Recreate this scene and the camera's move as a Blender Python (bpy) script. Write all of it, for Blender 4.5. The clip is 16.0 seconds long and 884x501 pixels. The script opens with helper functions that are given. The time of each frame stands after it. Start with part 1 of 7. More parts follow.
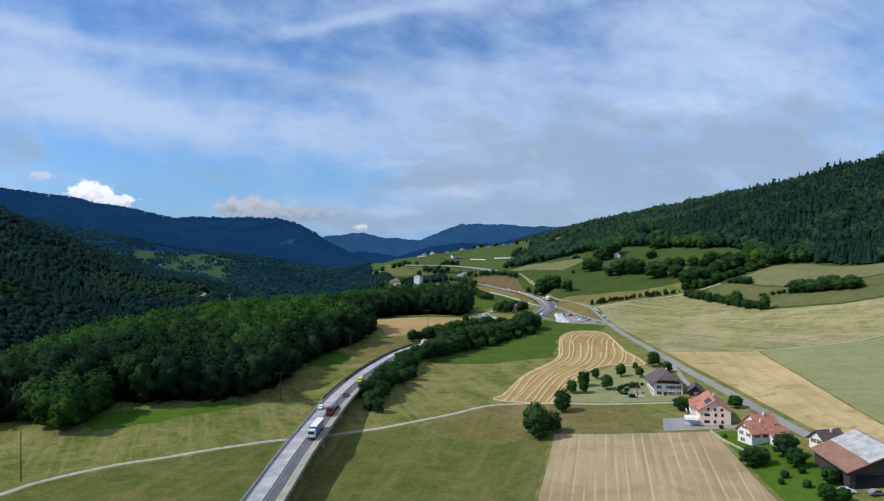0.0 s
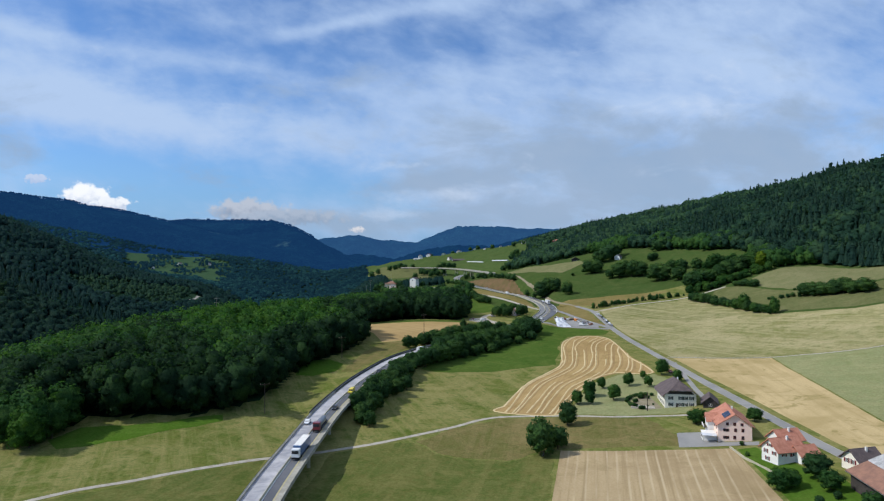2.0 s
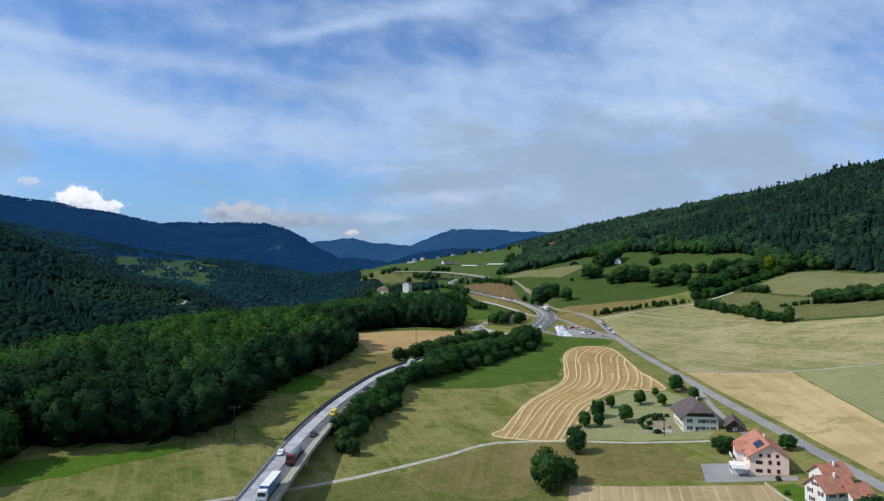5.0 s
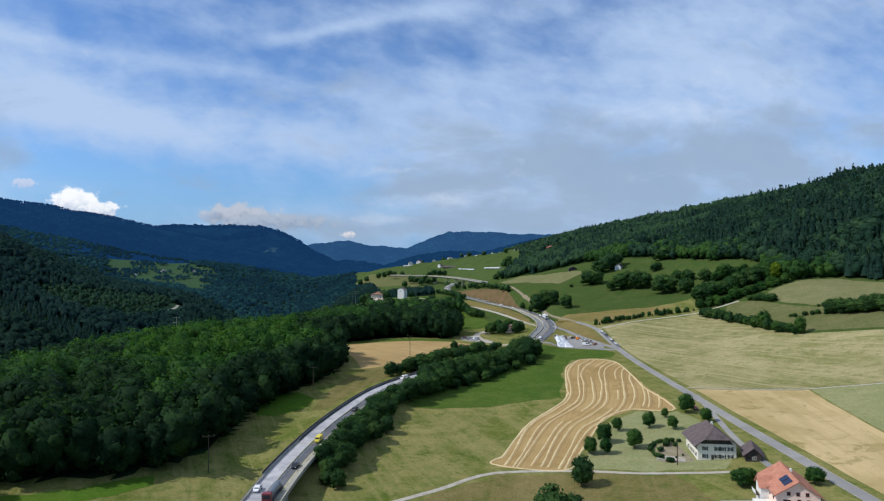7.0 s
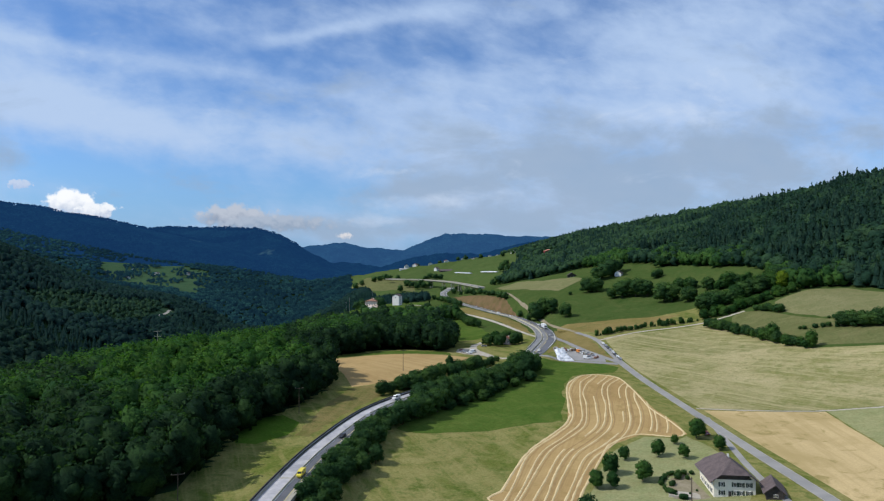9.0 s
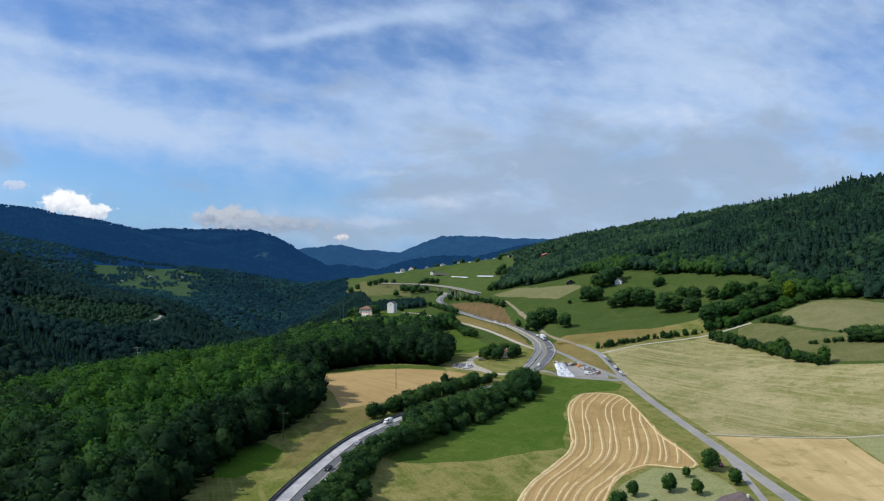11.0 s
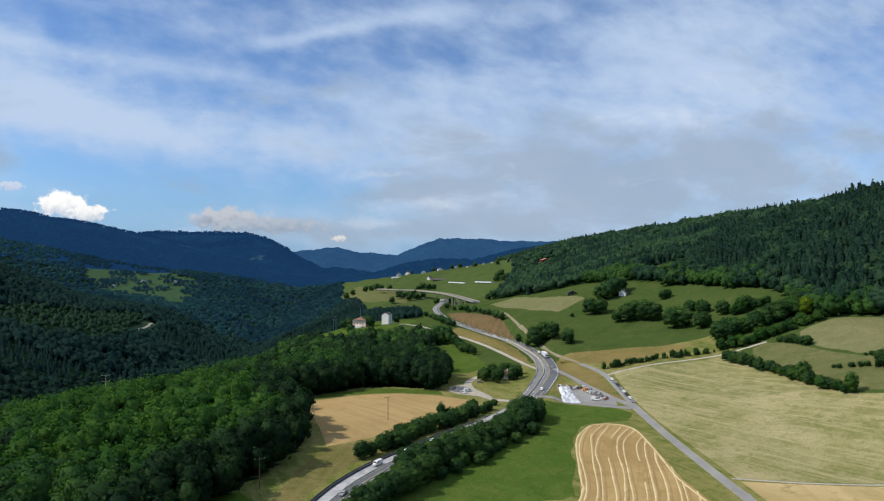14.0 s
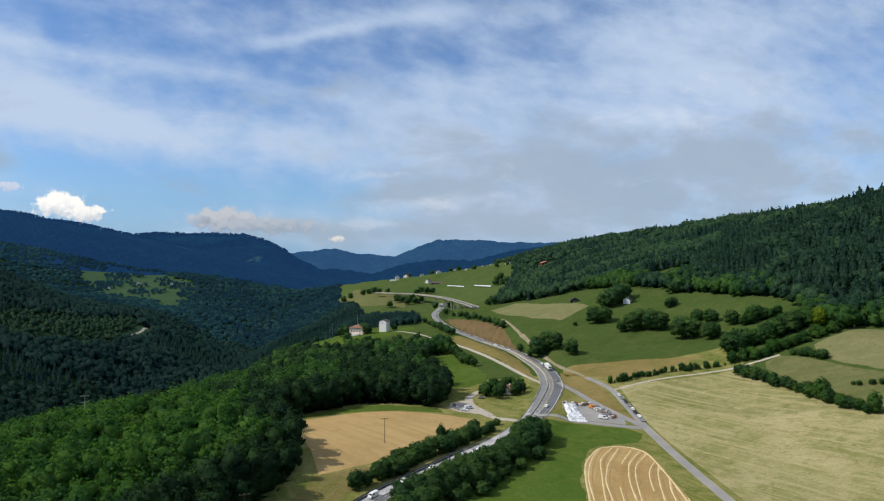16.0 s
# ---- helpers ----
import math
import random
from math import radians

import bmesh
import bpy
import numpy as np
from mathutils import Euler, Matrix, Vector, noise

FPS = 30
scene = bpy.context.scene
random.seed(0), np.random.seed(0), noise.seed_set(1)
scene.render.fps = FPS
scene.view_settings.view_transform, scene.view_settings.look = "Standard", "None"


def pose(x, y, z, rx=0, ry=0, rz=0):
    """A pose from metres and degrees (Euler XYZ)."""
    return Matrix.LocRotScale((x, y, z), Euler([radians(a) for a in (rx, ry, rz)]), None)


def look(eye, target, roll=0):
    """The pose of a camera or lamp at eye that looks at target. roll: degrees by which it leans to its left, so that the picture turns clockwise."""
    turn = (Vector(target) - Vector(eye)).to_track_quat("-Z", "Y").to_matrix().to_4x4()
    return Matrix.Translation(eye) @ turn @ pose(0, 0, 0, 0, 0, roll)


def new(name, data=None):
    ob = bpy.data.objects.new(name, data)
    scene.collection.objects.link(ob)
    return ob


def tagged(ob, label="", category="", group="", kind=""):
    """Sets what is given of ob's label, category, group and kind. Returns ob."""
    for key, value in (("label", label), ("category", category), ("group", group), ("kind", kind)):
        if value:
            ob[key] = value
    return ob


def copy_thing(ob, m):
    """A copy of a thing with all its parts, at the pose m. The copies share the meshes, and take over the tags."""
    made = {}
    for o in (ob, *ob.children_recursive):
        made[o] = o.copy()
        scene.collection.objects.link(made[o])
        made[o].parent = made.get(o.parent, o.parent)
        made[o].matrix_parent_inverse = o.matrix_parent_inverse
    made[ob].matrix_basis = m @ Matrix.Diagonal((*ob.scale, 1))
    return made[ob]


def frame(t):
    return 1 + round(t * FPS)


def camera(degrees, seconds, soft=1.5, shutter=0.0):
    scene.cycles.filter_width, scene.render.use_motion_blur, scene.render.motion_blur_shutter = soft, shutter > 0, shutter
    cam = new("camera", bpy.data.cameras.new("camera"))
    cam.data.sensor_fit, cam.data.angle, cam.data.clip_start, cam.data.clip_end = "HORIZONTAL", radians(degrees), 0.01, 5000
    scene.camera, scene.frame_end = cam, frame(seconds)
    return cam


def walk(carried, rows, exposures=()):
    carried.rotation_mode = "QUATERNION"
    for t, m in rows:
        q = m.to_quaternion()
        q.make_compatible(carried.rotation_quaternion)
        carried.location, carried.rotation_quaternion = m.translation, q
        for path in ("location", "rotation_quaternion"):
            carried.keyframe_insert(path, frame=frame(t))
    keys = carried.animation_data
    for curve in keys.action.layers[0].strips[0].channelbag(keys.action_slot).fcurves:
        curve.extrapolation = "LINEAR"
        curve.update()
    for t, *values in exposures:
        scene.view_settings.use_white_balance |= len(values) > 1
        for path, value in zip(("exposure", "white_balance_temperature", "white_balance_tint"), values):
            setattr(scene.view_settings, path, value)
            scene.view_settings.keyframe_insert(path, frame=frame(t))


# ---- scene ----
cam = camera(68.7, 16.0, soft=1.25)
METRES, EYE, TILT, LEAN, TURN = 155.0, 64.0, 0.0, 0.0, 0.0
ROWS = [
    (0.0, 0.0, 0.0, 0.0, 0.0, 0.0, -0.0),
    (0.5, -0.0002, 0.0299, -0.0007, -0.08, 0.05, 0.01),
    (1.0, -0.0003, 0.0613, -0.0011, -0.17, 0.12, 0.01),
    (1.5, -0.0006, 0.0905, -0.0012, -0.25, 0.17, 0.03),
    (2.0, -0.0005, 0.1216, -0.0017, -0.32, 0.21, 0.05),
    (2.5, 0.0, 0.1516, -0.0021, -0.4, 0.27, 0.07),
    (3.0, 0.0005, 0.1832, -0.0026, -0.49, 0.31, 0.07),
    (3.5, 0.0014, 0.2126, -0.0025, -0.57, 0.37, 0.07),
    (4.0, 0.0025, 0.244, -0.0007, -0.65, 0.41, 0.08),
    (6.5, 0.0106, 0.396, 0.0231, -1.04, 0.6, 0.05),
    (7.0, 0.0126, 0.4284, 0.0312, -1.11, 0.65, 0.06),
    (7.5, 0.0148, 0.4561, 0.0392, -1.16, 0.69, 0.07),
    (8.0, 0.0174, 0.4881, 0.0485, -1.24, 0.69, 0.07),
    (8.5, 0.0194, 0.5161, 0.0568, -1.33, 0.72, 0.05),
    (9.0, 0.0221, 0.5467, 0.0667, -1.4, 0.77, 0.05),
    (11.5, 0.0341, 0.6949, 0.1173, -1.73, 0.9, -0.02),
    (12.0, 0.0366, 0.7264, 0.1279, -1.77, 0.9, -0.04),
    (12.5, 0.0384, 0.7557, 0.1376, -1.82, 0.93, -0.01),
    (13.0, 0.0395, 0.7871, 0.148, -1.86, 0.95, -0.03),
    (13.5, 0.0405, 0.8163, 0.1577, -1.89, 0.97, -0.01),
    (14.0, 0.0409, 0.8472, 0.1681, -1.93, 1.01, -0.0),
    (14.5, 0.0413, 0.8764, 0.1777, -1.96, 1.01, 0.03),
    (15.0, 0.0411, 0.9074, 0.1882, -2.0, 1.01, 0.02),
    (15.5, 0.0409, 0.9361, 0.1976, -2.04, 1.03, -0.01),
    (16.0, 0.0404, 0.9673, 0.2082, -2.07, 1.05, 0.01),
]
walk(cam, [(t, pose(0, 0, EYE, TILT, LEAN, TURN) @ pose(METRES * x, METRES * y, METRES * z, 90 + pitch, roll, yaw)) for t, x, y, z, yaw, pitch, roll in ROWS],
     [(0, -0.07, 6330, 10), (4, -0.07, 6360, 10), (9, -0.06, 6450, 10), (12, -0.02, 6650, 10), (14, 0.0, 6900, 10), (16, 0.0, 7080, 10)])

# ---- sky and sun ----
SUN_HEIGHT, SUN_FROM = 45.0, -98.0   # degrees up; degrees from the way ahead, minus is to the west

world = bpy.data.worlds.new("sky")
scene.world = world
world.use_nodes = True
wt = world.node_tree
wt.nodes.clear()


def wmath(op, a, b=None, clamp=False):
    n = wt.nodes.new("ShaderNodeMath")
    n.operation, n.use_clamp = op, clamp
    for i, v in enumerate((a, b)):
        if v is None:
            continue
        if isinstance(v, (int, float)):
            n.inputs[i].default_value = v
        else:
            wt.links.new(v, n.inputs[i])
    return n.outputs[0]


def wmix(fac, a, b):
    n = wt.nodes.new("ShaderNodeMix")
    n.data_type = "RGBA"
    for i, v in ((0, fac), (6, a), (7, b)):
        if isinstance(v, (int, float, tuple)):
            n.inputs[i].default_value = v
        else:
            wt.links.new(v, n.inputs[i])
    return n.outputs[2]


def wramp(value, lo, hi):
    n = wt.nodes.new("ShaderNodeMapRange")
    n.interpolation_type = "SMOOTHSTEP"
    n.inputs[1].default_value, n.inputs[2].default_value = lo, hi
    wt.links.new(value, n.inputs[0])
    return n.outputs[0]


def wnoise(vector, scale, detail, rough, distort=0.0):
    n = wt.nodes.new("ShaderNodeTexNoise")
    n.inputs["Scale"].default_value, n.inputs["Detail"].default_value = scale, detail
    n.inputs["Roughness"].default_value, n.inputs["Distortion"].default_value = rough, distort
    wt.links.new(vector, n.inputs["Vector"])
    return n.outputs[0]


def wcombine(x, y, z=0.0):
    n = wt.nodes.new("ShaderNodeCombineXYZ")
    for i, v in enumerate((x, y, z)):
        if isinstance(v, (int, float)):
            n.inputs[i].default_value = v
        else:
            wt.links.new(v, n.inputs[i])
    return n.outputs[0]


blue = wt.nodes.new("ShaderNodeTexSky")
blue.sky_type, blue.sun_disc = "NISHITA", False
blue.sun_elevation, blue.sun_rotation = radians(SUN_HEIGHT), radians(SUN_FROM)
blue.altitude, blue.air_density, blue.dust_density, blue.ozone_density = 700, 1.0, 0.6, 2.0
gain = wt.nodes.new("ShaderNodeVectorMath")
gain.operation = "MULTIPLY"
gain.inputs[1].default_value = (0.070, 0.096, 0.128)
wt.links.new(blue.outputs[0], gain.inputs[0])

where = wt.nodes.new("ShaderNodeTexCoord").outputs["Generated"]
split = wt.nodes.new("ShaderNodeSeparateXYZ")
wt.links.new(where, split.inputs[0])
sx, sy, sz = split.outputs
ahead = wmath("MAXIMUM", sy, 0.05)
ax, az = wmath("DIVIDE", sx, ahead), wmath("DIVIDE", sz, ahead)   # slopes across and up, for a way of 1 ahead
lean = wmath("ADD", az, wmath("MULTIPLY", ax, 0.16))
broad = wnoise(wcombine(ax, wmath("MULTIPLY", lean, 2.3)), 3.6, 9, 0.57, 0.15)
wisps = wnoise(wcombine(wmath("ADD", ax, 5.3), wmath("MULTIPLY", lean, 1.6)), 13.0, 7, 0.56, 0.15)
puffs = wnoise(wcombine(ax, wmath("MULTIPLY", az, 2.2)), 6.5, 9, 0.6, 0.25)


def patch(x, z, rx, rz, tilt=0.0):
    """A soft oval of cloud about the slopes x and z, leaning by tilt."""
    u = wmath("SUBTRACT", ax, x)
    v = wmath("SUBTRACT", wmath("SUBTRACT", az, z), wmath("MULTIPLY", u, tilt))
    u, v = wmath("DIVIDE", u, rx), wmath("DIVIDE", v, rz)
    return wmath("EXPONENT", wmath("MULTIPLY", wmath("ADD", wmath("MULTIPLY", u, u), wmath("MULTIPLY", v, v)), -1.0))


def total(parts, start):
    for weight, *oval in parts:
        start = wmath("ADD", start, wmath("MULTIPLY", patch(*oval), weight))
    return start


clear_sky = wmix(wramp(az, -0.02, 0.20), wmix(0.80, gain.outputs[0], (0.160, 0.330, 0.600, 1)), gain.outputs[0])
amount = total(((0.62, -0.47, 0.215, 0.36, 0.042, -0.158), (0.30, -0.64, 0.245, 0.20, 0.055, -0.15), (0.24, -0.40, 0.300, 0.20, 0.016, -0.155), (0.34, -0.64, 0.345, 0.08, 0.013, -0.25),
                (0.34, -0.16, 0.352, 0.13, 0.011, 0.20), (0.30, 0.00, 0.385, 0.20, 0.020, 0.05), (0.36, 0.02, 0.21, 0.20, 0.07, -0.1), (0.44, 0.45, 0.25, 0.36, 0.19), (0.40, 0.10, 0.075, 0.24, 0.05),
                (0.22, 0.05, 0.27, 0.12, 0.02, -0.1), (0.14, 0.65, 0.36, 0.25, 0.12), (0.12, -0.58, 0.33, 0.22, 0.07), (-0.42, -0.42, 0.128, 0.30, 0.036, -0.10), (-0.16, 0.06, 0.325, 0.10, 0.030), (-0.14, -0.47, 0.372, 0.18, 0.022), (-0.20, -0.30, 0.325, 0.14, 0.016, -0.1)), 0.29)
amount = wmath("ADD", amount, wmath("MULTIPLY", wmath("SUBTRACT", broad, 0.5), 1.15))
amount = wmath("ADD", amount, wmath("MULTIPLY", wmath("SUBTRACT", wisps, 0.5), 0.75))
amount = wmath("ADD", amount, wmath("MULTIPLY", wmath("MULTIPLY", wmath("SUBTRACT", puffs, 0.5), patch(-0.40, 0.205, 0.45, 0.07, -0.158)), 1.3))
cover = wramp(amount, 0.02, 1.0)
sky_colour = wmix(cover, clear_sky, (0.43, 0.565, 0.79, 1))
# heavier grey banks low over the valley's end and to the east
heavy = total(((0.45, 0.07, 0.18, 0.16, 0.06, -0.1), (0.50, 0.28, 0.10, 0.35, 0.06), (0.60, 0.28, 0.13, 0.30, 0.07), (0.55, 0.16, 0.055, 0.20, 0.03), (0.30, 0.45, 0.20, 0.20, 0.05), (0.60, -0.03, 0.108, 0.12, 0.014, 0.10), (0.75, -0.10, 0.046, 0.16, 0.020), (0.55, -0.68, 0.165, 0.08, 0.040), (0.55, 0.60, 0.17, 0.22, 0.07), (0.35, -0.14, 0.26, 0.07, 0.035)), -0.12)
heavy = wmath("ADD", heavy, wmath("MULTIPLY", wmath("SUBTRACT", puffs, 0.5), 3.0))
sky_colour = wmix(wmath("MULTIPLY", wramp(heavy, 0.0, 0.95), 0.80), sky_colour, (0.30, 0.395, 0.53, 1))
lumps = wnoise(wcombine(wmath("ADD", ax, 3.7), wmath("MULTIPLY", az, 1.9)), 8.0, 8, 0.58, 0.3)
glint = total(((0.5, 0.42, 0.245, 0.16, 0.05), (0.22, 0.30, 0.14, 0.20, 0.03), (0.55, -0.04, 0.135, 0.09, 0.010, 0.08), (0.35, -0.10, 0.060, 0.12, 0.010), (0.40, 0.02, 0.09, 0.12, 0.015), (0.3, -0.05, 0.05, 0.15, 0.012)), -0.25)
sky_colour = wmix(wmath("MULTIPLY", wramp(wmath("ADD", glint, wmath("MULTIPLY", wmath("SUBTRACT", lumps, 0.5), 2.2)), 0.0, 0.6), 0.75), sky_colour, (0.56, 0.66, 0.82, 1))


def cumulus(colour, x, z, rx, rz, tone, shade, edge=0.30, scale=1.1):
    """One heap of cloud, lit from above, greyer at its foot."""
    u = wmath("DIVIDE", wmath("SUBTRACT", ax, x), rx)
    v = wmath("DIVIDE", wmath("SUBTRACT", az, z), rz)
    r = wmath("SQRT", wmath("ADD", wmath("MULTIPLY", u, u), wmath("MULTIPLY", v, v)))
    puff = wnoise(wcombine(wmath("MULTIPLY", ax, 1.0 / rz), wmath("MULTIPLY", az, 1.0 / rz)), scale, 7, 0.55)
    body = wramp(wmath("ADD", wmath("SUBTRACT", 1.0, r), wmath("MULTIPLY", wmath("SUBTRACT", puff, 0.5), 1.6)), 0.0, edge)
    lit = wramp(wmath("ADD", v, wmath("MULTIPLY", wmath("SUBTRACT", puff, 0.5), 3.0)), -0.9, 0.5)
    return wmix(body, colour, wmix(lit, shade, tone))


for spec in ((-0.545, 0.088, 0.040, 0.022, (0.90, 0.92, 0.95, 1), (0.55, 0.62, 0.74, 1)), (-0.505, 0.074, 0.035, 0.014, (0.84, 0.87, 0.91, 1), (0.50, 0.57, 0.70, 1)),
             (-0.620, 0.115, 0.020, 0.008, (0.50, 0.60, 0.78, 1), (0.42, 0.53, 0.74, 1)),
             (-0.295, 0.066, 0.070, 0.020, (0.46, 0.51, 0.60, 1), (0.25, 0.31, 0.42, 1), 0.42), (-0.225, 0.056, 0.100, 0.015, (0.38, 0.45, 0.56, 1), (0.26, 0.34, 0.46, 1), 0.6),
             (-0.300, 0.053, 0.040, 0.010, (0.38, 0.45, 0.56, 1), (0.25, 0.33, 0.45, 1), 0.8), (-0.125, 0.036, 0.014, 0.006, (0.66, 0.66, 0.69, 1), (0.46, 0.51, 0.60, 1), 0.6)):
    sky_colour = cumulus(sky_colour, *spec)
# an added, unseen veil of high cloud thickens towards the zenith, for fill light
sky_colour = wmix(wmath("MULTIPLY", wramp(sz, 0.42, 0.80), 0.90), sky_colour, (0.46, 0.55, 0.70, 1))
background = wt.nodes.new("ShaderNodeBackground")
wt.links.new(sky_colour, background.inputs[0])
background.inputs[1].default_value = 1.12
wt.links.new(background.outputs[0], wt.nodes.new("ShaderNodeOutputWorld").inputs[0])

sun = new("sun", bpy.data.lights.new("sun", "SUN"))
sun.data.energy, sun.data.angle, sun.data.color = 3.8, radians(0.8), (1.0, 0.95, 0.85)
_a, _e = radians(SUN_FROM), radians(SUN_HEIGHT)
sun.matrix_world = look((0, 0, 400), (-math.sin(_a) * math.cos(_e), -math.cos(_a) * math.cos(_e), 400 - math.sin(_e)))

# ---- materials ----
def material(name, rough=0.8, metal=0.0):
    m = bpy.data.materials.new(name)
    m.use_nodes = True
    b = m.node_tree.nodes["Principled BSDF"]
    b.inputs["Roughness"].default_value, b.inputs["Metallic"].default_value = rough, metal
    b.inputs["Specular IOR Level"].default_value = 0.0 if rough >= 0.95 else 0.25
    return m, m.node_tree, b


def place(nt, scale=(1, 1, 1), turn=0.0):
    """World position, turned about z and scaled."""
    g = nt.nodes.new("ShaderNodeNewGeometry")
    mp = nt.nodes.new("ShaderNodeMapping")
    mp.vector_type = "TEXTURE"
    mp.inputs["Rotation"].default_value = (0, 0, radians(turn))
    mp.inputs["Scale"].default_value = tuple(1 / v if v else 1e6 for v in scale)
    nt.links.new(g.outputs["Position"], mp.inputs["Vector"])
    return mp.outputs[0]


def noise_at(nt, vector, scale, detail=5, rough=0.6, distort=0.0):
    n = nt.nodes.new("ShaderNodeTexNoise")
    n.inputs["Scale"].default_value, n.inputs["Detail"].default_value = scale, detail
    n.inputs["Roughness"].default_value, n.inputs["Distortion"].default_value = rough, distort
    nt.links.new(vector, n.inputs["Vector"])
    return n.outputs[0]


def span(nt, value, lo, hi, a=0.0, b=1.0):
    n = nt.nodes.new("ShaderNodeMapRange")
    n.interpolation_type = "SMOOTHSTEP"
    for i, v in enumerate((lo, hi, a, b)):
        n.inputs[i + 1].default_value = v
    nt.links.new(value, n.inputs[0])
    return n.outputs[0]


def mix(nt, fac, a, b, blend="MIX"):
    n = nt.nodes.new("ShaderNodeMix")
    n.data_type, n.blend_type = "RGBA", blend
    for i, v in ((0, fac), (6, a), (7, b)):
        if isinstance(v, (int, float)):
            n.inputs[i].default_value = v
        elif isinstance(v, tuple):
            n.inputs[i].default_value = (*v[:3], 1)
        else:
            nt.links.new(v, n.inputs[i])
    return n.outputs[2]


def calc(nt, op, a, b):
    n = nt.nodes.new("ShaderNodeMath")
    n.operation = op
    for i, v in enumerate((a, b)):
        if isinstance(v, (int, float)):
            n.inputs[i].default_value = v
        else:
            nt.links.new(v, n.inputs[i])
    return n.outputs[0]


def bump(nt, b, value, strength, depth):
    n = nt.nodes.new("ShaderNodeBump")
    n.inputs["Strength"].default_value, n.inputs["Distance"].default_value = strength, depth
    nt.links.new(value, n.inputs["Height"])
    nt.links.new(n.outputs[0], b.inputs["Normal"])


def meadow_material(name, green, dry, lush, dryness=0.5, turn=0.0, lines=0.25, gap=3.0):
    """Grass: patches of dry and lush growth, and the faint lines of the mower."""
    m, nt, b = material(name, 0.95)
    p = place(nt)
    patches = span(nt, noise_at(nt, p, 0.022, 7, 0.66, 1.0), 0.62 - 0.3 * dryness, 0.92 - 0.4 * dryness)
    c = mix(nt, patches, green, dry)
    c = mix(nt, span(nt, noise_at(nt, p, 0.006, 4, 0.6, 1.2), 0.52, 0.72), c, lush)
    c = mix(nt, span(nt, noise_at(nt, p, 0.075, 7, 0.68, 1.0), 0.42, 0.68, 0.0, 0.75), c, dry)
    c = mix(nt, span(nt, noise_at(nt, p, 0.045, 6, 0.7, 1.5), 0.50, 0.70, 0.0, 0.75), c, lush)
    bend = nt.nodes.new("ShaderNodeVectorMath")
    bend.operation = "ADD"
    nt.links.new(place(nt, (1.0 / gap, 0.012, 0.0), turn), bend.inputs[0])
    sway = nt.nodes.new("ShaderNodeVectorMath")
    sway.operation = "SCALE"
    sway.inputs[3].default_value = 5.0 / gap
    wide = nt.nodes.new("ShaderNodeTexNoise")
    wide.inputs["Scale"].default_value, wide.inputs["Detail"].default_value = 0.013, 2
    nt.links.new(p, wide.inputs["Vector"])
    nt.links.new(wide.outputs["Color"], sway.inputs[0])
    nt.links.new(sway.outputs[0], bend.inputs[1])
    rows = noise_at(nt, bend.outputs[0], 1.0, 5, 0.68, 0.35)
    c = mix(nt, span(nt, rows, 0.44, 0.64, 0.0, lines), c, dry)
    tufts = noise_at(nt, p, 0.30, 6, 0.72, 0.8)
    c = mix(nt, span(nt, tufts, 0.46, 0.64, 0.0, 0.45), c, mix(nt, 0.6, dry, (0.62, 0.56, 0.45), "MULTIPLY"))
    c = mix(nt, span(nt, noise_at(nt, p, 0.16, 6, 0.7, 1.2), 0.50, 0.68, 0.0, 0.6), c, lush)
    fine = noise_at(nt, p, 1.1, 4, 0.7)
    c = mix(nt, span(nt, fine, 0.3, 0.7, 0.0, 0.5), c, mix(nt, 1.0, c, (0.50, 0.55, 0.45), "MULTIPLY"))
    nt.links.new(c, b.inputs["Base Color"])
    bump(nt, b, fine, 0.5, 0.4)
    return m


def crop_material(name, straw, soil, turn, gap, strong=0.7, tracks=0.0, pale=(0.5, 0.42, 0.25), blotches=0.8):
    """Stubble or ripe grain in drilled rows, with tractor lines."""
    m, nt, b = material(name, 0.95)
    p = place(nt)
    c = mix(nt, span(nt, noise_at(nt, p, 0.03, 6, 0.65, 0.6), 0.38, 0.66), straw, mix(nt, 0.85, straw, soil))
    rows = noise_at(nt, place(nt, (1.0 / gap, 0.01, 0.0), turn), 1.0, 4, 0.6, 0.1)
    c = mix(nt, span(nt, rows, 0.46, 0.64, 0.0, strong), c, soil)
    c = mix(nt, span(nt, noise_at(nt, p, 0.09, 5, 0.66, 0.8), 0.53, 0.66, 0.0, blotches), c, tuple(k * v for k, v in zip((0.68, 0.74, 0.60), soil)))
    fine = noise_at(nt, p, 1.6, 4, 0.7)
    c = mix(nt, span(nt, fine, 0.35, 0.75, 0.0, 0.5), c, soil)
    if tracks:
        sep = nt.nodes.new("ShaderNodeSeparateXYZ")
        nt.links.new(place(nt, (1.0 / tracks, 1.0 / tracks, 1.0), turn), sep.inputs[0])
        u = calc(nt, "ADD", sep.outputs[0], calc(nt, "MULTIPLY", noise_at(nt, p, 0.02, 2), 0.5))
        off = calc(nt, "ABSOLUTE", calc(nt, "SUBTRACT", calc(nt, "FRACT", u, 0.0), 0.5), 0.0)
        near = calc(nt, "MULTIPLY", span(nt, off, 0.03, 0.16, 0.55, 0.0), span(nt, noise_at(nt, place(nt, (0.25, 0.02, 0.0), turn), 1.0, 4), 0.36, 0.62))
        c = mix(nt, near, c, pale)
    nt.links.new(c, b.inputs["Base Color"])
    bump(nt, b, fine, 0.5, 0.3)
    return m


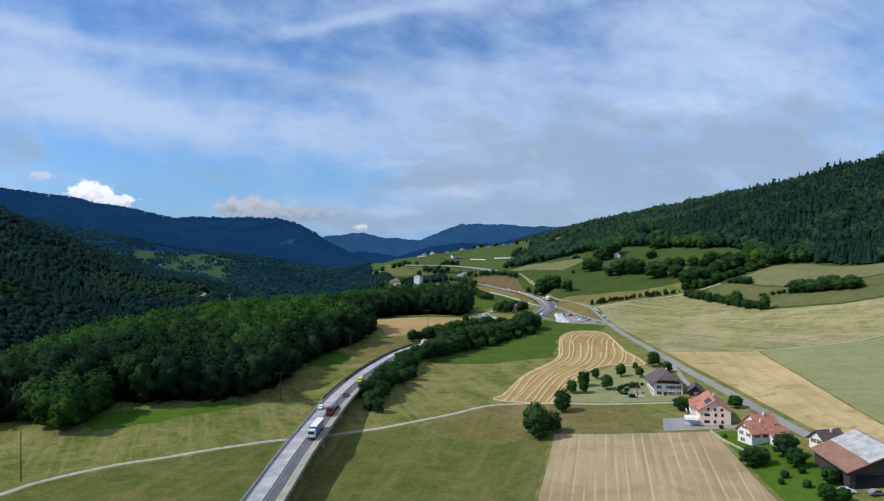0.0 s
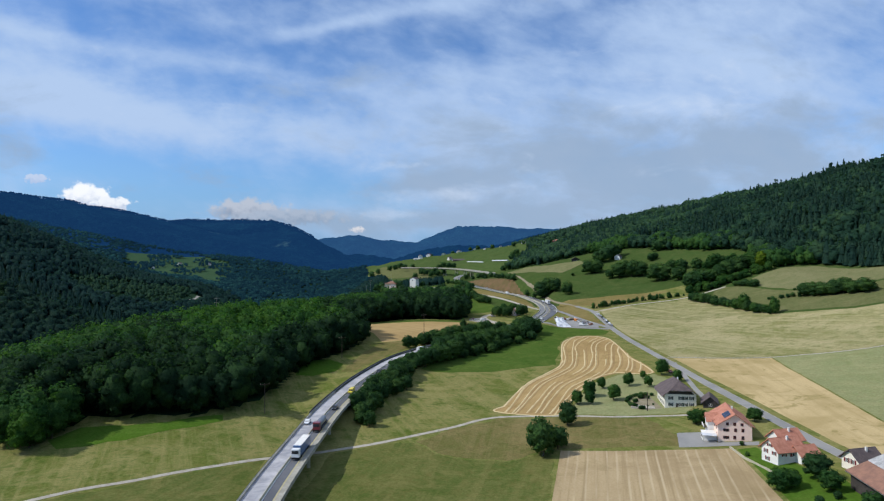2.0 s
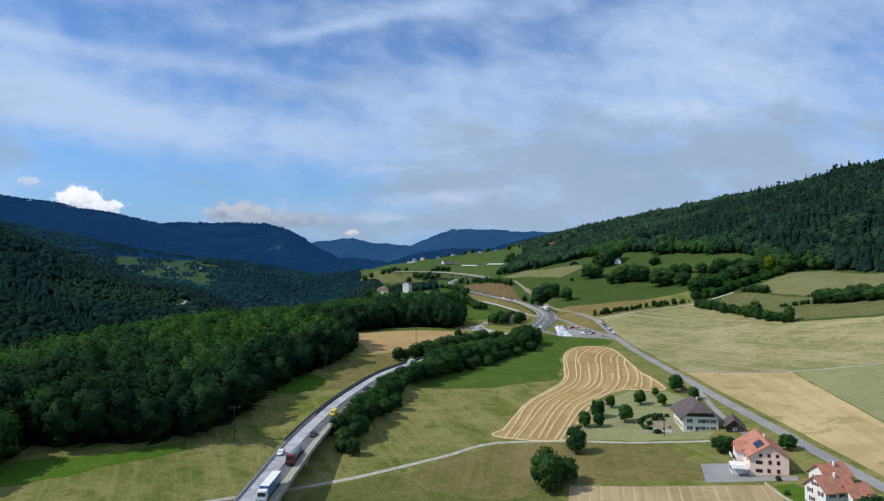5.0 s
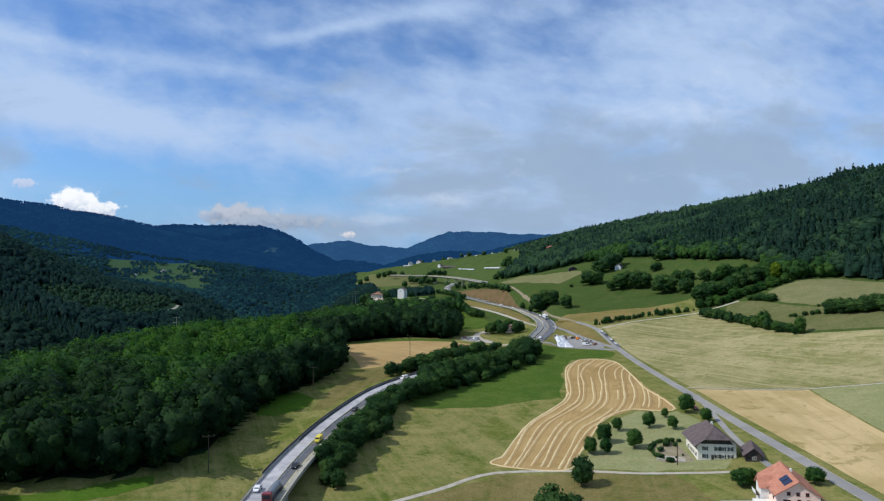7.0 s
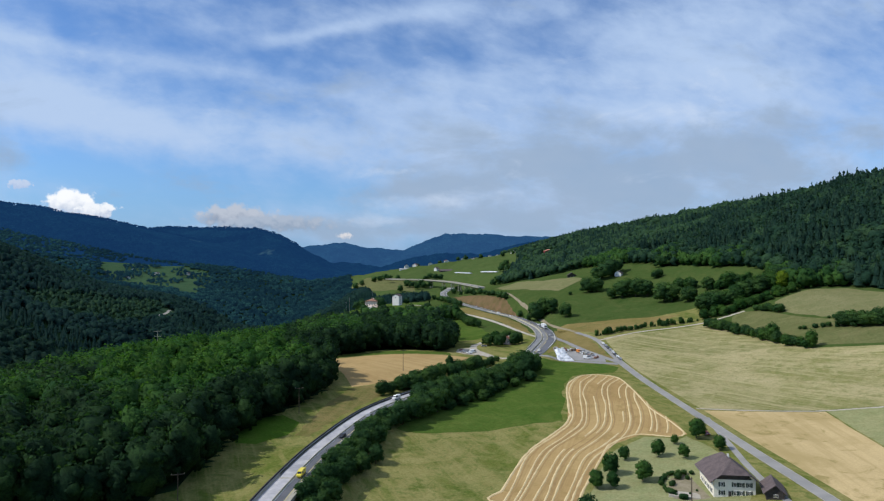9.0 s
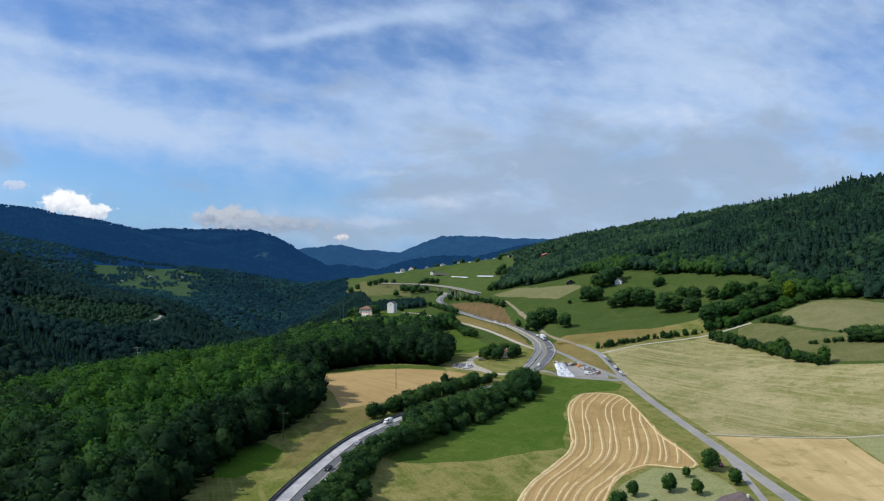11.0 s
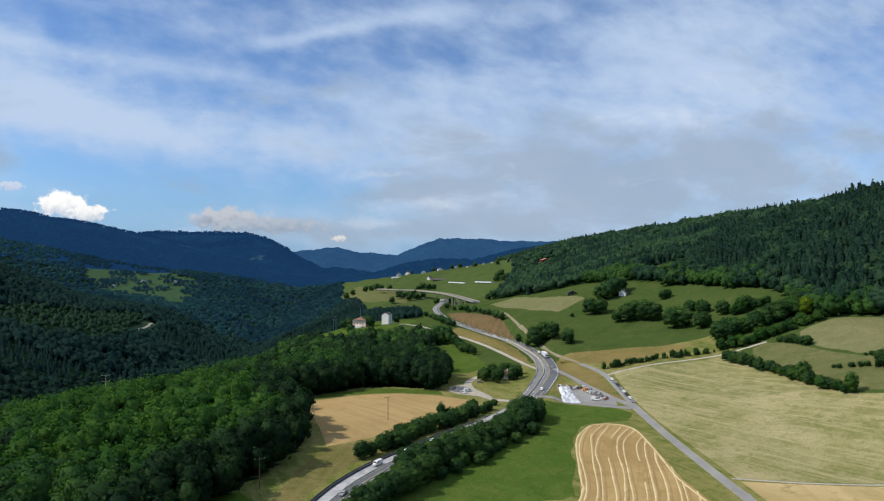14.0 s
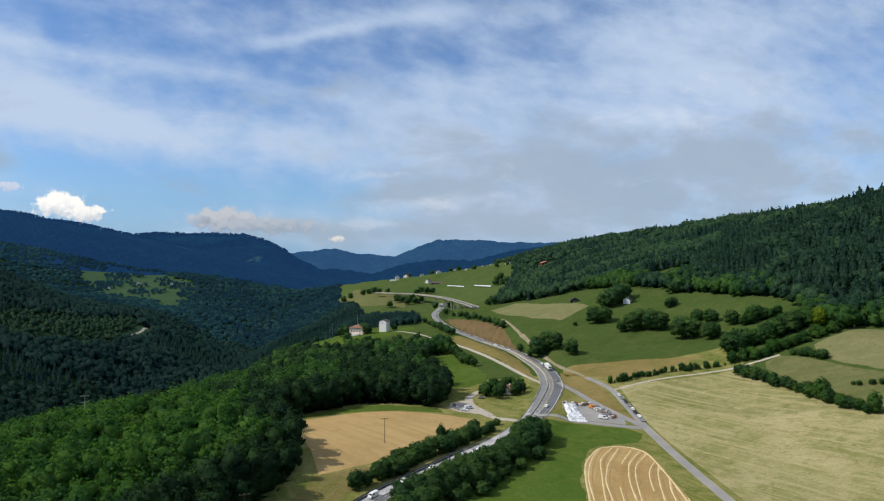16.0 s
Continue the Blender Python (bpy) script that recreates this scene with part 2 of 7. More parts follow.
def mottled(name, light, dark, scale, rough=0.85, metal=0.0, relief=0.02, fine=6.0):
    """A plain surface with stains and grain."""
    m, nt, b = material(name, rough, metal)
    p = place(nt)
    c = mix(nt, span(nt, noise_at(nt, p, scale, 6, 0.62, 0.4), 0.35, 0.68), light, dark)
    g = noise_at(nt, p, scale * fine, 5, 0.65)
    c = mix(nt, span(nt, g, 0.35, 0.75, 0.0, 0.5), c, dark)
    nt.links.new(c, b.inputs["Base Color"])
    bump(nt, b, g, 0.4, relief)
    return m


def leaf_material(name, dark, light, tree_scale=0.11):
    m, nt, b = material(name, 0.6)
    b.inputs["Specular IOR Level"].default_value = 0.03
    p = place(nt)
    geo = nt.nodes.new("ShaderNodeNewGeometry")
    info = nt.nodes.new("ShaderNodeObjectInfo")
    big = span(nt, noise_at(nt, p, tree_scale, 2, 0.5), 0.38, 0.66)
    v = calc(nt, "ADD", calc(nt, "MULTIPLY", geo.outputs["Random Per Island"], 0.34), calc(nt, "MULTIPLY", big, 0.66))
    v = calc(nt, "ADD", v, calc(nt, "MULTIPLY", calc(nt, "SUBTRACT", info.outputs["Random"], 0.5), 0.4))
    c = mix(nt, span(nt, v, 0.1, 1.0), dark, light)
    # shade in the gaps between leaf tufts is put into the colour
    tuft = noise_at(nt, p, 1.5, 4, 0.7, 0.4)
    c = mix(nt, span(nt, tuft, 0.36, 0.62), mix(nt, 1.0, c, (0.66, 0.66, 0.70), "MULTIPLY"), mix(nt, 1.0, c, (1.20, 1.18, 1.08), "MULTIPLY"))
    bump(nt, b, tuft, 0.8, 0.5)
    nt.links.new(c, b.inputs["Base Color"])
    soft = nt.nodes.new("ShaderNodeBsdfTranslucent")
    nt.links.new(mix(nt, 1.0, c, (1.1, 1.25, 0.6), "MULTIPLY"), soft.inputs[0])
    both = nt.nodes.new("ShaderNodeMixShader")
    both.inputs[0].default_value = 0.40
    nt.links.new(b.outputs[0], both.inputs[1])
    nt.links.new(soft.outputs[0], both.inputs[2])
    nt.links.new(both.outputs[0], nt.nodes["Material Output"].inputs[0])
    return m


M_MEADOW = meadow_material("mown meadow", (0.120, 0.146, 0.034), (0.270, 0.245, 0.100), (0.066, 0.112, 0.020), 0.60, 22, 0.6, 4.0)
M_PASTURE = meadow_material("green pasture", (0.055, 0.093, 0.026), (0.088, 0.111, 0.037), (0.038, 0.074, 0.018), 0.25, -30, 0.18, 5.0)
M_LUSH = meadow_material("fresh green meadow", (0.064, 0.118, 0.022), (0.110, 0.148, 0.036), (0.046, 0.096, 0.017), 0.35, 20, 0.25, 6.0)
M_HILL = meadow_material("bright hill pasture", (0.066, 0.109, 0.035), (0.101, 0.123, 0.045), (0.050, 0.090, 0.025), 0.25, 40, 0.2, 9.0)
M_HAY = meadow_material("pale hay meadow", (0.204, 0.208, 0.078), (0.390, 0.340, 0.190), (0.148, 0.166, 0.058), 0.75, 32, 0.85, 3.0)
M_OLIVE = meadow_material("grey-green field", (0.245, 0.262, 0.128), (0.315, 0.305, 0.160), (0.205, 0.235, 0.098), 0.4, 70, 0.45, 5.0)
M_ROUGH = meadow_material("dry rough grass", (0.140, 0.136, 0.046), (0.225, 0.180, 0.082), (0.090, 0.112, 0.030), 0.7, -10, 0.5, 3.0)
M_OCHRE = meadow_material("ochre dry grass", (0.195, 0.158, 0.058), (0.245, 0.190, 0.082), (0.140, 0.140, 0.045), 0.6, 20, 0.3, 4.0)
M_DRY = meadow_material("dry mown hill grass", (0.166, 0.172, 0.080), (0.212, 0.204, 0.105), (0.130, 0.145, 0.060), 0.5, 60, 0.4, 6.0)
M_SWARD = meadow_material("green sward", (0.104, 0.128, 0.036), (0.195, 0.178, 0.066), (0.070, 0.104, 0.022), 0.42, -14, 0.5, 5.0)
M_SLOPE = meadow_material("olive sloping grass", (0.121, 0.135, 0.055), (0.170, 0.165, 0.078), (0.087, 0.108, 0.037), 0.45, 70, 0.4, 5.0)
M_VIVID = meadow_material("vivid green grass", (0.070, 0.140, 0.018), (0.098, 0.158, 0.028), (0.056, 0.122, 0.014), 0.3, 20, 0.15, 5.0)
M_FURROW = mottled("brown trodden stubble", (0.330, 0.225, 0.106), (0.268, 0.180, 0.084), 0.2, 0.95, 0, 0.05)
M_STUBBLE = crop_material("stubble", (0.417, 0.299, 0.138), (0.308, 0.207, 0.091), -20, 1.2, 0.5, blotches=0.45)
M_STRAW = mottled("straw swath", (0.60, 0.49, 0.29), (0.50, 0.39, 0.215), 0.5, 0.95, 0, 0.2, 5)
M_GRAIN = crop_material("ripe grain", (0.515, 0.395, 0.212), (0.350, 0.268, 0.124), -8, 5.0, 0.55)
M_WHEAT = crop_material("orange ripe wheat", (0.405, 0.290, 0.138), (0.310, 0.215, 0.098), 40, 4.0, 0.55, blotches=0.25)
M_DIRT = mottled("dry earth track", (0.27, 0.235, 0.17), (0.19, 0.17, 0.11), 0.3, 0.95, 0, 0.06)
M_MOWN = crop_material("cut grain field", (0.405, 0.312, 0.184), (0.270, 0.200, 0.110), -14, 2.2, 0.7, 3.2, (0.52, 0.43, 0.285), blotches=0.3)
# dimmer, bluer hill grass: the far slope's haze is in the colour
M_FARGRASS = meadow_material("distant pasture tinted with haze", (0.042, 0.090, 0.048), (0.064, 0.105, 0.055), (0.032, 0.072, 0.040), 0.3, 10, 0.2, 12.0)
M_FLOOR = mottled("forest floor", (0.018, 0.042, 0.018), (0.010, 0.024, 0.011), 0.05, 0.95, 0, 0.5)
M_BANK = mottled("bare reddish bank", (0.165, 0.105, 0.062), (0.105, 0.088, 0.038), 0.09, 0.95, 0, 0.3)
M_ASPHALT = mottled("asphalt", (0.135, 0.14, 0.155), (0.095, 0.10, 0.115), 0.06, 0.85)
M_WORN = mottled("worn pale asphalt", (0.225, 0.228, 0.235), (0.165, 0.168, 0.175), 0.08, 0.85)
M_LANE = mottled("milled pale road surface", (0.47, 0.46, 0.48), (0.27, 0.275, 0.30), 0.16, 0.9, 0, 0.02, 3)
M_OLDROAD = mottled("worn grey road", (0.29, 0.285, 0.275), (0.215, 0.213, 0.21), 0.05, 0.85)
M_GRAVEL = mottled("pale gravel", (0.44, 0.41, 0.36), (0.32, 0.29, 0.24), 0.4, 0.95, 0, 0.08)
M_CONCRETE = mottled("concrete", (0.40, 0.38, 0.33), (0.27, 0.26, 0.22), 0.25, 0.85)
M_PALECONC = mottled("pale concrete kerb", (0.47, 0.44, 0.33), (0.36, 0.34, 0.26), 0.4, 0.85)
# dark because the shadow along the verge is put into its colour
M_DARKCONC = mottled("dark concrete with painted shade", (0.085, 0.080, 0.075), (0.050, 0.048, 0.046), 0.5, 0.9)
M_WHITE = mottled("white paint", (0.78, 0.77, 0.74), (0.68, 0.66, 0.62), 0.7, 0.7)
M_YELLOW = mottled("yellow road paint", (0.50, 0.43, 0.23), (0.42, 0.37, 0.21), 0.7, 0.8)
M_STEEL = mottled("galvanised steel", (0.36, 0.38, 0.40), (0.26, 0.27, 0.29), 0.8, 0.45, 0.7)
M_WOOD = mottled("grey weathered wood", (0.11, 0.085, 0.06), (0.06, 0.048, 0.036), 1.2, 0.85)
M_DARKWOOD = mottled("dark barn boards", (0.075, 0.065, 0.06), (0.04, 0.035, 0.033), 0.8, 0.85)
M_BARK = mottled("bark", (0.10, 0.075, 0.05), (0.05, 0.04, 0.028), 1.5, 0.9)
M_REDTILE = mottled("red clay tiles", (0.50, 0.225, 0.155), (0.36, 0.15, 0.10), 0.7, 0.85, 0, 0.04, 4)
M_BROWNTILE = mottled("dull brown tiles", (0.135, 0.105, 0.105), (0.085, 0.068, 0.07), 0.6, 0.85, 0, 0.04, 4)
M_RUSTTILE = mottled("weathered rust-red tiles", (0.30, 0.16, 0.11), (0.21, 0.115, 0.085), 0.6, 0.85, 0, 0.04, 4)
M_METALROOF = mottled("pale sheet roofing", (0.52, 0.52, 0.52), (0.30, 0.295, 0.29), 0.45, 0.5, 0.0, 0.02, 5)
M_PINK = mottled("pink render", (0.90, 0.70, 0.60), (0.83, 0.63, 0.53), 0.5, 0.85)
M_CREAM = mottled("cream render", (0.82, 0.78, 0.68), (0.72, 0.68, 0.58), 0.5, 0.85)
M_RENDER = mottled("white render", (0.80, 0.79, 0.76), (0.70, 0.69, 0.66), 0.5, 0.85)
M_REDPAINT = mottled("dark red shutters", (0.17, 0.024, 0.028), (0.12, 0.016, 0.02), 1.5, 0.6)
M_GREENPAINT = mottled("dark green shutters", (0.035, 0.06, 0.05), (0.025, 0.04, 0.035), 1.5, 0.6)
M_RUBBER = mottled("tyre rubber", (0.02, 0.02, 0.02), (0.012, 0.012, 0.012), 3, 0.8)
M_SHEET = mottled("white plastic sheeting", (0.76, 0.77, 0.79), (0.48, 0.51, 0.56), 0.5, 0.4)
M_PANEL = mottled("dark blue solar glass", (0.02, 0.03, 0.07), (0.015, 0.02, 0.05), 1, 0.15)


def paint(name, colour):
    m, nt, b = material(name, 0.3)
    b.inputs["Specular IOR Level"].default_value = 0.5
    c = mix(nt, span(nt, noise_at(nt, place(nt), 1.2, 4), 0.4, 0.7, 0.0, 0.25), colour, tuple(0.7 * v for v in colour))
    nt.links.new(c, b.inputs["Base Color"])
    return m


M_GLASS, _nt, _b = material("dark window glass", 0.08)
_b.inputs["Base Color"].default_value, _b.inputs["Specular IOR Level"].default_value = (0.02, 0.025, 0.03, 1), 0.6
P_WHITE, P_BLACK, P_GREY = paint("white car paint", (0.75, 0.76, 0.77)), paint("black car paint", (0.02, 0.02, 0.025)), paint("grey car paint", (0.25, 0.26, 0.28))
P_RED, P_BLUE, P_YELLOW = paint("dark red lorry paint", (0.20, 0.03, 0.035)), paint("blue lorry paint", (0.06, 0.14, 0.32)), paint("yellow van paint", (0.75, 0.62, 0.06))
P_ORANGE = paint("orange digger paint", (0.62, 0.22, 0.03))
L_BROAD = leaf_material("broad leaves", (0.030, 0.086, 0.027), (0.066, 0.148, 0.036))
# shared by fresh green trees and the near wood's painted sunlit tops
L_FRESH_LIT = leaf_material("fresh and sunlit green leaves", (0.029, 0.091, 0.022), (0.074, 0.166, 0.031))
L_BRIGHT = leaf_material("yellow-green leaves", (0.111, 0.182, 0.018), (0.24, 0.31, 0.035))
L_DARK = leaf_material("dark leaves", (0.034, 0.084, 0.033), (0.072, 0.145, 0.042))
# spruce and hillside leaves carry the slope's blue haze in their colour
L_CONIFER = leaf_material("spruce needles", (0.018, 0.049, 0.039), (0.040, 0.085, 0.056))
L_WOOD = leaf_material("deep green wood leaves", (0.015, 0.040, 0.020), (0.037, 0.084, 0.029))
L_HILL = leaf_material("hillside leaves tinted with haze", (0.023, 0.061, 0.040), (0.053, 0.110, 0.054), 0.06)
# the gorge's shade and the blue haze are put into these two leaf colours
L_GORGE = leaf_material("gorge leaves with painted shade", (0.010, 0.034, 0.029), (0.023, 0.056, 0.040))
L_FAR = leaf_material("far woodland leaves tinted with haze", (0.011, 0.037, 0.037), (0.022, 0.058, 0.050), 0.03)


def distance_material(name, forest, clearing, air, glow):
    """Mountains at the valley's end; the haze of kilometres of air is put in as emission."""
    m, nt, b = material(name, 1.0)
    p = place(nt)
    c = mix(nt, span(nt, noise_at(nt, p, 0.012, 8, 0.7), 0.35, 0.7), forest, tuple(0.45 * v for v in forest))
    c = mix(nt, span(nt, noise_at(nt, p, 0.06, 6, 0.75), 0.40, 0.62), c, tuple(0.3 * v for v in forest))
    # slow noise paints light and shaded gullies into the slopes
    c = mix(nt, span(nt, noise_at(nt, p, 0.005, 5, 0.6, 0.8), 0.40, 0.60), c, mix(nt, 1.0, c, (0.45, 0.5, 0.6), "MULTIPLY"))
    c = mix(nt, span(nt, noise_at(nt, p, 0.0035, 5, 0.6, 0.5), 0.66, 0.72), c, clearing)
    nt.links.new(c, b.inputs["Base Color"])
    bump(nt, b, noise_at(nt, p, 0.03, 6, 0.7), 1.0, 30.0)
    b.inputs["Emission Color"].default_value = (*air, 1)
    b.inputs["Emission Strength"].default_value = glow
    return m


M_FARHILL = distance_material("far wooded mountains tinted with haze", (0.006, 0.026, 0.030), (0.04, 0.075, 0.055), (0.010, 0.048, 0.148), 0.68)
M_FARTHEST = distance_material("farthest mountains tinted with haze", (0.010, 0.034, 0.042), (0.06, 0.09, 0.07), (0.024, 0.082, 0.210), 0.82)
L_HAZE = distance_material("far woods tinted with haze", (0.024, 0.074, 0.056), (0.045, 0.10, 0.075), (0.011, 0.041, 0.084), 0.32)


# ---- helpers for meshes ----
def mesh_of(name, verts, faces, mats, index=None, smooth=False, normals=None):
    me = bpy.data.meshes.new(name)
    verts, faces = np.asarray(verts, np.float32), np.asarray(faces, np.int32)
    k = faces.shape[1]
    me.vertices.add(len(verts))
    me.vertices.foreach_set("co", verts.ravel())
    me.loops.add(faces.size)
    me.loops.foreach_set("vertex_index", faces.ravel())
    me.polygons.add(len(faces))
    me.polygons.foreach_set("loop_start", np.arange(0, faces.size, k, dtype=np.int32))
    me.polygons.foreach_set("loop_total", np.full(len(faces), k, np.int32))
    for m in mats if isinstance(mats, (list, tuple)) else [mats]:
        me.materials.append(m)
    if index is not None:
        me.polygons.foreach_set("material_index", np.asarray(index, np.int32))
    me.polygons.foreach_set("use_smooth", np.full(len(faces), smooth))
    me.update(calc_edges=True)
    if normals is not None:
        me.normals_split_custom_set_from_vertices(normals)
    return me


def part(name, bm, mat, parent, label=""):
    """Links a bmesh as one mesh under a thing."""
    me = bpy.data.meshes.new(name)
    bmesh.ops.recalc_face_normals(bm, faces=bm.faces)
    bm.to_mesh(me)
    bm.free()
    me.materials.append(mat)
    ob = new(name, me)
    ob.parent = parent
    return tagged(ob, label) if label else ob


def empty(name, m, label, category, group="", kind=""):
    ob = new(name)
    ob.matrix_world = m
    return tagged(ob, label, category, group, kind)


def box(x0, x1, y0, y1, z0, z1, bm=None, bevel=0.0):
    own = bmesh.new()
    m = Matrix.LocRotScale(((x0 + x1) / 2, (y0 + y1) / 2, (z0 + z1) / 2), None, (x1 - x0, y1 - y0, z1 - z0))
    bmesh.ops.create_cube(own, size=1, matrix=m)
    if bevel:
        bmesh.ops.bevel(own, geom=own.edges[:], offset=bevel, segments=2, affect="EDGES", profile=0.5)
    if bm is None:
        return own
    me = bpy.data.meshes.new("t")
    own.to_mesh(me)
    own.free()
    bm.from_mesh(me)
    bpy.data.meshes.remove(me)
    return bm


def prism(profile, y0, y1, bm=None):
    """An outline in x and z, drawn out along y."""
    bm = bm or bmesh.new()
    a = [bm.verts.new((x, y0, z)) for x, z in profile]
    b = [bm.verts.new((x, y1, z)) for x, z in profile]
    n = len(profile)
    bm.faces.new(a)
    bm.faces.new(b[::-1])
    for i in range(n):
        bm.faces.new((a[i], b[i], b[(i + 1) % n], a[(i + 1) % n]))
    return bm


def tube(p, q, r0, r1, sides=8, bm=None):
    bm = bm or bmesh.new()
    p, q = Vector(p), Vector(q)
    turn = (q - p).to_track_quat("Z", "Y").to_matrix()
    rings = []
    for c, r in ((p, r0), (q, r1)):
        rings.append([bm.verts.new(c + turn @ Vector((r * math.cos(2 * math.pi * i / sides), r * math.sin(2 * math.pi * i / sides), 0))) for i in range(sides)])
    for i in range(sides):
        bm.faces.new((rings[0][i], rings[0][(i + 1) % sides], rings[1][(i + 1) % sides], rings[1][i]))
    bm.faces.new(rings[0][::-1])
    bm.faces.new(rings[1])
    return bm


def glide(points, step=4.0):
    """A smooth line through the points, at even steps."""
    p = [np.array(q, float) for q in points]
    p = [2 * p[0] - p[1]] + p + [2 * p[-1] - p[-2]]
    out = []
    for i in range(1, len(p) - 2):
        n = max(1, int(round(np.linalg.norm((p[i + 1] - p[i])[:2]) / step)))
        for k in range(n):
            t = k / n
            out.append(0.5 * ((2 * p[i]) + (p[i + 1] - p[i - 1]) * t + (2 * p[i - 1] - 5 * p[i] + 4 * p[i + 1] - p[i + 2]) * t * t
                              + (3 * p[i] - p[i - 1] - 3 * p[i + 1] + p[i + 2]) * t ** 3))
    out.append(p[-2])
    return np.array(out)


def sideways(line):
    """Unit vectors to the right of a line, in plan."""
    d = np.gradient(line[:, :2], axis=0)
    d /= np.linalg.norm(d, axis=1)[:, None]
    return np.stack([d[:, 1], -d[:, 0]], 1)


def inside(x, y, poly):
    """Whether points lie in a polygon, for arrays."""
    x, y = np.asarray(x, float), np.asarray(y, float)
    hit = np.zeros(x.shape, bool)
    n = len(poly)
    for i in range(n):
        (x0, y0), (x1, y1) = poly[i][:2], poly[(i + 1) % n][:2]
        if y0 == y1:
            continue
        hit ^= ((y0 > y) != (y1 > y)) & (x < (x1 - x0) * (y - y0) / (y1 - y0) + x0)
    return hit

# ---- the lie of the land: cross-sections through the valley, west to east ----
SECTIONS = {
    -300: "-2600,420 -1500,250 -900,120 -600,20 -330,-60 -230,-30 -150,2 -70,-5 0,-8 80,-3 128,2 230,12 300,35 420,90 575,165 900,190",
    150: "-2600,420 -1500,250 -900,120 -600,20 -330,-60 -230,-30 -170,0 -120,-4 -70,-5 -45,-8 0,-8 40,-8 80,-3 128,2 170,3 230,12 300,32 420,90 575,165 900,190",
    240: "-2600,420 -1500,250 -900,120 -600,20 -330,-60 -220,-30 -170,4 -120,0 -70,-3 -40,-7 30,-8.5 60,-5 95,-1 128,2 175,4 230,12 300,32 420,90 575,168 900,190",
    300: "-2600,420 -1500,250 -900,120 -600,20 -330,-60 -245,-20 -200,0 -150,10 -100,7 -69,2 -50,0 -35,-2 26,-4 55,-3 90,-1.5 128,3 175,5 230,13 300,34 420,92 575,170 900,190",
    370: "-2600,420 -1500,250 -900,120 -600,20 -340,-70 -262,-24 -210,2 -150,12 -100,9 -60,6 -25,4 30,0 65,2.5 108,4 130,4.3 175,6 235,15 300,38 420,96 575,172 900,190",
    460: "-2600,420 -1500,260 -900,125 -600,20 -400,-60 -330,-85 -262,-30 -215,-3 -178,6 -150,9 -130,12 -40,11 -10,10 30,8 90,6 128,5.5 175,10 234,22 265,33 300,42 340,55 420,96 575,172 900,190",
    540: "-2600,420 -1500,260 -900,130 -600,20 -420,-60 -310,-92 -240,-45 -180,-6 -130,5 -60,8 20,10 70,9 90,7 128,11 222,20 249,32 288,45 330,50 420,92 575,172 900,190",
    670: "-2600,420 -1500,260 -900,150 -735,90 -625,20 -514,-26 -400,-80 -290,-105 -210,-60 -150,-14 -105,2 -40,7 20,9 60,12 80,15 103,20 129,21 190,31 240,42 290,60 350,82 575,170 900,190",
    810: "-2600,420 -1500,260 -900,155 -735,95 -625,32 -530,-12 -470,-35 -380,-85 -300,-112 -225,-75 -158,-22 -125,-3 -73,7 -33,13 20,14 55,17 75,26 110,40 180,55 260,70 350,96 575,170 900,190",
    900: "-2600,420 -1500,260 -900,160 -735,98 -625,38 -530,-4 -480,-26 -380,-88 -310,-115 -230,-78 -165,-22 -132,-1 -110,5 -73,15 -30,18 30,19 60,27 130,41 200,58 350,98 575,170 900,190",
    1200: "-2600,420 -1500,260 -900,170 -735,95 -625,30 -513,-14 -460,-38 -390,-85 -320,-118 -230,-95 -140,-40 -60,0 0,6 50,12 90,24 130,37 220,60 350,100 575,168 900,190",
    1380: "-2600,400 -1500,245 -1000,150 -800,85 -650,20 -530,-14 -470,-45 -390,-90 -310,-116 -220,-80 -120,-8 -60,-2 0,-4 40,0 80,8 110,24 150,42 300,85 575,168 900,190",
    1540: "-2600,380 -1500,230 -1100,120 -900,55 -700,5 -550,-20 -450,-75 -350,-108 -250,-65 -120,8 -50,16 20,16 60,20 150,45 300,85 575,168 900,190",
    2000: "-2600,360 -1500,100 -1200,15 -900,-12 -700,-20 -500,-50 -380,-85 -290,-40 -164,32 28,60 272,92 575,168 900,190",
    2200: "-2600,360 -1500,100 -1200,18 -1013,-5 -800,-12 -500,-45 -400,-70 -290,-30 -180,28 40,55 280,92 575,168 900,190",
    2650: "-2600,360 -1500,150 -1200,85 -1013,55 -800,40 -600,5 -450,-20 -200,20 50,40 300,90 575,165 900,190",
    3500: "-2600,400 -1750,300 -1100,150 -600,20 -450,0 -100,30 300,90 575,168 900,190",
    4800: "-2600,330 -1750,200 -1100,110 -600,20 -450,0 -100,30 300,90 575,168 900,190",
}


def blur(a, n):
    for _ in range(n):
        p = np.pad(a, 1, mode="edge")
        a = (p[:-2, 1:-1] + p[2:, 1:-1] + p[1:-1, :-2] + p[1:-1, 2:] + 4 * p[1:-1, 1:-1]) / 8
    return a


RX, RY = np.arange(-3400, 3401, 12.0), np.arange(-300, 4801, 15.0)


def make_relief():
    ys = sorted(SECTIONS)
    table = []
    for k in ys:
        pts = [tuple(map(float, p.split(","))) for p in SECTIONS[k].split()]
        table.append(np.interp(RX, [p[0] for p in pts], [p[1] for p in pts]))
    table = np.array(table)
    out = np.empty((len(RY), len(RX)))
    for j, y in enumerate(RY):
        i = int(np.clip(np.searchsorted(ys, y, "right") - 1, 0, len(ys) - 2))
        u = np.clip((y - ys[i]) / (ys[i + 1] - ys[i]), 0, 1)
        out[j] = table[i] * (1 - u) + table[i + 1] * u
    return blur(out, 3)


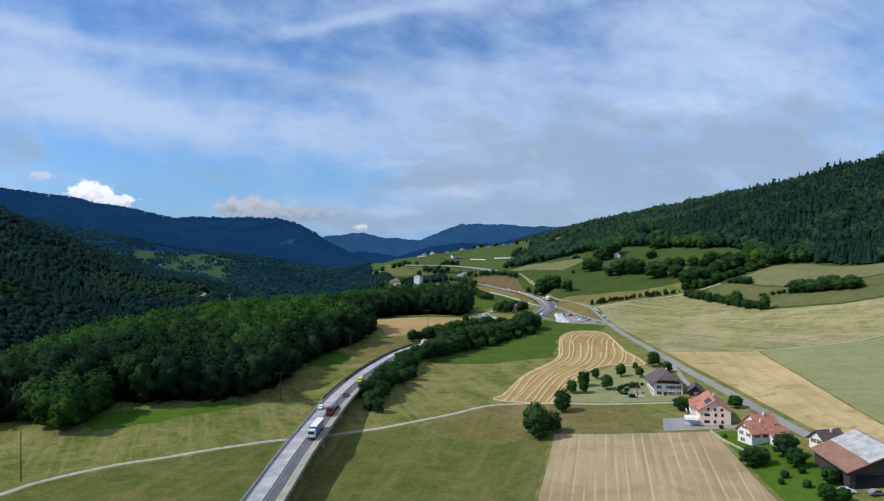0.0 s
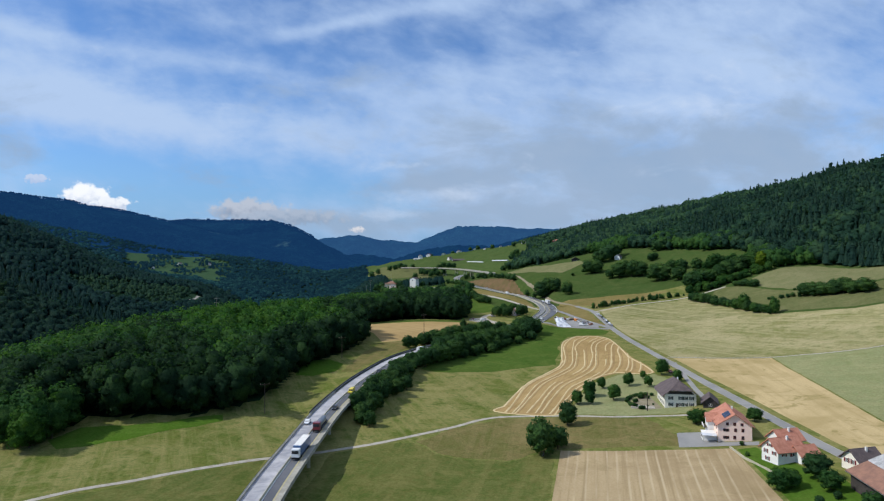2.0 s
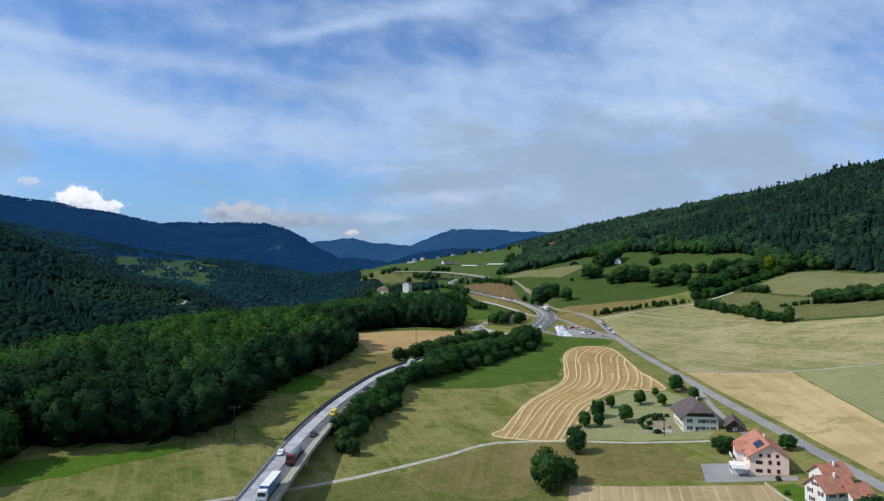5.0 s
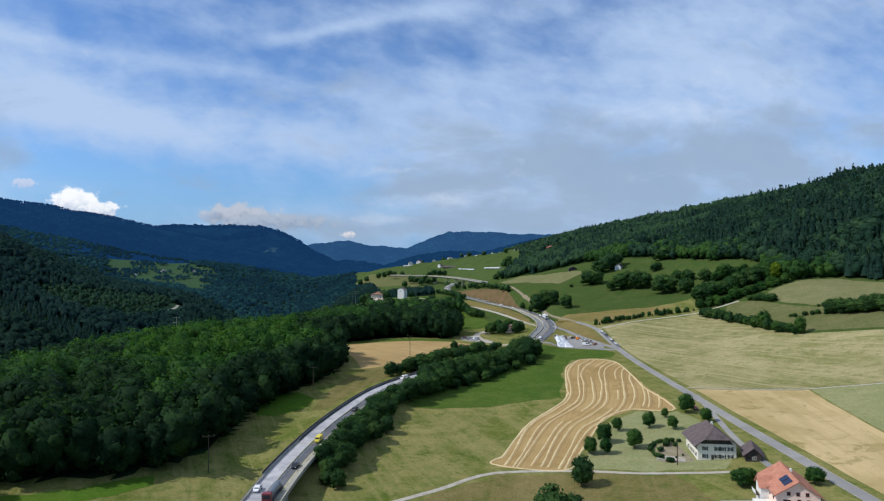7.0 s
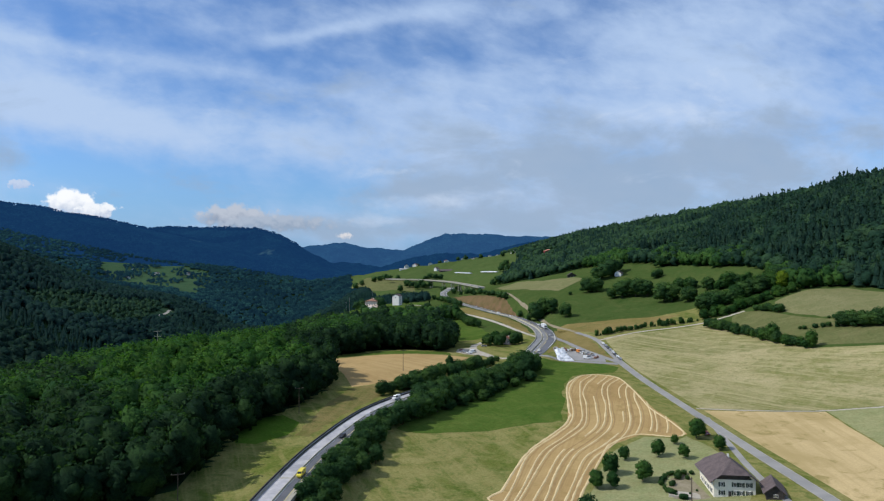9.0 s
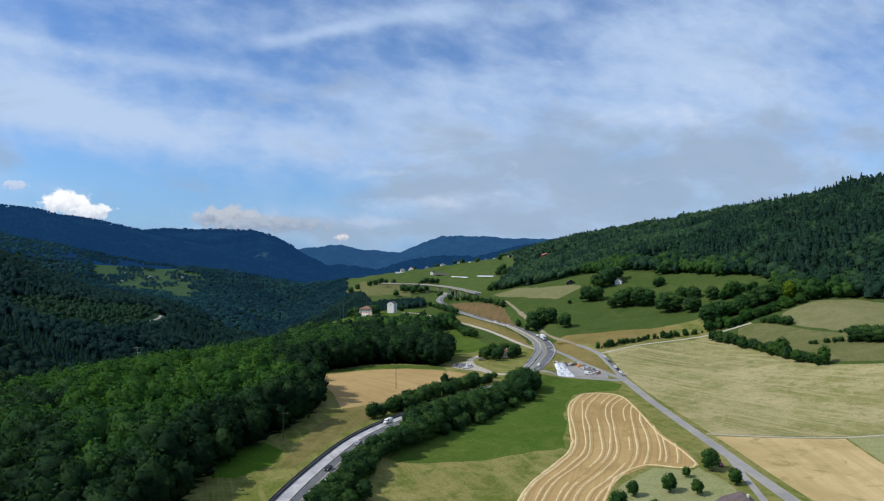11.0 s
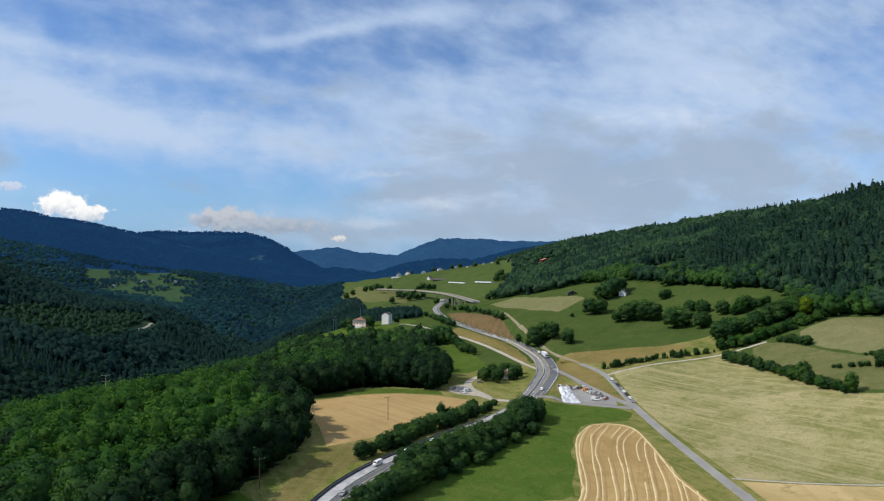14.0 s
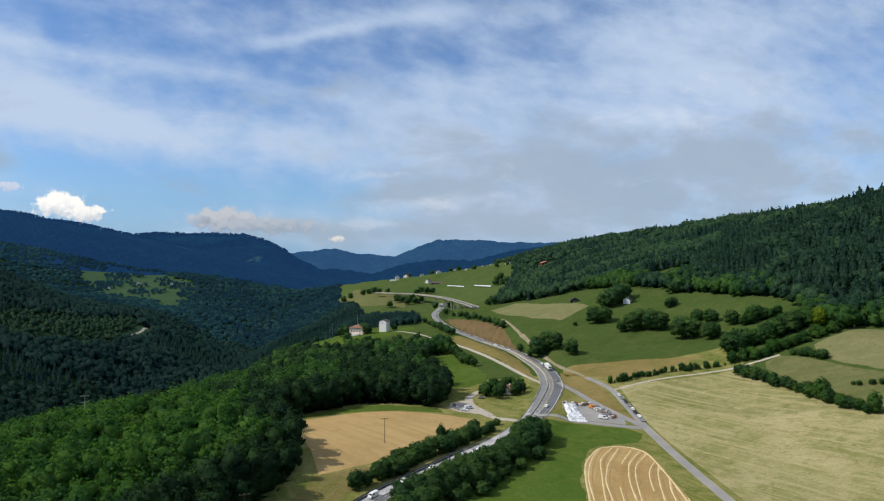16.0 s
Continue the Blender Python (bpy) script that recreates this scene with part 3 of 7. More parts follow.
def ridge(line, steep):
    """A mountain ridge along the points (x, y, height), falling off on both sides."""
    X, Y = np.meshgrid(RX, RY)
    best = np.full(X.shape, -1e9)
    for (x0, y0, z0), (x1, y1, z1) in zip(line, line[1:]):
        dx, dy = x1 - x0, y1 - y0
        u = np.clip(((X - x0) * dx + (Y - y0) * dy) / (dx * dx + dy * dy), 0, 1)
        d = np.hypot(X - x0 - u * dx, Y - y0 - u * dy)
        best = np.maximum(best, z0 + u * (z1 - z0) - steep * d)
    return best


RELIEF = make_relief()
RIDGES = []
for line, steep in (
    ([(-2600, 2600, 420), (-1900, 3300, 335), (-1721, 3500, 272), (-1500, 3700, 190), (-1300, 3850, 150), (-1000, 3900, 90)], 0.30),
    ([(-1750, 4300, 290), (-1296, 4050, 272), (-1017, 4000, 268), (-880, 3970, 222), (-793, 3950, 140)], 0.55),
    ([(-1000, 4650, 150), (-860, 4600, 165), (-560, 4600, 197), (-420, 4600, 165), (-200, 4600, 150)], 0.35),
    ([(-150, 4650, 145), (20, 4600, 200), (150, 4550, 262), (600, 4500, 240), (1200, 4500, 240)], 0.42),
):
    RIDGES.append(line)
    RELIEF = np.maximum(RELIEF, ridge(line, steep))
RELIEF = blur(RELIEF, 1)


def natural(x, y):
    """The height of the land without its roads."""
    x, y = np.asarray(x, float), np.asarray(y, float)
    i = np.clip((x - RX[0]) / 12.0, 0, len(RX) - 1.001)
    j = np.clip((y - RY[0]) / 15.0, 0, len(RY) - 1.001)
    i0, j0 = i.astype(int), j.astype(int)
    u, v = i - i0, j - j0
    return (RELIEF[j0, i0] * (1 - u) + RELIEF[j0, i0 + 1] * u) * (1 - v) + (RELIEF[j0 + 1, i0] * (1 - u) + RELIEF[j0 + 1, i0 + 1] * u) * v


# ---- the main road's line: x, y, z, half its width ----
MAIN = glide([(-55, -240, -4.5, 5.5), (-52, -120, -4.2, 5.5), (-50, 0, -3.6, 5.5), (-48, 120, -2.6, 5.5), (-46.5, 168, -1.0, 5.5), (-46.2, 203, 0.1, 5.5), (-45, 235, 1.1, 5.5), (-43.2, 270, 2.1, 5.5), (-39.7, 300, 3.0, 5.5),
              (-34.5, 330, 3.8, 5.5), (-23.5, 370, 5.2, 5.5), (-11, 395, 6.2, 5.5), (5, 416, 7.1, 5.5), (24, 440, 8.0, 5.5), (46, 468, 8.8, 5.5), (62, 493, 9.5, 6),
              (75, 521, 10.3, 6.8), (86, 552, 11.2, 7.6), (96, 585, 12.1, 8), (101, 618, 13.1, 8.2), (102, 650, 14.1, 8), (99, 680, 15, 7.4), (91.5, 727, 16.2, 6),
              (76, 775, 17.2, 5.5), (62, 825, 18.4, 5.5), (45, 895, 19.4, 5), (33, 975, 20.5, 5), (30, 1085, 22.0, 5), (45, 1200, 23.5, 5)], 4.0)
ABUTMENT = 296.0   # the viaduct ends at this y
VILLAGE_ROAD = glide([(118, -250), (122, 60), (122.5, 140), (124, 220), (124.5, 278), (125, 352), (125.5, 414), (127, 470), (127.5, 496)], 6)
QUEUE_ROAD = glide([(127.5, 493), (130, 530), (131.5, 566), (128, 586), (124, 601), (118, 636), (115, 657), (111.5, 689), (109, 716), (105.5, 741), (101, 767), (98, 812), (97, 850)], 6)
UPPER_BRANCH = glide([(127, 494), (118, 528), (107, 578), (103.5, 600)], 5)
LOWER_BRANCH = glide([(125, 492), (116, 497), (98, 508), (80, 514), (70, 513)], 4)
SIDE_ROAD = glide([(94, 588), (89, 605), (83, 628), (71, 680), (56, 740), (43, 785), (30, 823), (8, 862), (-16, 892), (-30, 905)], 6)
YARD_ROAD = glide([(62, 500), (50, 513), (41, 530), (38, 560), (47, 583)], 4)
FRONT_PATH = glide([(-200, -20), (-160, 117), (-135, 155), (-121, 175), (-117.2, 183.2), (-112.8, 189.1), (-101.7, 199.8), (-88.4, 209.5), (-74, 221), (-57.5, 234), (-39, 246), (-19, 258), (4, 273), (24, 287), (51, 286), (75, 279), (99, 274)], 5)
FIELD_TRACK = glide([(132, 566), (150, 573), (169, 577), (195, 578), (220, 577), (232, 577), (247, 574)], 6)
DRIVE = glide([(127, 368), (122, 342), (118.6, 324), (115.7, 308), (113.6, 292), (112.5, 276), (112, 262)], 5)


def bench(x, y, z, line, flat, fade, from_y=-1e9):
    """Eases the land towards the level of a road."""
    near, level = np.full(x.shape, 1e9), np.zeros(x.shape)
    for a, b in zip(line, line[1:]):
        if b[1] < from_y:
            continue
        dx, dy = b[0] - a[0], b[1] - a[1]
        u = np.clip(((x - a[0]) * dx + (y - a[1]) * dy) / (dx * dx + dy * dy), 0, 1)
        d = np.hypot(x - a[0] - u * dx, y - a[1] - u * dy) - (a[3] - 5.5 if len(a) > 3 else 0)
        closer = d < near
        near = np.where(closer, d, near)
        level = np.where(closer, a[2] + u * (b[2] - a[2]), level)
    w = np.clip((near - flat) / fade, 0, 1)
    w = w * w * (3 - 2 * w)
    return level * (1 - w) + z * w


def steps(*runs):
    out = [runs[0][0]]
    for a, b, s in runs:
        out += list(np.linspace(a, b, max(2, int(round((b - a) / s)) + 1))[1:])
    return np.array(out)


GX = steps((-3400, -1700, 85), (-1700, -900, 40), (-900, -420, 20), (-420, -170, 10), (-170, 330, 5), (330, 450, 10), (450, 900, 25), (900, 3400, 120))
GY = steps((-300, 140, 22), (140, 640, 5), (640, 1000, 8), (1000, 1600, 15), (1600, 2600, 30), (2600, 4800, 55))
_X, _Y = np.meshgrid(GX, GY)
GZ = natural(_X, _Y)
_lumps = np.array([[noise.noise((x * 0.02, y * 0.02, 0.0)) + 0.5 * noise.noise((x * 0.055, y * 0.055, 3.0)) for x in GX] for y in GY])
GZ = GZ + _lumps * np.clip(0.35 + np.maximum(np.abs(_X) - 250, 0) / 160 + np.maximum(_Y - 700, 0) / 300, 0.35, 9.0)
_keep = (_X > -170) & (_X < 330) & (_Y > 140) & (_Y < 1200)
GZ[_keep] = bench(_X[_keep], _Y[_keep], GZ[_keep], MAIN, 8.5, 12.0, ABUTMENT + 4)
# the land stays below the bridge's deck
_under = (_Y < ABUTMENT + 2) & (_Y > ABUTMENT - 25) & (np.abs(_X - np.interp(_Y, MAIN[:, 1], MAIN[:, 0])) < 14)
GZ[_under] = np.minimum(GZ[_under], (np.interp(_Y, MAIN[:, 1], MAIN[:, 2]) - 0.9 - 0.2 * np.maximum(ABUTMENT - _Y, 0))[_under])


def surface(x, y):
    """The height of the ground's sheet."""
    x, y = np.asarray(x, float), np.asarray(y, float)
    i = np.clip(np.searchsorted(GX, x, "right") - 1, 0, len(GX) - 2)
    j = np.clip(np.searchsorted(GY, y, "right") - 1, 0, len(GY) - 2)
    u, v = (x - GX[i]) / (GX[i + 1] - GX[i]), (y - GY[j]) / (GY[j + 1] - GY[j])
    a, b, c, d = GZ[j, i], GZ[j, i + 1], GZ[j + 1, i + 1], GZ[j + 1, i]
    return np.where(u >= v, a + (b - a) * u + (c - b) * v, a + (d - a) * v + (c - d) * u)


def clip(poly, tri):
    """A polygon cut down to a triangle, in plan."""
    for k in range(3):
        (ax, ay), (bx, by) = tri[k], tri[(k + 1) % 3]
        out = []
        side = [(bx - ax) * (p[1] - ay) - (by - ay) * (p[0] - ax) for p in poly]
        for i in range(len(poly)):
            p, q, s, t = poly[i], poly[(i + 1) % len(poly)], side[i], side[(i + 1) % len(poly)]
            if s >= 0:
                out.append(p)
            if (s > 0 > t) or (s < 0 < t):
                f = s / (s - t)
                out.append((p[0] + f * (q[0] - p[0]), p[1] + f * (q[1] - p[1])))
        poly = out
        if len(poly) < 3:
            return []
    return poly


def drape(name, polys, mat, lift, label, category, kind="structure"):
    """Lays polygons over the ground's sheet, following each of its triangles."""
    known, loops, seen = {}, [], set()
    for poly in polys:
        xs, ys = [p[0] for p in poly], [p[1] for p in poly]
        i0, i1 = np.searchsorted(GX, min(xs), "right") - 1, np.searchsorted(GX, max(xs))
        j0, j1 = np.searchsorted(GY, min(ys), "right") - 1, np.searchsorted(GY, max(ys))
        edge = set()
        for p, q in zip(poly, poly[1:] + poly[:1]):
            n = int(max(abs(p[0] - q[0]), abs(p[1] - q[1])) / 1.0) + 2
            ex, ey = np.linspace(p[0], q[0], n), np.linspace(p[1], q[1], n)
            for ci, cj in zip(np.searchsorted(GX, ex, "right") - 1, np.searchsorted(GY, ey, "right") - 1):
                edge.add((int(ci), int(cj)))
        for j in range(j0, j1):
            mid = inside((GX[i0:i1] + GX[i0 + 1:i1 + 1]) / 2, np.full(i1 - i0, (GY[j] + GY[j + 1]) / 2), poly)
            for i in range(i0, i1):
                if (i, j) not in edge and not mid[i - i0]:
                    continue
                a, b, c, d = (GX[i], GY[j]), (GX[i + 1], GY[j]), (GX[i + 1], GY[j + 1]), (GX[i], GY[j + 1])
                for tri in ((a, b, c), (a, c, d)):
                    flat = clip(poly, tri) if (i, j) in edge else tri
                    ids = []
                    for p in flat:
                        k = known.setdefault((round(float(p[0]), 3), round(float(p[1]), 3)), len(known))
                        if k not in ids:
                            ids.append(k)
                    if len(ids) >= 3 and tuple(sorted(ids)) not in seen:
                        seen.add(tuple(sorted(ids)))
                        loops.append(ids)
    v = np.array(list(known))
    z = surface(np.clip(v[:, 0], GX[0], GX[-1]), v[:, 1]) + lift
    me = bpy.data.meshes.new(name)
    me.from_pydata(np.column_stack([v, z]).tolist(), [], [tuple(f) for f in loops])
    me.materials.append(mat)
    return tagged(new(name, me), label, category, "", kind)


def ribbon(line, left, right):
    """Quads along a line, from the offset left to the offset right of it."""
    s = sideways(line)
    a, b = line[:, :2] + s * np.reshape(left, (-1, 1)), line[:, :2] + s * np.reshape(right, (-1, 1))
    return [[tuple(a[i]), tuple(b[i]), tuple(b[i + 1]), tuple(a[i + 1])] for i in range(len(line) - 1)]


# ---- woods, in plan ----
WOOD_WEST = [(-420, 190), (-260, 190), (-165, 215), (-147, 233), (-132, 227), (-125, 254), (-90, 262.5), (-71, 285), (-66, 316), (-67, 340), (-61, 356), (-53, 380), (-42, 413),
             (-46, 448), (-62, 484), (-70, 507), (-60, 524), (-46, 537), (-30, 547), (-12, 547), (5, 541), (19, 533), (22, 544), (27, 556), (34, 563), (22, 604), (12, 650), (14, 726), (36, 742), (30, 765), (0, 772), (-28, 775), (-70, 776), (-118, 818), (-160, 905),
             (-150, 975), (-100, 1000), (-40, 1000), (8, 1000), (10, 1100), (-20, 1250), (-90, 1350), (-120, 1500), (-180, 1700), (-220, 2000), (-300, 2700), (-2300, 2700), (-2300, 1600), (-700, 500)]
WOOD_EAST = [(345, 380), (338, 480), (324, 558), (296, 580), (294, 623), (307, 656), (298, 695), (258, 790), (238, 868), (218, 950), (166, 985), (132, 1045), (115, 1090),
             (150, 1250), (200, 1500), (280, 2000), (300, 2700), (760, 2700), (760, 1200), (720, 700), (560, 380)]
CLEARINGS = [[(-1228, 2547), (-1175, 2660), (-1050, 2700), (-812, 2517), (-741, 2365), (-671, 1990), (-798, 2060), (-960, 2161), (-1100, 2330)],
             [(258, 850), (278, 815), (300, 838), (326, 885), (318, 935), (290, 930), (268, 890)], [(262, 1560), (330, 1590), (340, 1720), (285, 1720)], [(-474, 1255), (-478, 1330), (-494, 1398), (-520, 1405), (-503, 1330), (-498, 1255)], [(-1304, 2480), (-1336, 2543), (-1315, 2610), (-1265, 2550)], [(-650, 1790), (-715, 1960), (-745, 2120), (-690, 2080), (-635, 1900)]]


def wooded(x, y):
    w = inside(x, y, WOOD_WEST) | inside(x, y, WOOD_EAST)
    for c in CLEARINGS:
        w &= ~inside(x, y, c)
    return w


# ---- the ground's one sheet, and the mountains at the valley's end ----
def lay_ground():
    nx, ny = len(GX), len(GY)
    verts = np.stack([_X.ravel(), _Y.ravel(), GZ.ravel()], 1)
    i, j = np.meshgrid(np.arange(nx - 1), np.arange(ny - 1))
    a = (j * nx + i).ravel()
    tris = np.concatenate([np.stack([a, a + 1, a + nx + 1], 1), np.stack([a, a + nx + 1, a + nx], 1)])
    mid = verts[tris].mean(1)
    kind = np.zeros(len(tris), int)
    kind[(mid[:, 1] > 620) | (mid[:, 0] > 228)] = 1
    kind[mid[:, 1] > 1250] = 3
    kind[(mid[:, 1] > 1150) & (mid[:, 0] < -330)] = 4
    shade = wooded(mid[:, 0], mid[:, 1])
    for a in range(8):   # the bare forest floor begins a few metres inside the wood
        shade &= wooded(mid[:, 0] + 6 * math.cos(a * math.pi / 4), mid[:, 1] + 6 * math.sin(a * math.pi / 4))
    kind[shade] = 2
    far = (mid[:, 1] > 2650) | (np.hypot(mid[:, 0], mid[:, 1]) > 2800)
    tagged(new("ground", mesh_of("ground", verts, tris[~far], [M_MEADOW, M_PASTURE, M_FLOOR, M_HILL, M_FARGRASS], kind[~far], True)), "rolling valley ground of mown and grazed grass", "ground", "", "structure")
    tagged(new("backdrop", mesh_of("backdrop", verts, tris[far], [M_FARHILL, M_FARTHEST], ((mid[far, 1] > 4180) & (mid[far, 0] > -1050)).astype(int), True)), "wooded mountains closing the valley, tinted with blue haze", "mountain", "", "structure")


lay_ground()
FIELDS = [
    ("stubble_field", M_STUBBLE, 0.05, [(28, 301), (36, 322), (44, 339), (58, 358), (66, 371), (72, 397), (77, 423), (82, 442), (88, 454), (94, 463), (103, 466), (111, 463), (115, 452), (113, 420),
     (110, 386), (111, 362), (110, 347), (104, 344), (91, 349), (78, 341), (72, 332), (56, 300), (48, 286), (27, 292), (23, 296)], "golden stubble field with curving straw swaths", "field"),
    ("cut_field", M_MOWN, 0.05, [(-20, -30), (12, 100), (28, 187), (43, 247), (97, 232), (91, 190), (80, 100), (60, -40)], "harvested pale brown field with tractor lines", "field"),
    ("hay_meadow", M_HAY, 0.05, [(131, 383), (131, 500), (138, 573), (215, 573), (221, 545), (224, 515), (226, 483), (232, 462), (262, 425), (300, 400), (330, 380), (260, 350), (215, 359), (179, 369)], "large pale mown hay meadow on the slope", "field"),
    ("grain_field", M_GRAIN, 0.05, [(131, 380), (179, 366), (168, 303), (158, 250), (150, 200), (142, 0), (128, 0)], "ripe tan grain field beside the road", "field"),
    ("grass_field", M_OLIVE, 0.05, [(180, 367), (215, 357), (260, 348), (300, 330), (280, 200), (220, 0), (143, 0), (151, 200), (159, 250), (169, 303)], "grey-green grass field", "field"),
    ("mown_strip", M_DRY, 0.05, [(268, 571), (285, 575), (298, 577), (320, 560), (336, 490), (318, 462), (292, 476), (270, 500), (264, 522), (260, 548)], "pale hay meadow below the wood", "field"),
    ("grass_field", M_SLOPE, 0.05, [(236, 572), (246, 573), (253, 562), (257, 546), (261, 520), (267, 499), (290, 473), (318, 458), (335, 440), (330, 383), (264, 428), (236, 464), (236, 500), (232, 528), (231, 562)], "grey-green sloping grass field", "field"),
    ("mown_strip", M_DRY, 0.10, [(99, 1000), (136, 1010), (178, 800), (145, 771), (120, 800), (105, 880)], "pale mown strip on the green hillside", "field"),
    ("rough_grass", M_OCHRE, 0.05, [(112, 618), (116, 640), (160, 632), (200, 616), (214, 612), (170, 594), (141, 588), (131, 600)], "dry ochre grass strip below the pasture", "field"),
    ("green_meadow", M_LUSH, 0.05, [(-9, 359), (-3, 378), (24, 438), (50, 458), (76, 505), (95, 505), (116, 494), (122, 482), (116, 470), (103, 468), (93, 465), (86, 455), (80, 440), (75, 423), (70, 397), (64, 374), (46, 368), (12, 359)], "fresh green meadow beside the road", "field"),
    ("grain_field", M_WHEAT, 0.05, [(-67, 502), (-56, 513), (-40, 523), (-28, 529), (-10, 530), (6, 526), (21, 520), (40, 508), (28, 488), (6, 462), (-15, 436), (-35, 421), (-43, 450), (-56, 484)], "ripe orange-tan grain field by the wood", "field"),
    ("green_meadow", M_LUSH, 0.045, [(-64, 512), (-46, 525), (-30, 531), (-10, 532), (8, 528), (20, 524), (19, 533), (5, 541), (-12, 547), (-30, 546), (-46, 536), (-60, 523)], "green strip between the grain and the wood", "field"),
    ("rough_grass", M_ROUGH, 0.045, [(-36, 419), (-17, 433), (-11, 424), (-22, 402), (-34, 374), (-43, 342), (-50, 346), (-46.5, 364), (-45, 380), (-40, 405)], "dry yellowish grass strip between wood and road", "field"),
    ("bare_bank", M_BANK, 0.06, [(100, 694), (101, 705), (94, 760), (90, 805), (78, 880), (62, 950), (48, 1020), (42, 1000), (46, 930), (60, 855), (72, 806), (83, 768), (95, 722)], "bare reddish earth bank above the road", "bank"),
    ("green_meadow", M_VIVID, 0.05, [(-131, 236), (-127, 249), (-112.6, 253.6), (-96, 262), (-83.7, 270), (-80.7, 264.7), (-93, 253.5), (-107, 241), (-117, 234), (-124, 230)], "bright green strip along the wood", "field"),
    ("green_meadow", M_VIVID, 0.05, [(-70, 335), (-73.6, 360.6), (-59.8, 371), (-50.5, 362), (-52.4, 346), (-62, 334.5)], "bright green corner by the wood", "field"),
    ("rough_grass", M_SLOPE, 0.15, [(-215, 1870), (-165, 1930), (-95, 1760), (-53, 1683), (-18, 1545), (-22, 1450), (-105, 1500), (-160, 1600), (-195, 1720)], "olive rough pasture below the far road", "field"),
    ("sward", M_SWARD, 0.04, [(-190, -20), (-160, 118), (-121, 172), (-116, 182), (-111.5, 187.5), (-100.5, 198), (-87, 208), (-73, 219), (-57, 232), (-52, 200), (-56, -20)], "darker green sward below the field path", "field"),
    ("sward", M_SWARD, 0.04, [(-44, -20), (-41, 200), (-38, 244), (-19, 256), (-9, 257), (3, 244), (24, 239), (41, 247), (27, 187), (11, 101), (-21, -30)], "olive green sward beside the cut field", "field"),
    ("green_meadow", M_LUSH, 0.05, [(16.5, 624), (18, 660), (20.3, 712), (28, 738), (40, 740), (49, 690), (57, 640), (56, 615), (40, 596), (24, 598)], "green meadow patch between wood and road", "field"),
    ("green_meadow", M_LUSH, 0.08, [(-80, 826), (-104, 858), (-132, 890), (-150, 930), (-128, 936), (-96, 922), (-62, 930), (-30, 940), (0, 960), (2, 900), (-20, 870), (-54, 818)], "green meadow round the houses on the spur", "field"),
    ("orchard_grass", M_OLIVE, 0.045, [(54, 289), (60, 302), (74, 331), (80, 339), (92, 347), (104, 342), (109, 345), (112, 330), (109, 300), (104, 284), (99, 277), (75, 281)], "pale short grass under the orchard trees", "field"),
    ("garden_lawn", M_VIVID, 0.055, [(98, 230.5), (104, 231), (109, 207), (113, 198), (111, 184), (104, 164), (94, 150), (88, 150), (92.2, 188), (93.8, 200), (96, 215)], "bright green lawn below the white houses", "lawn"),
    ("rough_grass", M_ROUGH, 0.05, [(-8, 258), (4, 245), (24, 240), (42, 250), (60, 246), (84, 240), (86, 250), (82, 276), (74, 278), (51, 284.5), (25, 285), (5, 271)], "dry brownish grass by the path", "field"),
    ("rough_grass", M_OCHRE, 0.05, [(88, 616), (80, 645), (73, 684), (58, 742), (45, 788), (33, 826), (50, 832), (69, 772), (83, 727), (89, 680), (91, 640)], "dry grass bank between the roads", "field"),
    ("rough_grass", M_OCHRE, 0.05, [(84, 520), (100, 560), (106, 600), (112, 632), (124, 606), (128, 568), (127, 530), (125, 498), (115, 534), (104, 578), (98, 545)], "dry grass triangle between the roads", "field"),
]


def ragged(poly, step=5.0, amount=1.3):
    """The same outline with an uneven, overgrown edge."""
    out = []
    for (x0, y0), (x1, y1) in zip(poly, poly[1:] + poly[:1]):
        n = max(1, int(math.hypot(x1 - x0, y1 - y0) / step))
        for k in range(n):
            x, y = x0 + (x1 - x0) * k / n, y0 + (y1 - y0) * k / n
            out.append((x + amount * noise.noise((x * 0.13, y * 0.13, 2.0)) * 1.6, y + amount * noise.noise((x * 0.13, y * 0.13, 7.0)) * 1.6))
    return out


for name, mat, lift, poly, label, category in FIELDS:
    if name in ("green_meadow", "rough_grass", "sward", "orchard_grass", "bare_bank", "mown_strip") and max(p[1] for p in poly) < 1300:
        poly = ragged(poly)
    drape(name, [poly], mat, lift, label, category)


def straw_swaths():
    """Raised rows of cut straw that follow the field's curved side."""
    field = FIELDS[0][3]
    west = glide([(22, 284), (30, 303), (44, 339), (58, 358), (66, 371), (72, 397), (77, 423), (84, 447), (94, 466)], 3)
    s = sideways(west)
    n = len(west)
    grow = np.linspace(0.85, 1.25, n)
    for k in range(15):
        line = west + s * ((1.5 + 3.5 * k + 0.7 * math.sin(2.3 * k)) * grow)[:, None]
        line = line + np.array([[1.3 * noise.noise((0.09 * i, k * 3.1, 0.0)), 0.5 * noise.noise((0.2 * i, k * 1.7, 9.0))] for i in range(n)])
        ok = inside(line[:, 0], line[:, 1], field)
        furrow(line + s * 1.2 * grow[:, None], field, 0.28 + 0.2 * (k % 3 == 1))
        run = []
        for i in range(n + 1):
            if i < n and ok[i] and not (k > 2 and noise.noise((i * 0.09, k * 1.9, 5)) > 0.42):
                run.append(line[i])
                continue
            if len(run) > 4:
                swath(np.array(run), 0.46)
            run = []
    ring = glide(field + field[:1], 3)
    mid = np.array([70.0, 380.0])
    ring = ring + np.clip((mid - ring) / np.linalg.norm(mid - ring, axis=1)[:, None], -1, 1) * 1.3
    swath(ring, 0.6)


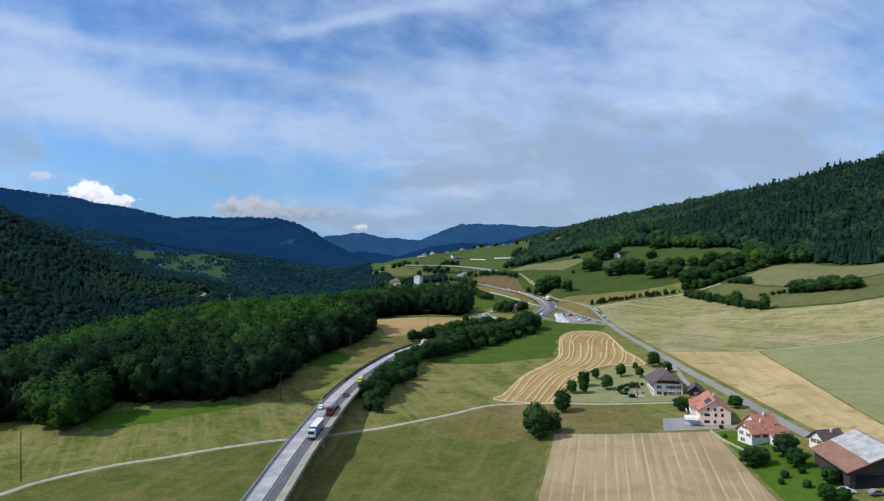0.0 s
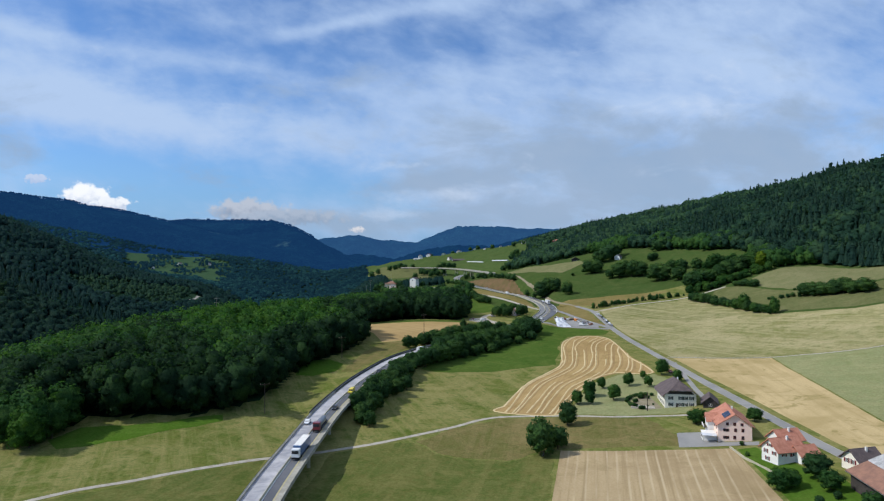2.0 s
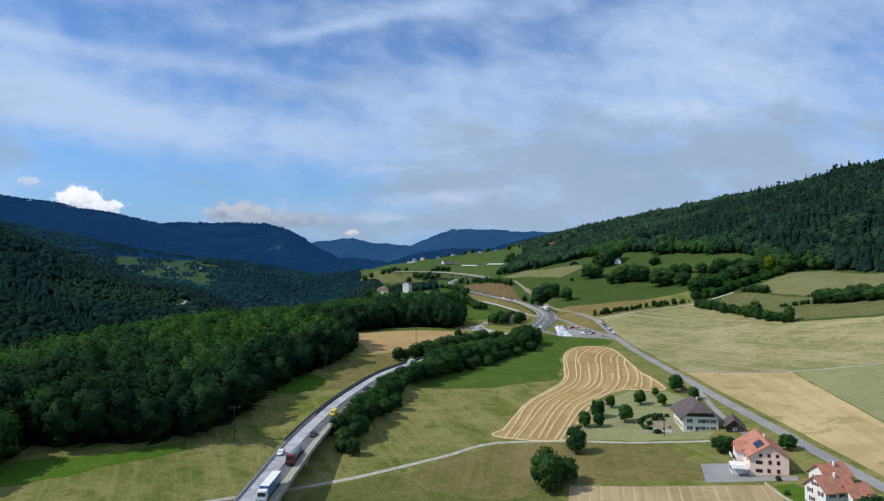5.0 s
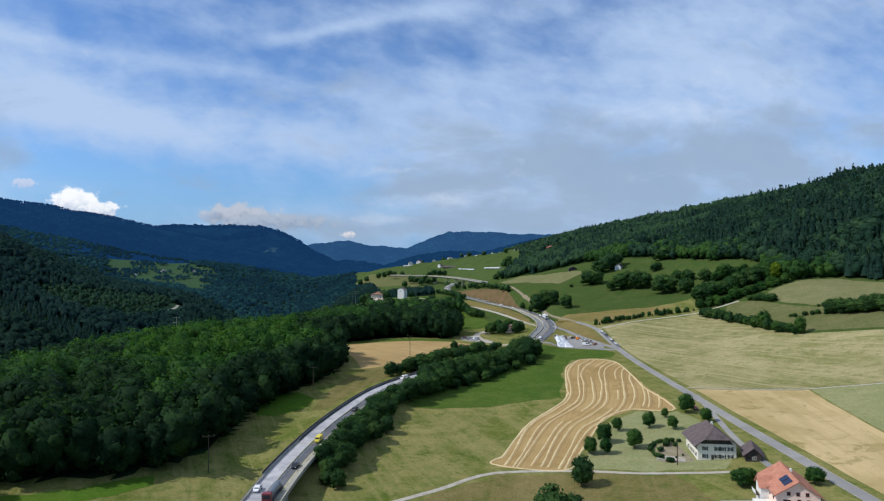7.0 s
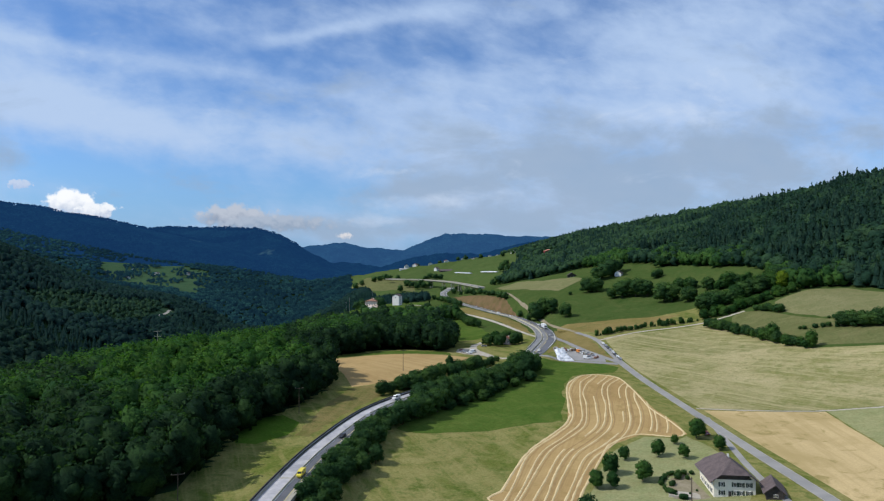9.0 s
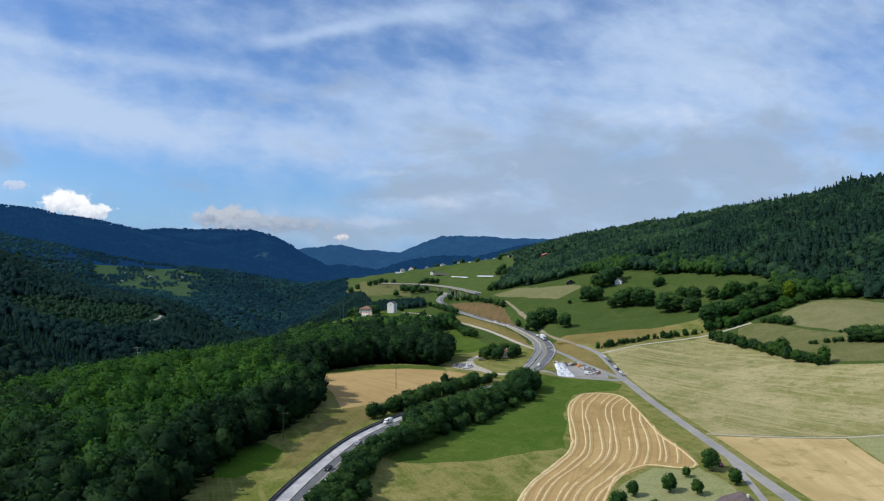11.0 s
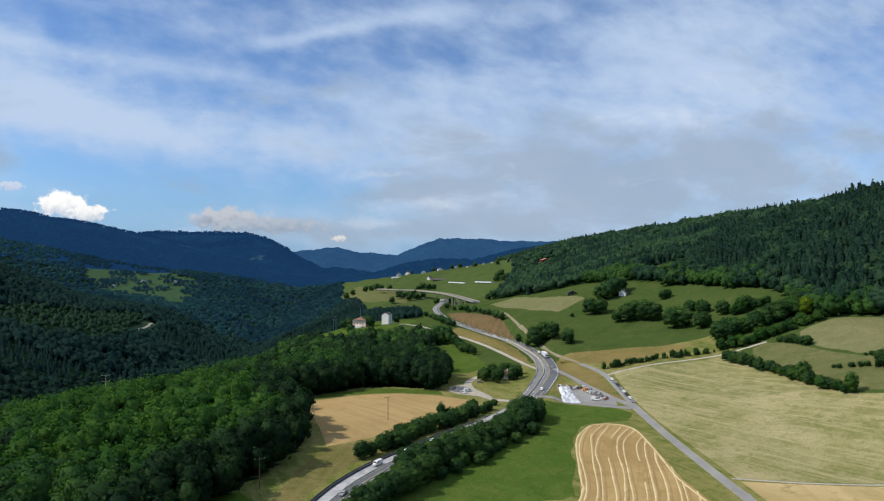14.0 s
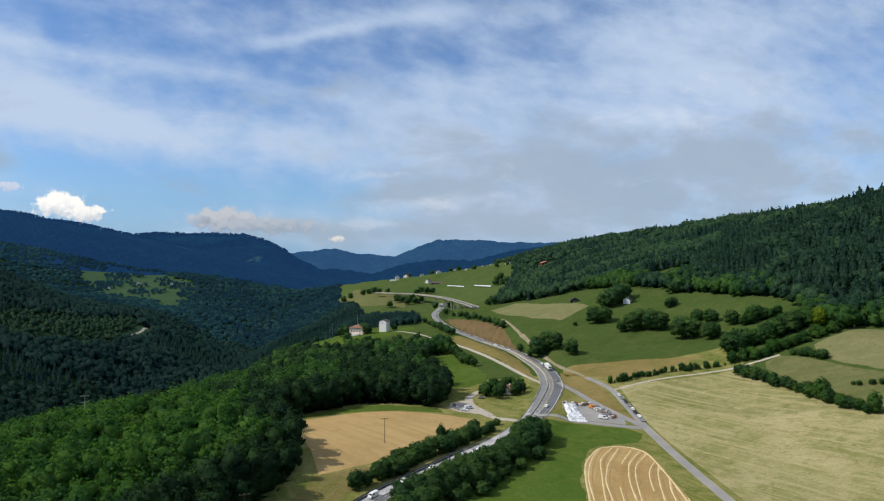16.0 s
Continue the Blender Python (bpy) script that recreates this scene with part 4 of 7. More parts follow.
def furrow(line, field, half):
    """A flat strip of trodden stubble between two straw rows."""
    ok = inside(line[:, 0], line[:, 1], field)
    s, n = sideways(line), len(line)
    a, b = line - s * half, line + s * half
    v = np.concatenate([np.column_stack([q, surface(q[:, 0], q[:, 1]) + 0.075]) for q in (a, b)])
    f = [(i, n + i, n + i + 1, i + 1) for i in range(n - 1) if ok[i] and ok[i + 1]]
    if f:
        tagged(new("wheel_track", mesh_of("wheel_track", v, f, M_FURROW, None, True)), "brown wheel track between the straw rows", "track", "", "structure")


def swath(line, half):
    s, n = sideways(line), len(line)
    w = half * np.array([0.6 + 0.9 * abs(noise.noise((p[0] * 0.3, p[1] * 0.3, 1.0))) for p in line])[:, None]
    rows = []
    for f, up in ((-1, 0.055), (-0.5, 0.17), (0.0, 0.24), (0.5, 0.17), (1, 0.055)):
        q = line + s * w * f
        rows.append(np.column_stack([q, surface(q[:, 0], q[:, 1]) + up]))
    v = np.concatenate(rows)
    f = [(r * n + i, r * n + i + 1, (r + 1) * n + i + 1, (r + 1) * n + i) for r in range(4) for i in range(n - 1)]
    tagged(new("straw_swath", mesh_of("straw_swath", v, f, M_STRAW, None, True)), "pale raised row of cut straw on stubble", "straw", "straw rows")


straw_swaths()


# ---- roads ----
def cross(line, left, right):
    h = line[:, 3]
    return ribbon(line, left * h, right * h)


_land = MAIN[MAIN[:, 1] > ABUTMENT - 3]
drape("road", cross(_land, -0.98, 0.98), M_ASPHALT, 0.10, "dark asphalt main road curving through the valley", "road")
_near = _land[_land[:, 1] < 520]
drape("road", cross(_near, -0.86, 0.02), M_LANE, 0.13, "pale milled road lane under repair", "road")
drape("road", cross(_land[_land[:, 1] > 516], -0.96, 0.06), M_WORN, 0.125, "paler worn asphalt on the inner lanes of the bend", "road")
drape("road", ribbon(VILLAGE_ROAD, -2.3, 2.3), M_OLDROAD, 0.10, "straight worn grey village road", "road")
drape("road", ribbon(QUEUE_ROAD[:19], -2.0, 2.0), M_OLDROAD, 0.11, "narrow grey side road with waiting cars", "road")
drape("track", ribbon(QUEUE_ROAD[18:], -1.3, 1.3), M_DIRT, 0.08, "dry earth track up the bank", "track")
drape("road", ribbon(UPPER_BRANCH, -2.2, 2.2), M_OLDROAD, 0.12, "grey link road to the main road", "road")
drape("road", ribbon(LOWER_BRANCH, -2.4, 2.4), M_OLDROAD, 0.12, "short grey access road", "road")
drape("road", ribbon(SIDE_ROAD, -1.7, 1.7), M_GRAVEL, 0.10, "narrow pale side road below the bank", "road")
drape("track", ribbon(YARD_ROAD, -2.4, 2.4), M_GRAVEL, 0.12, "pale gravel yard track", "track")
drape("path", ribbon(glide([(129, 383.5), (150, 376), (179, 367.5), (215, 358), (260, 349), (300, 332)], 6), -0.7, 0.7), M_GRAVEL, 0.09, "narrow pale path between the fields", "path")
drape("path", ribbon(FRONT_PATH, -0.95, 0.95), M_GRAVEL, 0.08, "pale gravel field path", "path")
drape("track", ribbon(FIELD_TRACK, -1.3, 1.3), M_GRAVEL, 0.10, "pale farm track along the hedge", "track")
drape("road", ribbon(glide([(-487, 1255), (-490, 1290), (-494, 1330), (-508, 1395)], 12), -2.2, 2.2), M_GRAVEL, 0.4, "pale bend of a road on the far slope", "road")
drape("road", ribbon(DRIVE, -1.2, 1.2), M_OLDROAD, 0.12, "grey drive beside the farmhouse", "road")
drape("yard", [[(91, 515), (93, 541), (105, 546), (112, 546), (121, 508), (119, 499), (100, 511)]], M_OLDROAD, 0.09, "grey tarmac storage yard", "yard")
drape("yard", [[(24, 535), (26, 549), (36, 556), (44, 535), (50, 520), (40, 522), (30, 526)]], M_GRAVEL, 0.09, "pale gravel yard by the wood", "yard")
drape("yard", [[(86.5, 253.6), (97, 251), (95, 239.2), (107.8, 236.2), (106.1, 232.6), (94, 235.4), (81.8, 238.6)]], M_OLDROAD, 0.09, "grey paved yard beside the pink house", "yard")


drape("garden_bed", [[(82, 289), (86.5, 286.4), (93, 287), (93.4, 300), (93.8, 308), (87, 305), (83.4, 298)]], M_DIRT, 0.06, "vegetable beds beside the farmhouse", "garden")


def painted(line, offset, half, mat, lift, label, gaps=None):
    h = line[:, 3:4] / 5.5
    q = np.column_stack([line[:, :2] + sideways(line) * offset * h, line[:, 2:]])
    quads = ribbon(q, -half, half)
    if gaps:
        quads = [quad for i, quad in enumerate(quads) if i % gaps[1] < gaps[0]]
    drape("road_marking", quads, mat, lift, label, "road marking")


_bend = _land[_land[:, 1] > 524]
painted(_land[_land[:, 1] < 530], 0.5, 0.12, M_WHITE, 0.17, "white line along the road's middle")
painted(_land[_land[:, 1] < 530], 3.4, 0.13, M_YELLOW, 0.17, "yellow line along the lane's edge")
painted(_bend, 0.5, 0.12, M_YELLOW, 0.17, "yellow line along the bend's middle")
painted(_bend, 0.95, 0.12, M_YELLOW, 0.17, "second yellow line along the bend's middle")
painted(_land, 4.9, 0.12, M_WHITE, 0.17, "white edge line")
painted(_land[_land[:, 1] > 500], -4.7, 0.12, M_WHITE, 0.17, "white edge line")
painted(_land[_land[:, 1] > 500], -1.2, 0.12, M_WHITE, 0.17, "broken white lane line", (1, 2))
_v = np.column_stack([VILLAGE_ROAD, np.zeros(len(VILLAGE_ROAD)), np.full(len(VILLAGE_ROAD), 5.5)])
painted(_v, 2.1, 0.07, M_PALECONC, 0.16, "worn pale edge line")
painted(_v, -2.1, 0.07, M_PALECONC, 0.16, "worn pale edge line")


def sweep(name, line, profile, mat, parent, label="", closed=True):
    """A cross-section of (offset to the right, height) carried along a line with heights."""
    s, n, k = sideways(line), len(line), len(profile)
    rows = [np.column_stack([line[:, :2] + s * o, line[:, 2] + z]) for o, z in profile]
    v = np.concatenate(rows)
    f = [(r * n + i, ((r + 1) % k) * n + i, ((r + 1) % k) * n + i + 1, r * n + i + 1) for r in range(k if closed else k - 1) for i in range(n - 1)]
    me = mesh_of(name, v, f, mat)
    if closed:
        bm = bmesh.new()
        bm.from_mesh(me)
        bm.verts.ensure_lookup_table()
        for e in (0, n - 1):
            bm.faces.new([bm.verts[r * n + e] for r in range(k)])
        bmesh.ops.recalc_face_normals(bm, faces=bm.faces)
        bm.to_mesh(me)
        bm.free()
    ob = new(name, me)
    ob.parent = parent
    return tagged(ob, label) if label else ob


def viaduct():
    via = empty("viaduct", Matrix.Identity(4), "long concrete road viaduct on slender piers", "bridge", kind="structure")
    line = MAIN[MAIN[:, 1] < ABUTMENT + 7]
    sweep("deck", line, [(-5.6, 0), (5.6, 0), (5.6, -0.5), (3.4, -1.9), (-3.4, -1.9), (-5.6, -0.5)], M_CONCRETE, via)
    sweep("lane", line, [(-5.0, 0.03), (0.1, 0.03), (0.1, 0.006), (-5.0, 0.006)], M_LANE, via, "pale milled lane under repair")
    sweep("lane", line, [(0.1, 0.03), (3.2, 0.03), (3.2, 0.006), (0.1, 0.006)], M_ASPHALT, via, "dark asphalt lane in use")
    sweep("line", line, [(0.35, 0.05), (0.65, 0.05), (0.65, 0.034), (0.35, 0.034)], M_WHITE, via, "white centre line")
    sweep("line", line, [(3.25, 0.05), (3.6, 0.05), (3.6, 0.034), (3.25, 0.034)], M_YELLOW, via, "yellow edge line")
    sweep("parapet", line, [(3.75, 0.0), (3.75, 0.12), (5.1, 0.14), (5.2, 0.62), (5.7, 0.62), (5.75, -0.55), (5.6, -0.55)], M_CONCRETE, via, "pale concrete kerb and fascia")
    sweep("parapet", line, [(-5.7, -0.55), (-5.75, 0.5), (-5.2, 0.5), (-5.1, 0.0)], M_CONCRETE, via)
    s = sideways(line)
    for y in (-220, -190, -160, -130, -100, -70, -40, -10, 20, 50, 80, 110, 140, 170, 201, 232, 263):
        i = int(np.argmin(np.abs(line[:, 1] - y)))
        for o in (-2.6, 2.6):
            x, yy = line[i, :2] + s[i] * o
            g = float(surface(x, yy))
            part("pier", tube((x, yy, g - 0.5), (x, yy, line[i, 2] - 1.8), 0.62, 0.55, 12), M_CONCRETE, via)
    x, y, z = line[-1, :3]
    part("abutment", box(x - 5.6, x + 5.6, y - 2.5, y + 4, z - 6, z - 0.02, bevel=0.1), M_CONCRETE, via)


viaduct()


def guard_rail(line, offset, label, top=0.75):
    """A steel rail on posts beside a road."""
    rail = empty("guard_rail", Matrix.Identity(4), label, "guard rail", "guard rails beside the road")
    q = line.copy()
    q[:, :2] += sideways(line) * offset * (line[:, 3:4] / 5.5)
    sweep("rail", q, [(0, top), (0.07, top - 0.06), (0.02, top - 0.16), (0.07, top - 0.26), (0, top - 0.32), (-0.03, top - 0.16)], M_STEEL, rail)
    post = mesh_of("post", [(x, y, z) for z in (-0.3, top) for x, y in ((-.06, -.06), (.06, -.06), (.06, .06), (-.06, .06))],
                   [(0, 1, 5, 4), (1, 2, 6, 5), (2, 3, 7, 6), (3, 0, 4, 7), (4, 5, 6, 7), (3, 2, 1, 0)], M_STEEL)
    for p in q[::2]:
        ob = new("post", post)
        ob.location, ob.parent = p[:3], rail


guard_rail(MAIN[(MAIN[:, 1] < 470)], -5.35, "steel guard rail along the verge", 1.0)
guard_rail(MAIN[(MAIN[:, 1] > ABUTMENT) & (MAIN[:, 1] < 460)], 5.3, "steel guard rail above the bushes", 0.9)
guard_rail(MAIN[(MAIN[:, 1] > 530) & (MAIN[:, 1] < 800)], -5.4, "pale steel guard rail inside the bend", 0.95)
guard_rail(MAIN[(MAIN[:, 1] > 500) & (MAIN[:, 1] < 600)], 5.45, "pale steel guard rail outside the bend", 0.95)


def verge_wall():
    """The low wall along the outer verge, west of the road; its dark colour takes in the shadow there."""
    wall = empty("verge_wall", Matrix.Identity(4), "low dark wall along the road's verge", "wall", kind="structure")
    line = MAIN[(MAIN[:, 1] > ABUTMENT - 30) & (MAIN[:, 1] < 450)].copy()
    sweep("panel", line, [(-6.0, -0.6), (-6.0, 1.25), (-5.75, 1.25), (-5.75, -0.6)], M_DARKCONC, wall)


verge_wall()


def divider():
    """The low white barrier that closes the lane under repair."""
    thing = empty("lane_divider", Matrix.Identity(4), "low white barrier along the closed lane", "barrier", kind="structure")
    line = MAIN[MAIN[:, 1] < 440]
    q = line.copy()
    q[:, :2] += sideways(line) * 0.1
    q[:, 2] += 0.05
    sweep("barrier", q, [(-0.25, 0), (-0.12, 0.3), (-0.08, 0.6), (0.08, 0.6), (0.12, 0.3), (0.25, 0)], M_PALECONC, thing)


divider()


def bend_kerb(offset, from_y, to_y, label):
    """A pale concrete barrier along the bend."""
    thing = empty("concrete_barrier", Matrix.Identity(4), label, "barrier", kind="structure")
    line = MAIN[(MAIN[:, 1] > from_y) & (MAIN[:, 1] < to_y)].copy()
    line[:, :2] += sideways(line) * offset * line[:, 3:4] / 5.5
    line[:, 2] = surface(line[:, 0], line[:, 1]) + 0.1
    sweep("barrier", line, [(-0.32, 0), (-0.16, 0.35), (-0.12, 0.85), (0.12, 0.85), (0.16, 0.35), (0.32, 0)], M_PALECONC, thing)


bend_kerb(-1.9, 505, 790, "long white barrier between the lanes of the bend")
bend_kerb(-5.2, 540, 730, "white concrete barrier inside the bend")


# ---- trees ----
_t = (1 + 5 ** 0.5) / 2
ICO_V = np.array([(-1, _t, 0), (1, _t, 0), (-1, -_t, 0), (1, -_t, 0), (0, -1, _t), (0, 1, _t), (0, -1, -_t), (0, 1, -_t), (_t, 0, -1), (_t, 0, 1), (-_t, 0, -1), (-_t, 0, 1)]) / (1 + _t * _t) ** 0.5
ICO_F = np.array([(0, 11, 5), (0, 5, 1), (0, 1, 7), (0, 7, 10), (0, 10, 11), (1, 5, 9), (5, 11, 4), (11, 10, 2), (10, 7, 6), (7, 1, 8), (3, 9, 4), (3, 4, 2), (3, 2, 6), (3, 6, 8), (3, 8, 9), (4, 9, 5), (2, 4, 11), (6, 2, 10), (8, 6, 7), (9, 8, 1)])


def cards(rng, pos, out, size, spread):
    """Small bent leaf sprays, two triangles each, that face more or less outwards."""
    n = len(pos)
    normal = out + spread * rng.normal(size=(n, 3))
    normal /= np.linalg.norm(normal, axis=1)[:, None]
    a = np.cross(normal, rng.normal(size=(n, 3)))
    a /= np.linalg.norm(a, axis=1)[:, None]
    b = np.cross(normal, a)
    w = (size * rng.uniform(0.6, 1.25, n))[:, None]
    lift = normal * w * 0.25
    v = np.stack([pos - a * w - b * w * 0.5, pos + a * w * 0.2 - b * w + lift, pos + a * w + b * w * 0.4, pos - a * w * 0.3 + b * w + lift], 1).reshape(-1, 3)
    k = np.arange(n)[:, None] * 4
    soft = out * 0.75 + normal * 0.45
    soft /= np.linalg.norm(soft, axis=1)[:, None]
    return v, np.concatenate([k + [0, 1, 2], k + [0, 2, 3]]), np.repeat(soft, 4, 0)


def broad_crown(rng, high, wide, leaves, size, lobes=8, base=0.22):
    """A domed crown of several lobes: a core in each and leaf sprays over it."""
    vs, fs, ns, n = [], [], [], 0
    centre = high * (base + (1 - base) * 0.46)
    rz = high * (1 - base) * 0.5
    spots, radii = [np.array([0, 0, centre])], [np.array([wide * 0.78, wide * 0.78, rz * 0.98])]
    for k in range(lobes):
        a = 2.4 * k + rng.uniform(-0.3, 0.3)
        u = -0.86 + 1.66 * (k + rng.uniform(0.2, 0.8)) / lobes
        r = wide * 0.62 * math.sqrt(max(0.06, 1 - max(u, 0) ** 2)) * rng.uniform(0.8, 1.1) * (0.92 if u < 0 else 1.0)
        spots.append(np.array([r * math.cos(a), r * math.sin(a), centre + rz * u * 0.80]))
        radii.append(np.array([1, 1, 0.9]) * wide * rng.uniform(0.27, 0.44) * (9 / lobes) ** 0.25)
    for c, r in zip(spots, radii):
        vs.append(c + ICO_V * r * 0.93 * rng.uniform(0.85, 1.08, (12, 1)))
        fs.append(ICO_F + n)
        out = ICO_V * 0.6 + (c - spots[0]) / wide * 0.5
        ns.append(out / np.linalg.norm(out, axis=1)[:, None])
        n += 12
    share = np.array([np.prod(r) ** (2 / 3) for r in radii])
    share[0] *= 0.5
    count = (leaves * share / share.sum()).astype(int)
    for c, r, k in zip(spots, radii, count):
        d = rng.normal(size=(k, 3))
        d /= np.linalg.norm(d, axis=1)[:, None]
        d[:, 2] = np.where(d[:, 2] < -0.75, -d[:, 2], d[:, 2])
        v, f, g = cards(rng, c + d * r * rng.uniform(0.90, 1.10, (k, 1)), d, size, 0.5)
        vs.append(v)
        fs.append(f + n)
        ns.append(g)
        n += len(v)
    v = np.concatenate(vs)
    v[:, 2] = np.maximum(v[:, 2], high * base * 0.6)
    return v, np.concatenate(fs), np.concatenate(ns)


def spruce_crown(rng, high, wide, leaves, size, base=0.1):
    """Drooping whorls of sprays round a narrow cone."""
    k = 7
    ring = np.array([(math.cos(2 * math.pi * i / k), math.sin(2 * math.pi * i / k), 0) for i in range(k)])
    core = np.concatenate([ring * wide * 0.85 * rng.uniform(0.8, 1.1, (k, 1)) + (0, 0, high * base), ring * wide * 0.50 * rng.uniform(0.8, 1.1, (k, 1)) + (0, 0, high * 0.5), [(0, 0, high)]])
    f = [(i, (i + 1) % k, k + (i + 1) % k) for i in range(k)] + [(i, k + (i + 1) % k, k + i) for i in range(k)] + [(k + i, k + (i + 1) % k, 2 * k) for i in range(k)]
    u = np.minimum(1 - np.sqrt(rng.uniform(0.0, 1.0, leaves)), 0.95)
    tier = np.round(u * 9) / 9 * 0.7 + u * 0.3
    a = rng.uniform(0, 2 * math.pi, leaves)
    r = wide * (1 - tier) * rng.uniform(0.75, 1.15, leaves)
    d = np.stack([np.cos(a), np.sin(a), np.full(leaves, 0.45)], 1)
    p = np.stack([np.cos(a) * r, np.sin(a) * r, high * (base + (1 - base) * tier)], 1)
    v, g, soft = cards(rng, p, d, size, 0.3)
    v = v.reshape(-1, 4, 3)
    v[:, 2:, 2] -= 0.3 * size
    rim = core * (1, 1, 0) / wide + (0, 0, 0.45)
    rim = rim / np.linalg.norm(rim, axis=1)[:, None]
    return np.concatenate([core, v.reshape(-1, 3)]), np.concatenate([np.array(f), g + len(core)]), np.concatenate([rim, soft])


def trunk_mesh(rng, high, thick):
    bm = tube((0, 0, -0.4), (0.1, 0.05, high * 0.30), thick, thick * 0.75, 8)
    tube((0.1, 0.05, high * 0.28), (0.0, 0.1, high * 0.62), thick * 0.75, thick * 0.35, 7, bm)
    for _ in range(4):
        a = rng.uniform(0, 2 * math.pi)
        tube((0.05, 0.05, high * rng.uniform(0.28, 0.42)), (high * 0.2 * math.cos(a), high * 0.2 * math.sin(a), high * rng.uniform(0.5, 0.68)), thick * 0.4, thick * 0.15, 6, bm)
    me = bpy.data.meshes.new("trunk")
    bm.to_mesh(me)
    bm.free()
    me.materials.append(M_BARK)
    return me


RNG = np.random.default_rng(7)
# one metre high patterns, scaled as they are planted
TREES = {}
for key, leaf, kind, n, size, wide in (("broad", L_BROAD, "b", 950, 0.027, 0.36), ("dark", L_DARK, "b", 1000, 0.028, 0.40), ("bright", L_BRIGHT, "b", 950, 0.027, 0.36),
                                       ("fresh", L_FRESH_LIT, "b", 950, 0.027, 0.40), ("fruit", L_BROAD, "b", 950, 0.032, 0.44), ("bush", L_DARK, "b", 900, 0.033, 0.50), ("spruce", L_CONIFER, "s", 320, 0.040, 0.17)):
    TREES[key] = []
    for _ in range(4):
        v, f, g = spruce_crown(RNG, 1.0, wide, n, size) if kind == "s" else broad_crown(RNG, 1.0, wide, n, size, 15, {"bush": 0.02, "dark": 0.05, "fruit": 0.10}.get(key, 0.05))
        TREES[key].append((mesh_of("crown", v, f, leaf, None, True, g), trunk_mesh(RNG, 1.0, 0.022)))
KIND_WORDS = {"broad": "tree", "dark": "tree", "bright": "tree", "fresh": "tree", "fruit": "fruit_tree", "bush": "bush", "spruce": "spruce"}


FAR_TREES = []   # too far off to tell apart: x, y, height, fatness


def plant(kind, x, y, high, label, group="", fat=1.0, sink=0.0):
    if y > 775 and kind != "bush":
        FAR_TREES.append((x, y, high, fat))
        return
    crown, trunk = TREES[kind][int(RNG.integers(4))]
    m = Matrix.LocRotScale((x, y, float(surface(x, y)) - sink), Euler((0, 0, RNG.uniform(0, 6.28))), (high * fat, high * fat, high))
    ob = empty(KIND_WORDS[kind], m, label, "bush" if kind == "bush" else "tree", group)
    for name, me in (("trunk", trunk), ("crown", crown)):
        new(name, me).parent = ob


def row(points, n, high, kinds, label, group, wander=2.0, fat=1.25):
    line = glide(points, 1.0)
    for k in np.linspace(0, len(line) - 1, n).astype(int):
        x, y = line[k, :2] + RNG.uniform(-wander, wander, 2)
        plant(kinds[int(RNG.integers(len(kinds)))], x, y, RNG.uniform(*high), label, group, fat * RNG.uniform(0.85, 1.15))


# orchard below the farmhouse
for x, y, h, k in ((60.3, 301.5, 6.6, "fruit"), (65.8, 300.6, 6.0, "fruit"), (68.5, 312, 8.0, "fruit"), (77, 324.4, 5.6, "fruit"), (77.6, 304.5, 7.6, "fruit"), (90, 325.5, 6.8, "fruit"),
                   (100.5, 336.3, 4.2, "fruit"), (98.2, 321.4, 5.6, "fruit"), (111.5, 341, 8.6, "fruit"), (114, 327, 6.0, "fruit")):
    plant(k, x, y, h, "small round fruit tree standing in the orchard grass", "orchard trees", 1.0)
plant("dark", 51, 273.6, 10.5, "leafy tree beside the field path", "", 1.0)
plant("dark", 35.3, 243.5, 14.0, "broad dark tree alone in the meadow", "", 1.05)
plant("dark", 42.5, 249.4, 8.5, "smaller dark tree beside the lone tree", "", 1.3)
# gardens
for x, y, h in ((97, 262, 6.0), (100.5, 264.5, 4.6), (116.9, 258, 5.5), (93.5, 196, 6.5), (97, 197, 5.5), (106.5, 200.5, 8), (105.2, 192, 6), (107, 178, 5.2), (100, 168, 4.5), (103, 166, 4)):
    plant("dark" if h > 7 else "fruit", x, y, h, "leafy garden tree near the houses", "garden trees", 1.3)
for x, y, h in ((86, 300, 1.6), (89, 304, 2.4), (84, 293, 1.2), (85, 299, 1.8), (90, 306, 2.6), (92, 303, 1.6), (88, 291, 0.9), (91, 293, 0.8), (86, 290, 0.8), (101, 234, 1.6), (98, 224, 1.5), (98, 185, 2.4), (104, 187, 2.2), (95, 181, 1.8), (100, 177, 2.4)):
    plant("bush", x, y, h, "low clipped garden bush", "garden bushes", 1.2)
row([(85, 287.5), (82, 294), (83, 302), (88, 308), (95, 307)], 17, (1.1, 2.1), ["bush"], "rounded bush in the farm garden hedge", "farm garden hedge", 0.4, 1.4)
